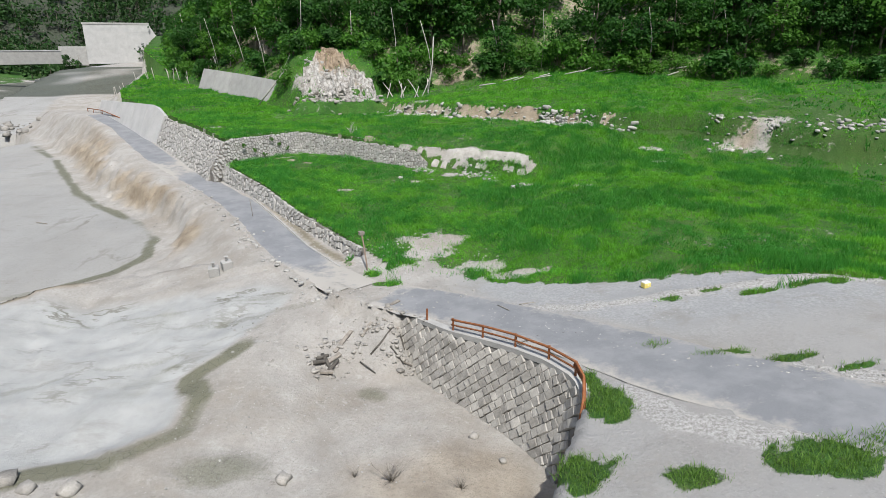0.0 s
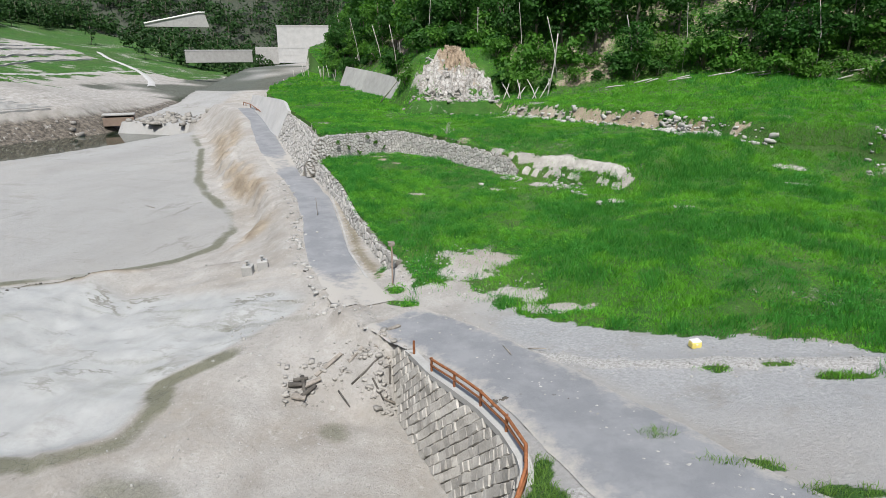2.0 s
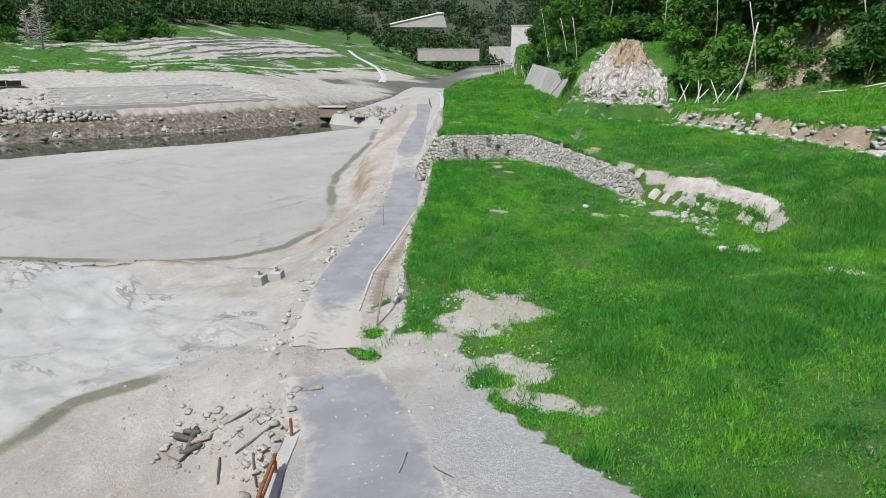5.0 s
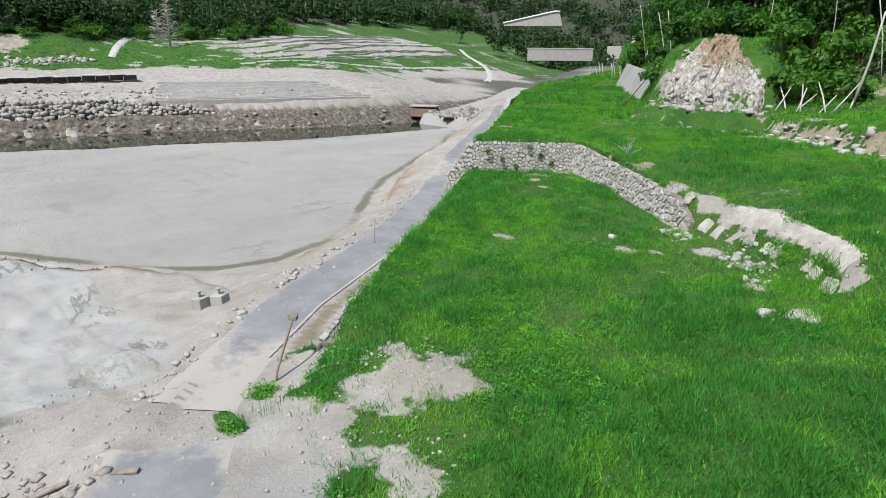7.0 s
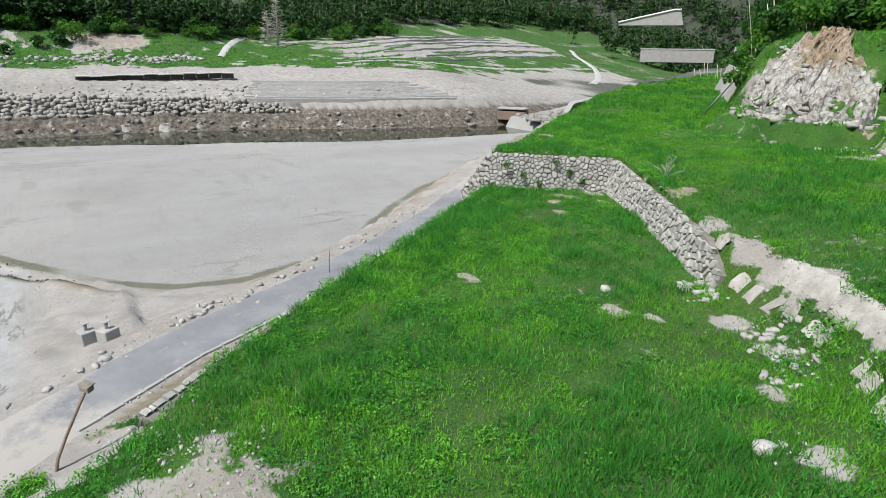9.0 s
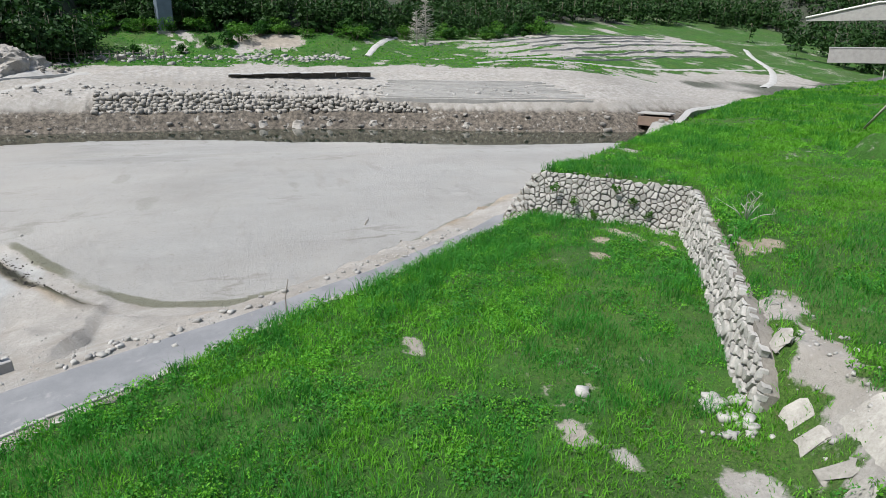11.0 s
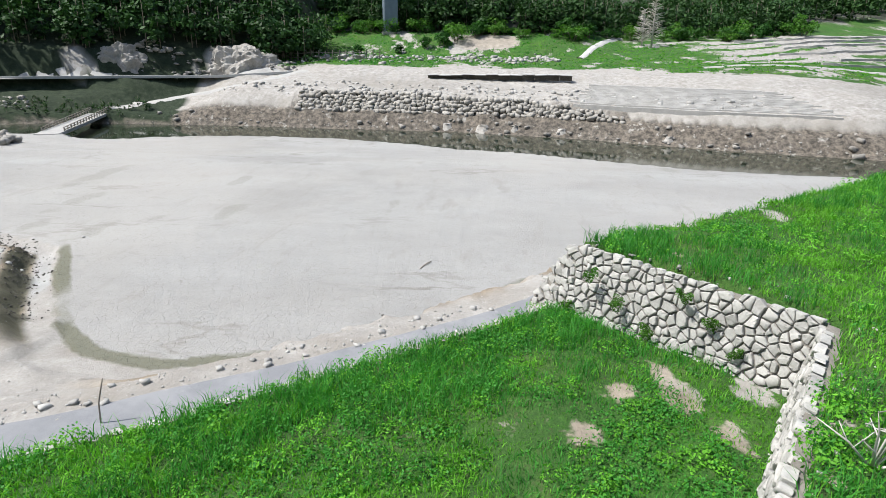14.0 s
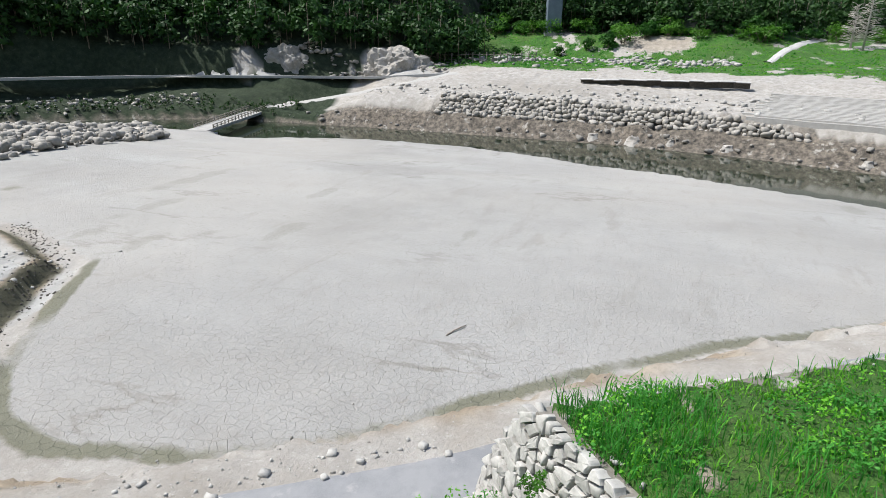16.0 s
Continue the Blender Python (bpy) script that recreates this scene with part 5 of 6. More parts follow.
def wood_edge():
    """The wooded hillside above the meadow: shrubs at its foot, trees in uneven rows behind."""
    rng = random.Random(12)
    pts = np.array(FOREST[:10], float)
    seg = np.hypot(*np.diff(pts, axis=0).T)
    s = np.r_[0, np.cumsum(seg)]

    def spot(u, off):
        k = int(np.clip(np.searchsorted(s, u) - 1, 0, len(seg) - 1))
        w = (pts[k + 1] - pts[k]) / seg[k]
        q = pts[k] + w * (u - s[k])
        return q[0] - w[1] * off, q[1] + w[0] * off

    for off, gap, size in ((3.0, 4.2, 0.9), (7.5, 4.8, 1.15), (13.5, 6.5, 1.35)):
        u = rng.uniform(0, gap)
        while u < s[-1]:
            x, y = spot(u, off + rng.uniform(-1.6, 1.6))
            if not (np.hypot((x + 17) / 7.0, (y - 104) / 6.5) < 1 and off < 9) and not (off < 6 and 108 < y < 145):
                k = rng.randrange(len(TREES))
                plant("tree", "leafy broadleaf tree with a pale thin trunk on the slope" if k not in (2, 4) else "light green broadleaf tree on the wooded slope", "tree", "trees on the wooded hillside", TREES, k, x, y, size * rng.uniform(0.8, 1.2), rng.uniform(0, 360))
            u += gap * rng.uniform(0.7, 1.3)
    for off, gap in ((0.6, 3.0), (4.0, 3.2)):
        u = 0.0
        while u < s[-1] - 5:
            x, y = spot(u, off + rng.uniform(-1.2, 1.2))
            if np.hypot((x + 17) / 7.2, (y - 104) / 6.0) > 1 and not (108 < y < 145 and off < 2):
                plant("shrub", "dense green shrub at the foot of the wood", "shrub", "shrubs along the wood", SHRUBS, rng.randrange(4), x, y, rng.choice((0.7, 0.9, 1.1, 1.4, 1.7)), rng.uniform(0, 360), 0.3)
            u += gap * rng.uniform(0.7, 1.4)


wood_edge()


def far_woods(name, label, spots, seed, size=1.1, leaves=420):
    """Distant woods as one object: crowns of many leaves over thin trunks."""
    rng = np.random.default_rng(seed)
    vs, fs, base = [], [], 0
    bars = []
    for x, y, z, tall in spots:
        n = 11
        c = rng.normal(0, 1, (n, 3))
        c /= np.linalg.norm(c, axis=1)[:, None]
        c = c * rng.uniform(0.3, 1, n)[:, None] * (tall * 0.30, tall * 0.30, tall * 0.46) + (x, y, z + tall * 0.42)
        v, f = leaf_cards(c, tall * rng.uniform(0.11, 0.2, n), leaves, size, rng)
        vs.append(v)
        fs.append(f + base)
        base += len(v)
        bars.append(([(x, y, z - 1), (x + 0.3, y, z + tall * 0.8)], [0.16, 0.06] if tall > 5 else [0.04, 0.02]))
    mesh = fill_mesh(bpy.data.meshes.new(name), np.concatenate(vs), np.concatenate(fs))
    mesh.materials.append(FAR_LEAVES)
    wood = tagged(new(name, mesh), label, "woods", kind="stuff")
    part("trunk_stand", tubes("trunk_stand", bars, BARK, 5), BARK, wood)
    return wood


def far_spots(west_range, y_range, count, lo, hi, seed):
    rng = np.random.default_rng(seed)
    pts = np.array(SHORE, float)
    y = rng.uniform(*y_range, count)
    w = rng.uniform(*west_range, count)
    x = np.interp(y, pts[:, 1], pts[:, 0]) - (90 + (w - 90) / (1 - 0.6 * step(y, 85, 125)))
    z = land(x, y)[0]
    return list(zip(x, y, z, rng.uniform(lo, hi, count)))


far_woods("woods_west", "dark green woods across the river", far_spots((117, 142), (-40, 210), 400, 11, 18, 21), 31, 1.5, 215)
rng_n = np.random.default_rng(24)


def strewn(count, x0, x1, y0, y1, lo, hi, ok=lambda x, y: True):
    spots = [(x, y, t) for x, y, t in zip(rng_n.uniform(x0, x1, count), rng_n.uniform(y0, y1, count), rng_n.uniform(lo, hi, count)) if ok(x, y)]
    x, y, t = np.array(spots).T
    return list(zip(x, y, land(x, y)[0], t))


def shore_at(y):
    return np.interp(y, [p[1] for p in SHORE], [p[0] for p in SHORE])


far_woods("woods_northwest", "dark green woods at the head of the valley", strewn(1500, -560, -270, 160, 480, 14, 22, lambda x, y: 133 < float(folded(shore_at(y) - x, y)) < 185) + strewn(110, -330, -215, 335, 470, 11, 18, lambda x, y: shore_at(y) - x > 22 and not (-275 < x < -225 and y < 350)), 32, 2.2, 120)
def beyond(x, y):
    d, side, _ = along(np.array([x]), np.array([y]), SHORE)
    return float(d[0] * side[0])


def above_cliff(x, y):
    return 30 < beyond(x, y) - 26 * float(step(np.array([y]), -65, -15)[0]) < 72


far_woods("woods_cliff", "dark shady woods above the rock cliff", strewn(1150, -300, -120, -110, 2, 10, 18, above_cliff), 33, 1.6, 160)
far_woods("scrub_bank", "dark scrub on the slope below the cliff road", strewn(1100, -190, -110, -100, -24, 1.0, 2.8, lambda x, y: 2 < beyond(x, y) < 13.5), 36, 0.4, 44)
far_woods("woods_south", "dark shady woods above the cliff road", strewn(420, -150, 0, -150, -90, 12, 18, lambda x, y: 27 < beyond(x, y) < 70), 35, 1.6, 190)
far_woods("woods_north", "dark green woods behind the dam", strewn(420, -560, -60, 440, 520, 14, 22) + strewn(420, -700, -260, 500, 640, 18, 26) + strewn(200, -300, -100, 515, 610, 18, 26) + strewn(150, -150, -100, 255, 450, 11, 17, lambda x, y: x > -0.42 * y + 8), 34, 2.4, 72)

# ---- things near the lane ----
scattered("roadside_rubble", "loose pale stones strewn along the lane", "rubble", near_line(ROAD[8:14], 260, 0.45, 0.05, 0.34, 51, 2.2) + near_line(ROAD[9:13], 140, 0.25, 0.03, 0.18, 52, -2.0), STONE, 5)
scattered("lane_rubble", "tumbled pale stones along the lane's broken edge", "rubble", near_line([(-20, 58), (-24.5, 66), (-31.5, 75.5), (-40, 86), (-50, 99)], 130, 0.7, 0.02, 0.11, 78, 1.8) + near_line([(-32.5, 81.3), (-37, 87), (-42, 93.6)], 160, 0.5, 0.06, 0.4, 79, 0.0), STONE, 20)
scattered("junction_gravel", "small stones and gravel washed over the junction", "rubble", near_line([(-14, 36), (-6, 39), (2, 38)], 300, 1.8, 0.04, 0.22, 53) + near_line(BERMS[0], 900, 0.55, 0.02, 0.15, 54) + near_line(BERMS[1], 900, 0.5, 0.02, 0.17, 55) + near_line([(3, 39), (12, 36), (24, 34)], 300, 1.2, 0.02, 0.10, 87), STONE, 6)
scattered("debris_rubble", "pale broken stones heaped about the driftwood", "rubble", near_line([(-8.2, 32.2), (-6.4, 33.4), (-4.6, 35.2)], 260, 0.8, 0.03, 0.3, 76) + near_line([(-4.6, 35.6), (-3.0, 34.0), (-2.4, 32.4)], 220, 0.6, 0.03, 0.34, 77) + near_line([(-12, 24), (-6, 27), (0, 28)], 260, 2.4, 0.02, 0.09, 84), BOULDER, 19, 0.5, 0.1)
scattered("asphalt_crumbs", "dark broken lumps of asphalt along a crack in the road", "rubble", near_line([(3.4, 28.9), (4.3, 29.7), (5.2, 30.4)], 60, 0.16, 0.06, 0.24, 85) + near_line([(6.2, 30.3), (6.9, 30.0)], 16, 0.1, 0.06, 0.2, 86), CHAR_AND_SHADE, 24, 0.4, 0.1)
scattered("silt_pebbles", "pebbles lying on the dry silt", "pebbles", near_line([(-14, 26), (-8, 28), (0, 27)], 420, 3.0, 0.03, 0.14, 56) + near_line([(-30, 42), (-18, 46), (-22, 56), (-28, 66)], 520, 2.0, 0.02, 0.13, 57) + near_line([(-36, 37), (-44, 31)], 140, 2.2, 0.06, 0.3, 58), STONE, 7)
scattered("bank_rubble", "broken pale stones along the torn meadow bank", "rubble", near_line(BANK[3:11], 420, 0.45, 0.1, 0.7, 59) + near_line(BANK[7:10], 110, 0.6, 0.15, 0.8, 83) + near_line(FOOTPATH[2:], 200, 0.7, 0.04, 0.22, 60) + near_line([(1.0, 69.2), (3.2, 67.6), (5.4, 65.2)], 150, 0.6, 0.05, 0.36, 80) + near_line([(-3.6, 70.6), (-1.6, 69.6)], 70, 0.5, 0.06, 0.4, 81) + near_line([(6.4, 61.2), (7.4, 62.2)], 24, 0.4, 0.06, 0.3, 82) + near_line([(30, 73), (38, 68), (48, 65)], 260, 1.1, 0.08, 0.55, 70) + near_line([(-7, 44.5), (-3.5, 47.5), (0, 48.5)], 300, 0.9, 0.03, 0.2, 62) + near_line([(-5, 42.2), (0, 43.4), (4, 44)], 240, 1.2, 0.03, 0.2, 68) + near_line([(-25, 73.6), (-29.5, 78.6), (-34, 84)], 60, 0.6, 0.03, 0.14, 69), STONE, 8)
scattered("spur_rubble", "dark wet stones on the torn edge of the silt spur", "rubble", near_line([(-50, 22), (-46.8, 29), (-43.2, 34.9), (-36.8, 39.2), (-31.2, 43.4)], 900, 0.7, 0.04, 0.22, 88), CHAR_AND_SHADE, 25, 0.6, 0.1)
scattered("slide_rubble", "shattered white stones below the slide", "rubble", near_line([(-24, 101.6), (-17, 98.8), (-10, 98.0)], 300, 1.1, 0.12, 0.7, 63), ROCK, 9)
scattered("scarp_stones", "stones and clods on the eroded scarp above the pond", "rubble", near_line([(-29, 63), (-37, 71), (-47, 81), (-58, 96), (-70, 112)], 700, 1.5, 0.02, 0.16, 64, -0.8), BOULDER, 10)
scattered("terrace_stones", "pale stones fallen on the terrace behind the wall", "rubble", near_line(WALL_C[:3], 110, 0.5, 0.04, 0.2, 65, 0.8) + near_line(WALL_B, 24, 0.3, 0.06, 0.22, 66, 0.8), STONE, 11)


def boulder(x, y, size, label="weathered grey boulder on the dry silt", mesh=None, sink=0.25):
    ob = tagged(new("boulder", mesh or ROUND[int(abs(x * 7 + y * 3)) % 8]), label, "boulder", "boulders on the silt")
    ob.matrix_basis = pose(x, y, height(x, y) + size * (0.35 - sink), 10 * math.sin(x), 10 * math.cos(y), 40 * x) @ Matrix.Diagonal((size, size * 0.85, size * 0.7, 1))
    return ob


for bx, by, bs in ((-19.6, 22.9, 0.9), (-18.3, 22.3, 0.7), (-16.4, 22.2, 0.8), (-7.3, 23.0, 0.65), (2.6, 24.7, 0.35), (1.3, 26.6, 0.45), (-21, 23.3, 0.6)):
    boulder(bx, by, bs)
boulder(6.6, 61.2, 0.6, "white boulder in the meadow grass", FIELD[3])
boulder(-5.0, 66.4, 0.5, "white boulder in the meadow grass", FIELD[5])


def concrete_block(x, y, turn):
    """A cast concrete footing with the stump of a steel pipe."""
    block = thing("concrete_footing", "grey concrete footing block with a steel pipe stub", "concrete block", "footing blocks on the silt", at=(x, y, height(x, y) - 0.05), turn=(2, -3, turn))
    part("base", boxed((0.78, 0.78, 0.72), Matrix.Translation((0, 0, 0.34)), 0.04), CONCRETE, block)
    part("pipe_stub", tubes("pipe_stub", [([(0, 0, 0.66), (0.02, 0, 1.05)], [0.08, 0.08])], CONCRETE, 10), CONCRETE, block, "short grey pipe stub")
    part("flange", boxed((0.30, 0.30, 0.05), Matrix.Translation((0.02, 0, 1.06)), 0.01), CONCRETE, block)


concrete_block(-17.8, 44.5, 20)
concrete_block(-17.1, 45.4, 32)


def leaning_post():
    """The old road sign: a bent pole with its box-shaped head."""
    post = thing("sign_post", "leaning rusty pole with a weathered wooden head", "sign post", at=(-5.9, 43.2, height(-5.9, 43.2)))
    pts = [(0, 0, -0.3), (-0.05, 0.15, 0.4), (-0.18, 0.5, 1.1), (-0.35, 0.95, 1.9), (-0.48, 1.25, 2.4)]
    part("pole", tubes("pole", [(pts, [0.055] * 5)], BROWN, 8), BROWN, post)
    part("head", boxed((0.40, 0.26, 0.22), pose(-0.5, 1.28, 2.48, 8, 6, 40), 0.02), WOOD, post)
    part("cap", boxed((0.46, 0.31, 0.04), pose(-0.51, 1.3, 2.61, 8, 6, 40), 0.01), WOOD, post)


leaning_post()

box_ = thing("crate", "faded yellow and white plastic crate on the gravel", "plastic crate", at=(12.2, 35.6, height(12.2, 35.6)), turn=(0, 0, 25))
part("shell", boxed((0.50, 0.38, 0.30), Matrix.Translation((0, 0, 0.15)), 0.03), YELLOW, box_)
part("lid", boxed((0.47, 0.35, 0.07), Matrix.Translation((0, 0, 0.33)), 0.02), WHITE, box_, "white lid")
part("handle", boxed((0.10, 0.03, 0.05), Matrix.Translation((0, -0.205, 0.21)), 0.01), WHITE, box_)


def timber(name, label, a, b, r, material=WOOD, group="driftwood by the wall", square=False):
    """A log, plank or pole lying from a to b, with a slight bend."""
    a, b = Vector(a), Vector(b)
    mid = a.lerp(b, 0.5) + Vector((0.03, -0.04, 0.02)) * (b - a).length
    if square:
        ob = new(name, bpy.data.meshes.new(name))
        bm = boxed(((b - a).length, r * 2.6, r * 0.9), Matrix(), 0.015)
        bm.to_mesh(ob.data)
        bm.free()
        ob.data.materials.append(material)
        way = (b - a).normalized()
        ob.matrix_basis = Matrix.Translation(a.lerp(b, 0.5)) @ way.to_track_quat("X", "Z").to_matrix().to_4x4()
    else:
        ob = new(name, tubes(name, [([a, a.lerp(mid, 0.6), mid, b.lerp(mid, 0.4), b], [r, r * 1.05, r * 0.95, r * 0.9, r * 0.75])], material, 8))
    return tagged(ob, label, name.replace("_", " "), group)


def ground_at(x, y, lift=0.1):
    return (x, y, height(x, y) + lift)


for ax, ay, bx, by, r, sq in ((-7.9, 32.6, -7.2, 32.9, 0.14, False), (-7.8, 33.0, -7.1, 33.3, 0.12, False), (-7.5, 33.4, -6.9, 32.5, 0.12, False), (-7.0, 32.2, -6.5, 33.0, 0.13, False), (-6.8, 33.6, -6.0, 35.2, 0.10, True),
                              (-7.4, 32.0, -6.7, 32.2, 0.15, True), (-7.2, 32.8, -6.4, 33.4, 0.12, True), (-5.3, 34.6, -4.7, 35.3, 0.09, True), (-3.6, 36.2, -3.1, 36.9, 0.10, True), (-3.4, 33.4, -2.6, 32.9, 0.05, False), (-2.9, 34.6, -2.6, 33.8, 0.05, False), (-4.6, 33.4, -3.4, 34.4, 0.06, False), (-5.2, 33.0, -4.2, 32.2, 0.05, False), (-4.0, 35.4, -3.0, 34.9, 0.10, True), (-2.6, 33.0, -1.9, 33.6, 0.09, True)):
    za, zb = height(ax, ay), height(bx, by)
    timber("plank" if sq else "log", "weathered grey plank lying on the silt" if sq else "short dark grey driftwood log on the silt", (ax, ay, za + r), (bx, by, zb + r * 1.3), r, WOOD if sq else CHAR_AND_SHADE, square=sq)
timber("stick", "thin dry stick on the cracked mud", ground_at(-43.8, 65.3, 0.05), ground_at(-45.4, 65.9, 0.08), 0.05, WOOD, "sticks")
timber("stick", "thin dry stick on the gravel road", ground_at(3.1, 35.3, 0.06), ground_at(3.7, 34.2, 0.1), 0.035, WOOD, "sticks")
timber("stick", "thin dry stick on the gravel road", ground_at(4.4, 35.2, 0.06), ground_at(5.3, 35.0, 0.2), 0.03, WOOD, "sticks")
timber("stick", "dead stalk standing at the lane's edge", ground_at(-18.6, 57.4, -0.1), ground_at(-18.8, 57.6, 1.7), 0.03, WOOD, "sticks")
timber("pole", "bleached pole lying in the meadow grass", ground_at(-31.8, 107.6, 0.25), ground_at(-26.4, 107.2, 0.3), 0.11, PALE_WOOD, "fallen poles")
timber("pole", "bleached pole lying in the meadow grass", ground_at(-31.5, 113.6, 0.35), ground_at(-27.0, 112.2, 0.3), 0.10, PALE_WOOD, "fallen poles")
rng_p = random.Random(5)
for i in range(9):
    x, y = -9.5 + 0.85 * i + rng_p.uniform(-0.5, 0.5), 99.4 + rng_p.uniform(-1.0, 1.0)
    h = height(x, y)
    timber("pole", "bleached dead bamboo pole leaning on the bank", (x, y, h - 0.1), (x + rng_p.uniform(-1.8, 1.2), y + 2.2, h + rng_p.uniform(1.4, 2.8)), 0.07, PALE_WOOD, "leaning poles")
for i in range(26):
    x, y = -92 + 2.3 * i + rng_p.uniform(-1.5, 1.5), 176 - 1.75 * i + rng_p.uniform(-2, 2)
    h = height(x, y)
    timber("pole", "thin dead stake standing in the far meadow", (x, y, h - 0.2), (x + rng_p.uniform(-0.7, 0.7), y, h + rng_p.uniform(1.6, 3.4)), 0.09, PALE_WOOD, "dead stakes")
for i in range(13):
    x, y = 6 + 2.4 * i + rng_p.uniform(-1, 1), 101.5 - 0.25 * max(0, i - 5) * 3 + rng_p.uniform(-1, 1)
    h = height(x, y)
    timber("log", "bleached fallen trunk at the foot of the wood", (x, y, h + 0.15), (x + rng_p.uniform(1.2, 3.0), y + rng_p.uniform(-1.2, 0.6), h + rng_p.uniform(0.2, 1.0)), 0.09, PALE_WOOD, "fallen trunks")
timber("pole", "tall bare pole standing before the wood", (-3.0, 101.0, height(-3.0, 101.0) - 0.3), (-2.0, 101.6, height(-3, 101) + 8.5), 0.11, PALE_WOOD, "bare poles")


def dead_bush(name, label, x, y, size, seed, material=PALE_WOOD, count=16, spread=0.9):
    """Bare forked branches."""
    rng = random.Random(seed)
    bars = []
    for i in range(count):
        a, e = rng.uniform(0, 6.28), rng.uniform(0.25, 1.3)
        way = Vector((math.cos(a) * math.cos(e) * spread, math.sin(a) * math.cos(e) * spread, math.sin(e)))
        ln = size * rng.uniform(0.5, 1.0)
        mid = way * ln * 0.5 + Vector((rng.uniform(-0.1, 0.1), rng.uniform(-0.1, 0.1), 0.05)) * size
        bars.append(([(0, 0, -0.1), mid, way * ln], [0.022 * size, 0.013 * size, 0.005 * size]))
        for k in range(2):
            q = mid.lerp(way * ln, rng.random())
            bars.append(([q, q + Vector((rng.uniform(-1, 1), rng.uniform(-1, 1), rng.uniform(0, 1))) * 0.28 * size], [0.009 * size, 0.003 * size]))
    ob = new(name, tubes(name, bars, material, 5))
    ob.location = (x, y, height(x, y))
    return tagged(ob, label, "dead bush", "dead bushes")


dead_bush("dead_branch", "bleached forked dead branch lying on the terrace edge", -12.0, 78.2, 1.6, 3, PALE_WOOD, 8)
dead_bush("dry_shrub", "bare dry shrub on the silt", -2.5, 23.1, 1.3, 4, WOOD, 14)
dead_bush("dry_shrub", "bare dry shrub on the silt", 0.6, 22.6, 1.0, 5, WOOD, 12)
dead_bush("dry_shrub", "bare dry shrub on the silt", -4.2, 23.4, 0.8, 6, WOOD, 10)


def slab(x, y, z, size, turn, tilt):
    ob = new("concrete_slab", bpy.data.meshes.new("concrete_slab"))
    bm = boxed((size[0], size[1], 0.22), Matrix(), 0.03)
    r = random.Random(int(x * 100))
    for v in bm.verts:
        v.co += Vector((r.uniform(-0.16, 0.16), r.uniform(-0.16, 0.16), r.uniform(-0.02, 0.02)))
    bm.to_mesh(ob.data)
    bm.free()
    ob.data.materials.append(BLOCKS)
    lie = Vector((height(x - 0.5, y) - height(x + 0.5, y), height(x, y - 0.5) - height(x, y + 0.5), 1.0))
    ob.matrix_basis = Matrix.Translation((x, y, z)) @ Vector((0, 0, 1)).rotation_difference(lie).to_matrix().to_4x4() @ pose(0, 0, 0, tilt, -tilt * 0.7, turn)
    return tagged(ob, "cracked slab of an old concrete footpath", "concrete slab", "slabs of the broken path")


rng_s = random.Random(9)
walk_pts = np.array(FOOTPATH[2:], float)
walk_len = np.r_[0, np.cumsum(np.hypot(*np.diff(walk_pts, axis=0).T))]
along_walk = 0.3
while along_walk < walk_len[-1] - 0.6:
    ln = rng_s.uniform(0.4, 0.95)
    m_ = along_walk + ln / 2
    px, py = float(np.interp(m_, walk_len, walk_pts[:, 0])) - 0.55, float(np.interp(m_, walk_len, walk_pts[:, 1])) - 0.8
    if rng_s.random() > 0.6:
        slab(px, py, height(px, py) - 0.05, (ln, rng_s.uniform(0.6, 1.05)), -37 + rng_s.uniform(-25, 25), rng_s.uniform(-2.5, 2.5))
    along_walk += ln + 0.03
tagged(ribbon("footpath", [(x, y, -50) for x, y in FOOTPATH[3:]], 0.5, 0.04, BLOCKS, 0.5, 7), "old pale concrete footpath above the broken wall", "path", kind="structure")


def gutter():
    """The narrow concrete gutter between the lane and its wall."""
    line = [(-8.0, 43.9), (-11.5, 48.7), (-15.2, 55.3), (-20.9, 65.0)]
    ditch = tagged(new("gutter"), "narrow concrete gutter kerb along the lane", "kerb", kind="structure")
    for (ax, ay), (bx, by) in zip(line, line[1:]):
        a, b = Vector((ax, ay, 0)), Vector((bx, by, 0))
        n = 6
        for i in range(n):
            p, q = a.lerp(b, (i + 0.02) / n), a.lerp(b, (i + 0.98) / n)
            c = p.lerp(q, 0.5)
            ob = part("kerb_stone", boxed(((q - p).length, 0.16, 0.3), Matrix(), 0.02), CONCRETE, ditch)
            ob.matrix_basis = pose(c.x, c.y, height(c.x, c.y) - 0.06, 0, 0, math.degrees(math.atan2(q.y - p.y, q.x - p.x)))


gutter()


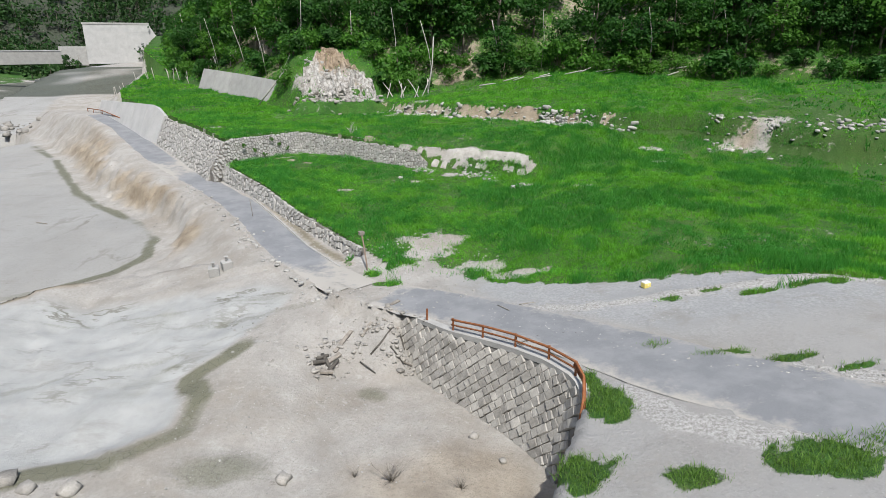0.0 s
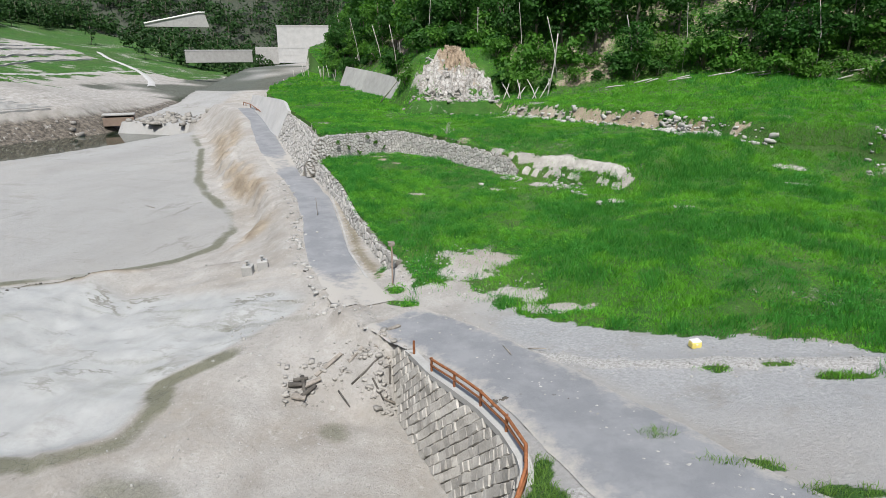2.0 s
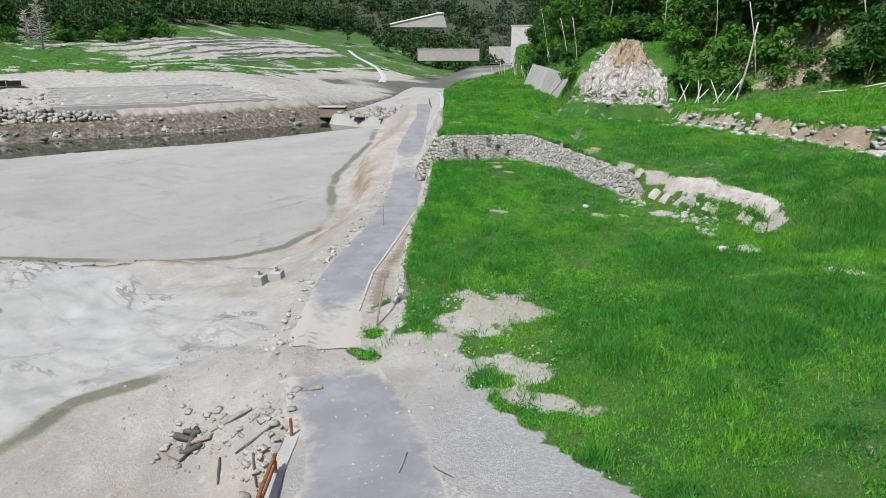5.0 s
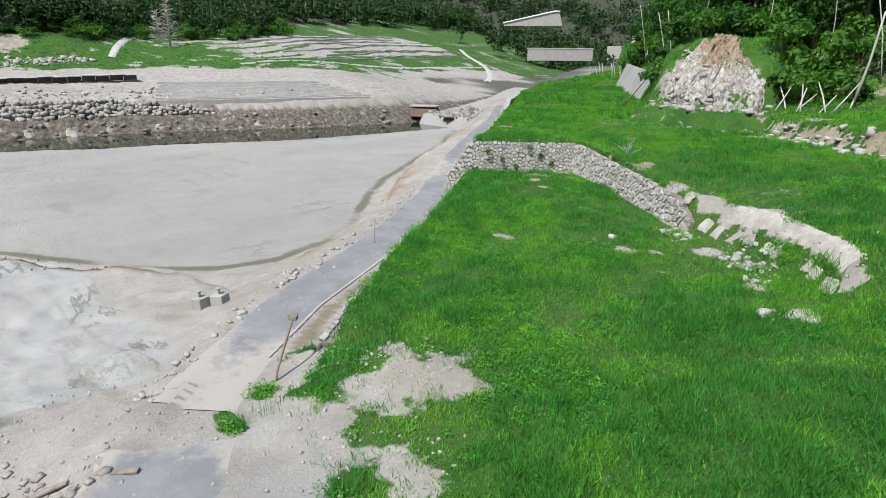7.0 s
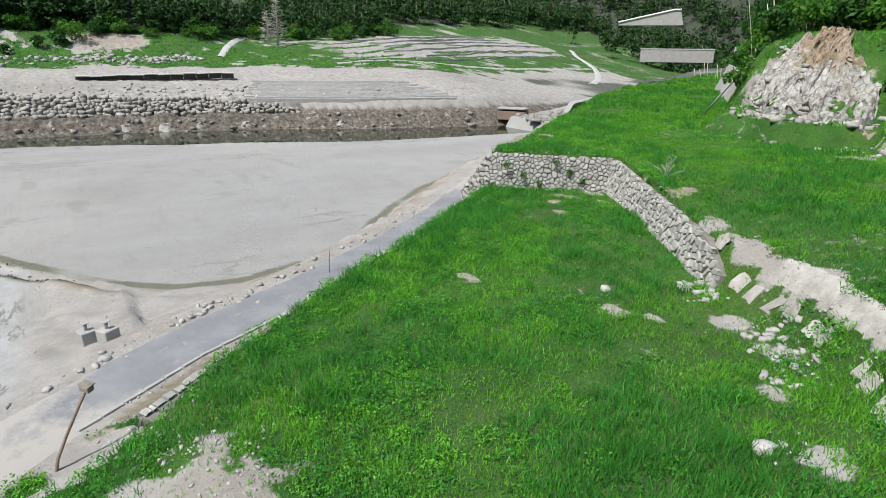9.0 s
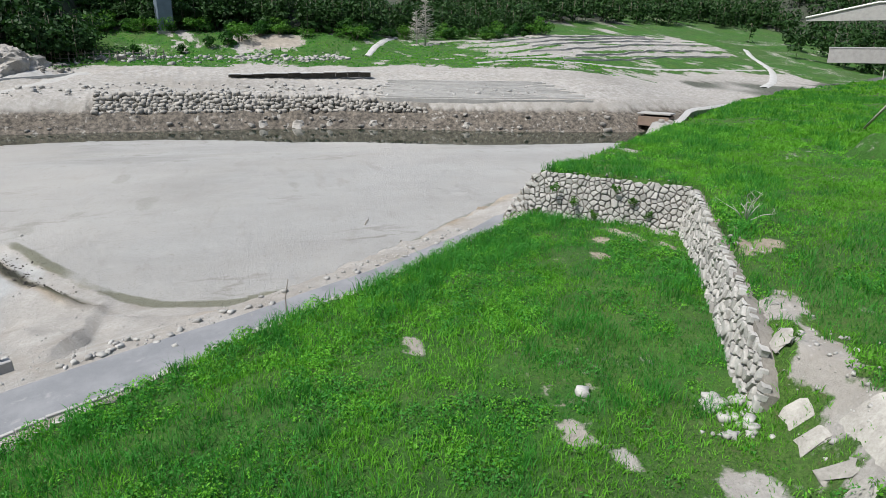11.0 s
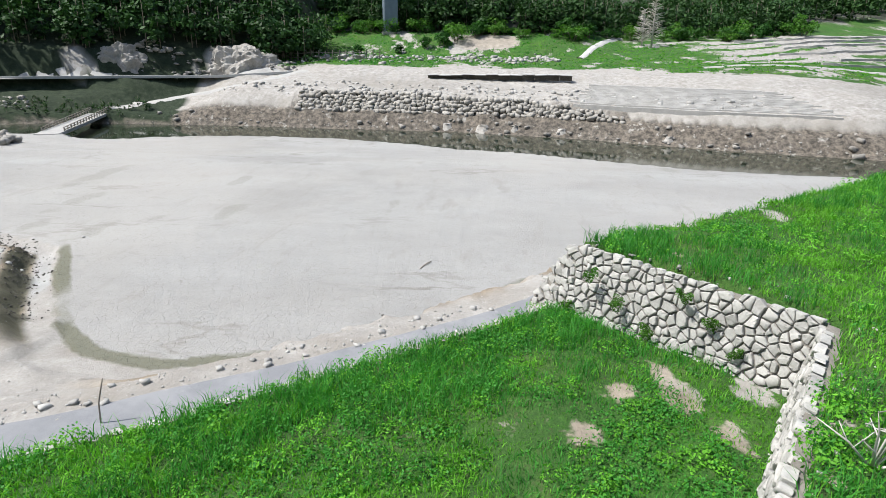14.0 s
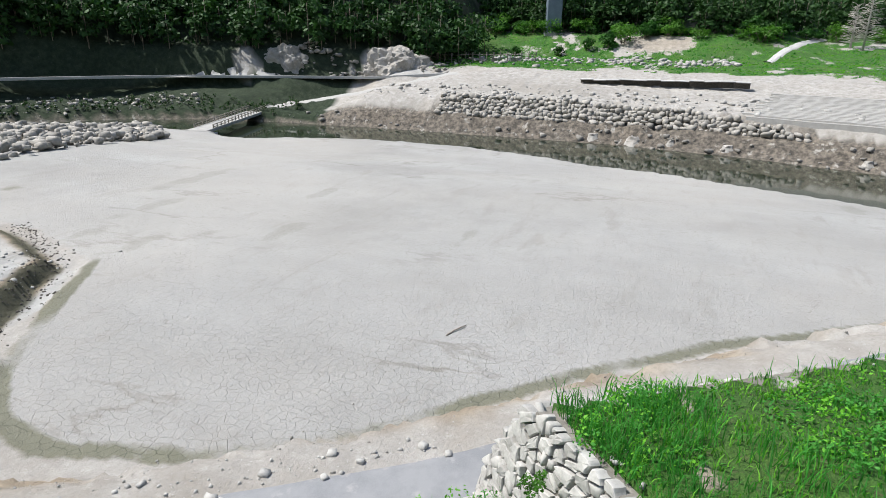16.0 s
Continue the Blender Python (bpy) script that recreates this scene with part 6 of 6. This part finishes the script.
def rock_outcrop():
    """The white rock slide in the hillside: broken ledges below, a brown earth scar that narrows upwards."""
    rows, cols = 90, 96
    u, v = np.meshgrid(np.linspace(-1, 1, cols), np.linspace(0, 1, rows))
    half = 6.3 - 4.7 * step(v, 0.2, 0.85)
    x = -16.6 - 3.4 * v + u * half + 0.7 * bumps(u * 9, v * 9, 2.0, 3)
    y = 99.4 - 1.4 * u * (1 - v) + 10.5 * v + 0.8 * bumps(u * 10 + 5, v * 10, 3.0, 4)
    crag = np.abs(bumps(u * 11, v * 13 + 9, 1.3, 5, 0.72))
    ledges = 0.35 * np.sin(v * 21 + 3.5 * bumps(u * 4, v * 4, 1.5, 2)) * step(v, 0.9, 0.6)
    y = y + 0.7 * bumps(u * 14 + 2, v * 16, 1.2, 4, 0.65)
    z = land(x, y)[0] + 0.1 + 1.1 * crag * (1 - 0.5 * v) + ledges
    edge = (np.abs(u) > 0.94) | (v < 0.03) | (v > 0.97)
    z = z - 1.3 * edge
    ob = sheet("rock_outcrop", x, y, z, SLIDE, {"earth": np.clip(step(v + 0.14 * bumps(u * 6, v * 6, 1.5, 3), 0.46, 0.66), 0, 1)})
    ob.data.shade_flat()
    tagged(ob, "bare white rock slide below a brown earth scar in the hillside", "rock")


rock_outcrop()
for bx, by, bs in ((-26.5, 111, 1.1), (-25, 114, 1.7), (-9.5, 107.0, 1.3), (-12.5, 110.5, 1.5), (-15, 113.0, 1.7), (-21, 114, 1.8), (-7.6, 103.6, 1.2), (-26.6, 105.6, 1.0), (-25.4, 108.4, 1.3), (-23.6, 111.2, 1.2), (-10.4, 104.4, 1.0), (-12.2, 107.6, 1.1), (-18.4, 112.4, 0.9)):
    plant("shrub", "dense green shrub beside the white rock slide", "shrub", "shrubs along the wood", SHRUBS, int(by) % 4, bx, by, bs, by * 9, 0.2)


def lane_rail():
    """The old rusty rail at the far bend of the lane."""
    rail = thing("bend_rail", "low rusty guard rail at the far bend of the lane", "guard rail")
    pts = [(-56, 111.8), (-61, 117.6), (-65.6, 122.8), (-71, 129.4), (-75, 134.5)]
    top = [Vector((x - 2.2, y + 1.4, height(x - 2.2, y + 1.4) + 0.75)) for x, y in pts]
    for p in top:
        part("post", tubes("post", [([p - Vector((0, 0, 0.9)), p], [0.07, 0.07])], RUST, 8), RUST, rail)
    part("bar", tubes("bar", [(top, [0.09] * len(top))], RUST, 8), RUST, rail)


lane_rail()

rng_t = random.Random(44)
for i in range(15):
    x = -75 + 8.2 * i + rng_t.uniform(-1.5, 1.5)
    y = float(np.interp(x, [-88, -64, -46, -24, -3, 20, 42, 80], [205, 165, 134, 112, 104, 105, 90, 76])) + rng_t.uniform(1.0, 5.0)
    h = height(x, y)
    timber("snag", "thin pale dead trunk among the leaves", (x, y, h - 0.3), (x + rng_t.uniform(-2.0, 2.0), y + rng_t.uniform(-1.5, 0.5), h + rng_t.uniform(5, 11)), rng_t.uniform(0.04, 0.08), PALE_WOOD, "dead trunks in the wood")
for i in range(7):
    f = 0.3 + 0.09 * i
    x, y = -28.5 + 9.5 * f + 0.45, 71.7 + 8.9 * f - 0.45
    ob = thing("wall_weed", "green weed growing out of the wall", "weed", "weeds in the wall", at=(x, y, 2.9 + 0.35 * (i * 5 % 7)), turn=(35, -35, 50 * i))
    ob.scale = (0.16, 0.16, 0.16)
    part("foliage", SHRUBS[1][1], LEAVES, ob)

# ---- across the river ----
def shore_x(y):
    return float(np.interp(y, [p[1] for p in SHORE], [p[0] for p in SHORE]))


def cobble_wall():
    """The dry wall of great river boulders on the far bank."""
    rng = random.Random(14)
    wall = tagged(new("wall_cobble"), "tumbledown wall of rounded river boulders on the far bank", "stone wall", kind="structure")
    count = 0
    for row in range(6):
        y = 17 + rng.uniform(0, 1)
        while y < 99 and count < 340:
            w = rng.uniform(0.8, 2.0)
            topmost = 5.2 - 0.03 * max(0, y - 40) - 0.10 * max(0, y - 78)
            if row * 0.95 < topmost:
                d = 6.6 + row * 0.75
                x = shore_x(y) - d
                m = pose(x + rng.uniform(-0.2, 0.2), y, -2.85 + row * 0.82 + rng.uniform(-0.3, 0.3), rng.uniform(-20, 20), rng.uniform(-20, 20), rng.uniform(0, 360))
                ob = new("boulder", ROUND[rng.randrange(8)])
                ob.parent = wall
                ob.matrix_basis = m @ Matrix.Diagonal((w, w * rng.uniform(0.6, 1.0), rng.uniform(0.75, 1.3), 1))
                count += 1
            y += w * rng.uniform(0.78, 1.05)


cobble_wall()
rng_f = np.random.default_rng(71)
n_ = 420
yy = rng_f.uniform(-10, 130, n_)
scattered("far_bank_rubble", "blocks and stones strewn over the far bank", "rubble", on_ground(np.stack([np.interp(yy, [p[1] for p in SHORE], [p[0] for p in SHORE]) - rng_f.choice([13, 17, 20, 24], n_) - rng_f.normal(0, 2.0, n_), yy], 1), 0.3 + 1.1 * rng_f.random(n_) ** 3), STONE, 12, 0.6, 0.2)
scattered("river_edge_stones", "dark stones and dead scrub at the water's edge", "rubble", near_line(SHORE[5:11], 120, 1.5, 0.3, 1.5, 72, 2.2), BOULDER, 13, 0.7, 0.2)
n_ = 1000
def heap_spots(count):
    """Places over the long heap: s along it, w across it."""
    s, w = rng_f.uniform(0, 1, count)[:, None], rng_f.uniform(0, 1, count)[:, None]
    near = np.array((-70, -9)) * (1 - s) + np.array((-107, -17)) * s
    back = np.array((-104, -59)) * (1 - s) + np.array((-117, -30)) * s
    return near * (1 - w) + back * w + rng_f.normal(0, 0.9, (count, 2))


scattered("boulder_heap", "heap of pale quarried boulders beside the bridge", "boulders", [(x, y, z + rng_f.uniform(-0.1, 1.1), s) for x, y, z, s in on_ground(heap_spots(n_), 0.5 + 1.4 * rng_f.random(n_) ** 2)], BOULDER, 14, 0.8, 0.4)


def silt_fan(y, size):
    """A pale cone of silt below a drain in the far bank."""
    x = shore_x(y) - 3.2
    bm = bmesh.new()
    bmesh.ops.create_cone(bm, cap_ends=True, segments=18, radius1=size, radius2=size * 0.45, depth=2.0)
    bmesh.ops.subdivide_edges(bm, edges=[e for e in bm.edges if abs(e.verts[0].co.z - e.verts[1].co.z) > 1], cuts=3)
    for v in bm.verts:
        v.co += Vector((noise.noise(v.co * 1.1), noise.noise(v.co * 1.3 + Vector((7, 0, 0))), 0)) * 0.45
        v.co.z += 0.3 * noise.noise(v.co * 0.9 + Vector((y, 3, 0)))
    mesh = bpy.data.meshes.new("silt_fan")
    bm.to_mesh(mesh)
    bm.free()
    mesh.materials.append(ROCK)
    ob = tagged(new("silt_fan", mesh), "pale cone of silt at the foot of the far bank", "silt fan", "silt fans")
    ob.location = (x + 0.4, y, -6.0)


for y, s in ((57, 1.9), (66, 2.3), (74, 1.3), (85, 1.7), (108, 1.4)):
    silt_fan(y, s)


def stepped_revetment():
    """Broad concrete steps on the far bank."""
    steps = tagged(new("stepped_revetment"), "broad pale concrete steps down the far bank", "revetment", kind="structure")
    for i in range(22):
        d = 9.3 + 1.05 * i
        y0, y1 = 88 + 0.35 * i + 1.5 * math.sin(i * 2.3), 142 - 0.3 * i + 2.0 * math.sin(i * 1.7)
        verts, faces = [], []
        m = 14
        for k in range(m + 1):
            y = y0 + (y1 - y0) * k / m
            x = shore_x(y) - d
            z = profile(d, FAR_BANK) + 0.16
            for dx, dz in ((0, -1.4), (0, 0.0), (-1.3, 0.02), (-1.3, -1.4)):
                verts.append((x + dx, y, z + dz + 0.04 * math.sin(k * 1.7 + i)))
        for k in range(m):
            for c in range(4):
                a, b = k * 4 + c, k * 4 + (c + 1) % 4
                faces.append((a, b, b + 4, a + 4))
        faces += [(3, 2, 1, 0), tuple(m * 4 + c for c in range(4))]
        part("tread", mesh_of("tread", verts, faces, CONCRETE, False), CONCRETE, steps)


stepped_revetment()
culvert = thing("culvert_box", "brown concrete culvert box at the head of the pond", "culvert", at=(-131, 155, -5.2), turn=(0, 0, 38))
part("base", boxed((8.0, 4.5, 2.4), Matrix.Translation((0, 0, 1.0)), 0.1), BROWN, culvert)
part("cover", boxed((8.4, 4.9, 0.35), Matrix.Translation((0, 0, 2.9)), 0.05), CONCRETE, culvert, "grey concrete cover slab")
part("upstand", boxed((7.6, 0.5, 0.5), Matrix.Translation((0, 1.6, 2.45)), 0.05), BROWN, culvert)
scattered("pond_head_rocks", "broken rock about the culvert", "rubble", near_line([(-118, 168), (-122, 158), (-110, 146), (-98, 138)], 240, 4.0, 0.4, 2.0, 73), BOULDER, 15)


def river_bridge():
    """The low concrete bridge: deck, abutment, and a row of posts with rails on either side."""
    a, b = Vector((-119, -20.5, -5.0)), Vector((-162, -36.5, -4.3))
    way = (b - a).normalized()
    side = Vector((-way.y, way.x, 0)).normalized()
    length = (b - a).length
    bridge = thing("bridge", "low concrete river bridge with dark post railings", "bridge")
    turn = math.degrees(math.atan2(way.y, way.x))
    mid = a.lerp(b, 0.5)
    part("deck", boxed((length, 4.6, 0.7), pose(mid.x, mid.y, mid.z - 0.3, 0, 0, turn), 0.05), CONCRETE, bridge)
    for f in (0.09, 0.93):
        p = a.lerp(b, f)
        part("abutment", boxed((2.6, 5.4, 4.5), pose(p.x, p.y, p.z - 2.9, 0, 0, turn), 0.1), CONCRETE, bridge)
    for s in (-1, 1):
        low = [a.lerp(b, f) + side * 2.1 * s for f in (0.1, 0.95)]
        for up in (0.55, 1.05):
            part("rail", tubes("rail", [([p + Vector((0, 0, up)) for p in low], [0.09, 0.09])], WOOD, 6), WOOD, bridge)
        for i in range(17):
            p = low[0].lerp(low[1], i / 16)
            part("post", boxed((0.22, 0.22, 1.2), Matrix.Translation(p + Vector((0, 0, 0.55))), 0.02), WOOD, bridge)


river_bridge()
tagged(ribbon("road_ramp", RAMP, 3.0, 0.25, CONCRETE, 2.0, 5), "pale concrete ramp road climbing from the bridge", "road", kind="structure")
FAR_ROAD = [(-118, -100, 3.0), (-136, -90, 3.1), (-152, -80, 3.2), (-168, -70, 3.2), (-182, -46, 3.3), (-196, -18, 3.4), (-206, 6, 5.0)]
tagged(ribbon("road_cliff", FAR_ROAD, 1.9, 0.1, CONCRETE, 3.0, 5), "pale concrete road along the foot of the cliff", "road", kind="structure")
kerb = tagged(new("kerb"), "pale concrete kerb of the cliff road", "kerb", kind="structure")
for p, q in zip(FAR_ROAD, FAR_ROAD[1:]):
    p, q = Vector(p), Vector(q)
    c, w = p.lerp(q, 0.5), (q - p)
    n = Vector((w.y, -w.x, 0)).normalized() * -1.0
    part("kerb_stone", boxed((w.length, 0.5, 0.8), Matrix.Translation(c + n * -2.0 + Vector((0, 0, 0.1))) @ w.to_track_quat("X", "Z").to_matrix().to_4x4(), 0.04), PALE_CONCRETE, kerb)
tagged(ribbon("path", [(-240, 97, -50), (-288, 120, -50)], 1.5, 0.3, PALE_CONCRETE, 1.5, 7), "pale concrete path up the far meadow", "path", kind="structure")
tagged(ribbon("road_valley", [(-206, 128, -50), (-219, 186, -50), (-232, 250, -50), (-241, 291, -50)], 1.3, 0.25, CONCRETE, 3.0, 5), "pale road along the foot of the far terraces", "road", kind="structure")
tagged(ribbon("road_junction", [(-292, 318, -50), (-268, 304, -50), (-241, 292, -50), (-214, 268, -50), (-196, 246, -50)], 1.9, 0.3, PALE_CONCRETE, 3.0, 5), "broad pale road coming down into the valley head", "road", kind="structure")


def terrace_risers():
    """Low pale walls of the far terraces, one above the other."""
    walls = tagged(new("wall_far_terraces"), "low pale stone walls of abandoned terraces across the river", "stone wall", kind="structure")
    rng = random.Random(61)
    for i in range(6):
        reach_ = 89.5 + 4.2 * i
        y0, y1 = 168 + rng.uniform(-12, 25), 290 - 4 * i + rng.uniform(-12, 4)
        verts, faces, m = [], [], 30
        for k in range(m + 1):
            y = y0 + (y1 - y0) * k / m
            x = shore_x(y) - (90 + (reach_ - 90) / (1 - 0.6 * float(step(y, 85, 125)))) + 0.5 * math.sin(k * 1.3 + i)
            z = height(x, y)
            up = 0.7 + 0.35 * noise.noise(Vector((k * 0.7, i * 3.1, 0)))
            verts += [(x + 0.5, y, z - 0.8), (x + 0.3, y, z + up), (x - 0.9, y, z + up + 0.05), (x - 0.9, y, z - 0.8)]
        for k in range(m):
            for c in range(4):
                a, b = k * 4 + c, k * 4 + (c + 1) % 4
                faces.append((a, b, b + 4, a + 4))
        faces += [(3, 2, 1, 0), tuple(m * 4 + c for c in range(4))]
        part("riser", mesh_of("riser", verts, faces, STONE, False), STONE, walls)


terrace_risers()


def cliff_rock(x, y, wide, tall, seed, material=ROCK):
    """A bare rock face: a lump with gullies, half sunk in the slope."""
    bm = bmesh.new()
    bmesh.ops.create_icosphere(bm, subdivisions=5, radius=1.0)
    for v in bm.verts:
        p = v.co.copy()
        k = 1 + 0.30 * noise.fractal(p * 1.6 + Vector((seed, 0, 0)), 1.0, 2.0, 5) + 0.10 * noise.fractal(Vector((p.x * 9, p.y * 9, p.z * 2.5)) + Vector((seed, 4, 0)), 0.8, 2.0, 4)
        v.co = Vector((p.x * wide * 0.3 * k, p.y * wide * 0.5 * k, p.z * tall * k))
    mesh = bpy.data.meshes.new("cliff")
    bm.to_mesh(mesh)
    bm.free()
    mesh.materials.append(material)
    ob = tagged(new("cliff", mesh), "bare pale eroded rock face above the road", "cliff", "rock faces")
    ob.matrix_basis = pose(x, y, 3.5, 0, 0, 25)


cliff_rock(-205, -14, 22, 9.5, 2.0)
# These two stand in shade, so the darker stone colour carries it.
cliff_rock(-190, -48, 18, 9.0, 5.0, BOULDER)
cliff_rock(-180, -66, 12, 8.0, 9.0, BOULDER)
scattered("slope_stones", "pale stones scattered on the dark slope below the road", "rubble", near_line([(-118, -90), (-136, -80), (-150, -68), (-160, -56)], 320, 3.0, 0.3, 1.3, 75), BOULDER, 18)
scattered("cliff_talus", "pale stones fallen below the cliff", "rubble", near_line([(-196, -44), (-206, -12), (-212, 2)], 200, 3.0, 0.5, 2.0, 74), BOULDER, 16)
scattered("ruin_stones", "pale rubble of old terraces in the far meadow", "rubble", [(x, y, z, s) for x, y, z, s in on_ground(np.stack([rng_f.normal(-233, 7, 300), rng_f.uniform(0, 90, 300)], 1), 0.5 + 1.5 * rng_f.random(300) ** 2)], STONE, 17)


def old_fence():
    fence = thing("fence", "row of weathered posts of an old fence", "fence")
    for i in range(16):
        f = i / 15
        x, y = -220 - 11 * f, -8 + 34 * f
        h = height(x, y)
        part("post", boxed((0.35, 0.35, 3.4), pose(x, y, h + 1.4, 3 * math.sin(i * 2), 3 * math.cos(i * 3), 20), 0.03), WOOD, fence)
    for up in (0.9, 2.3):
        pts = [Vector((-220 - 11 * f, -8 + 34 * f, height(-220 - 11 * f, -8 + 34 * f) + up)) for f in np.linspace(0, 1, 9)]
        part("rail", tubes("rail", [(pts, [0.1] * 9)], WOOD, 6), WOOD, fence)
    for f in (0.0, 0.27, 0.62, 0.8):
        x, y = -218.5 - 11 * f, -8 + 34 * f
        part("panel", boxed((0.3, 1.9, 1.5), pose(x, y, height(x, y) + 0.7, 0, 0, 18), 0.03), WOOD, fence)


old_fence()


def bridge_pier(x, y, wide, tall):
    pier = thing("bridge_pier", "tall blue-grey concrete bridge pier before the woods", "bridge pier", "bridge piers", at=(x, y, height(x, y) - 2), turn=(0, 0, 20))
    part("shaft", boxed((wide * 0.8, wide, tall), Matrix.Translation((0, 0, tall / 2)), 0.25), STEEL_BLUE, pier)
    part("plinth", boxed((wide * 1.1, wide * 1.25, 2.2), Matrix.Translation((0, 0, 1.0)), 0.1), CONCRETE, pier)


bridge_pier(-272, 22.6, 5.8, 60)
bridge_pier(-272, -26, 3.6, 60)


def dead_tree(x, y, tall, seed):
    """A grey leafless tree with drooping twigs."""
    rng = random.Random(seed)
    tree = thing("dead_tree", "tall grey leafless tree in the far meadow", "tree", "dead trees", at=(x, y, height(x, y)))
    part("trunk", tubes("trunk", [([(0, 0, -0.5), (0.2, 0, tall * 0.5), (0, 0.2, tall)], [0.4, 0.25, 0.05])], PALE_WOOD, 7), PALE_WOOD, tree)
    bars = []
    for i in range(150):
        h = tall * rng.uniform(0.12, 0.97)
        a, ln = rng.uniform(0, 6.28), (tall - h) * 0.22 + rng.uniform(0.8, 2.2)
        e = Vector((math.cos(a) * ln, math.sin(a) * ln, h + ln * rng.uniform(-0.15, 0.55)))
        bars.append(([(0, 0, h), e.lerp(Vector((0, 0, h)), 0.5) + Vector((0, 0, 0.2)), e], [0.1, 0.06, 0.03]))
    part("branchwork", tubes("branchwork", bars, PALE_WOOD, 4), PALE_WOOD, tree)


dead_tree(-266, 128, 20, 3)
dead_tree(-270, 125, 14, 4)

# ---- the head of the valley ----
def wedge():
    """The wedge of a concrete dyke with its pale crest."""
    dyke = thing("dyke", "sloping grey concrete dyke with a white crest before the woods", "dyke", at=(-260, 349.5, 30.0), turn=(0, 0, 41))
    prof = [(-17.5, 0), (17.5, 0), (19, 0.2), (16.8, 8.4), (13.5, 8.4), (-17.5, 1.6)]
    verts = [(x, y, z - 1.5) for y in (-2, 2) for x, z in prof]
    n = len(prof)
    faces = [tuple(range(n))[::-1], tuple(range(n, 2 * n))] + [(k, (k + 1) % n, n + (k + 1) % n, n + k) for k in range(n)]
    part("face", mesh_of("face", verts, faces, CONCRETE, False), CONCRETE, dyke)
    a, b, c = Vector((-17.8, -2.2, 0.2)), Vector((13.5, -2.2, 7.0)), Vector((17.2, -2.2, 7.0))
    part("crest", tubes("crest", [([a, b, c], [0.5, 0.5, 0.5])], WHITE, 6), WHITE, dyke, "white painted crest")


wedge()


def check_dam():
    """The dam across the head of the valley."""
    dam = thing("dam", "pale grey concrete check dam closing the valley", "dam", at=(-224, 436, 6), turn=(0, 0, 27))
    verts, faces = [], []
    prof = [(-15, 0), (29, 0), (31, 12), (24, 25), (-15, 25)]
    for y, s in ((-4, 1.0), (3, 1.0)):
        verts += [(x * s, y - 2.0 * (1 - z / 25) * (1 if y < 0 else 0), z) for x, z in prof]
    n = len(prof)
    faces = [tuple(range(n))[::-1], tuple(range(n, 2 * n))] + [(k, (k + 1) % n, n + (k + 1) % n, n + k) for k in range(n)]
    part("face", mesh_of("face", verts, faces, PALE_CONCRETE, False), PALE_CONCRETE, dam)
    part("crest", boxed((40, 3.4, 1.2), Matrix.Translation((4.5, -2.6, 25.2)), 0.1), CONCRETE, dam)
    for k in range(1, 5):
        part("lift_joint", boxed((43, 0.12, 0.14), Matrix.Translation((6.5, -4.03 - 2.0 * (1 - k / 5.0), 5.0 * k)), 0.02), PALE_CONCRETE, dam)
    part("wing", boxed((16, 4, 12), Matrix.Translation((-23, -2, 5)), 0.2), CONCRETE, dam)


check_dam()
low = thing("river_wall", "long low grey concrete river wall", "concrete wall", at=(-200.5, 305, 9.2), turn=(0, 0, 45))
part("face", boxed((34, 1.6, 6), Matrix.Translation((0, 0, 2.5)), 0.1), CONCRETE, low)
part("coping", boxed((34.4, 2.0, 0.5), Matrix.Translation((0, 0, 5.7)), 0.05), PALE_CONCRETE, low)


# Bushes at the foot of the far woods and tufts on the far bank.
rng_b = random.Random(33)
for i in range(64):
    y = rng_b.uniform(-5, 200)
    x = shore_x(y) - (90 + (rng_b.uniform(112, 118) - 90) / (1 - 0.6 * float(step(y, 85, 125))))
    plant("shrub", "bright green bush at the foot of the far woods", "shrub", "bushes across the river", SHRUBS, rng_b.randrange(4), x, y, rng_b.uniform(1.2, 2.5), rng_b.uniform(0, 360), 0.3)


def broken_ledge():
    """The long ledge on the far bank: a thin slab over near-black blocks painted as the shaded hollow beneath."""
    ledge = thing("ledge", "long broken concrete ledge over dark blocks that stand for shade", "ledge")
    rng = random.Random(6)
    for i in range(12):
        f = i / 11
        y = 50 + 38 * f
        x = shore_x(y) - 33.0
        z = 4.5 + 0.9 * f
        part("slab", boxed((2.8, 3.3, 0.2), pose(x - 0.6, y, z + 0.95 + rng.uniform(-0.12, 0.12), rng.uniform(-3, 3), 2, rng.uniform(-6, 6)), 0.03), PALE_CONCRETE, ledge)
        # Solid dark block: the shade under the slab, given as colour.
        part("recess", boxed((0.5, 3.46, 1.5), pose(x - 1.3, y, z + 0.05, 0, 0, rng.uniform(-3, 3)), 0.02), CHAR_AND_SHADE, ledge)


broken_ledge()

for bx, by, bs in ((-258, 46, 2.2), (-262, 51, 2.5), (-266, 58, 2.2), (-256, 40, 1.6), (-251, 30, 1.5), (-249, 14, 1.6)):
    plant("shrub", "broad bright bush at the foot of the far woods", "shrub", "bushes across the river", SHRUBS, int(by) % 4, bx, by, bs, by * 7, 0.3)
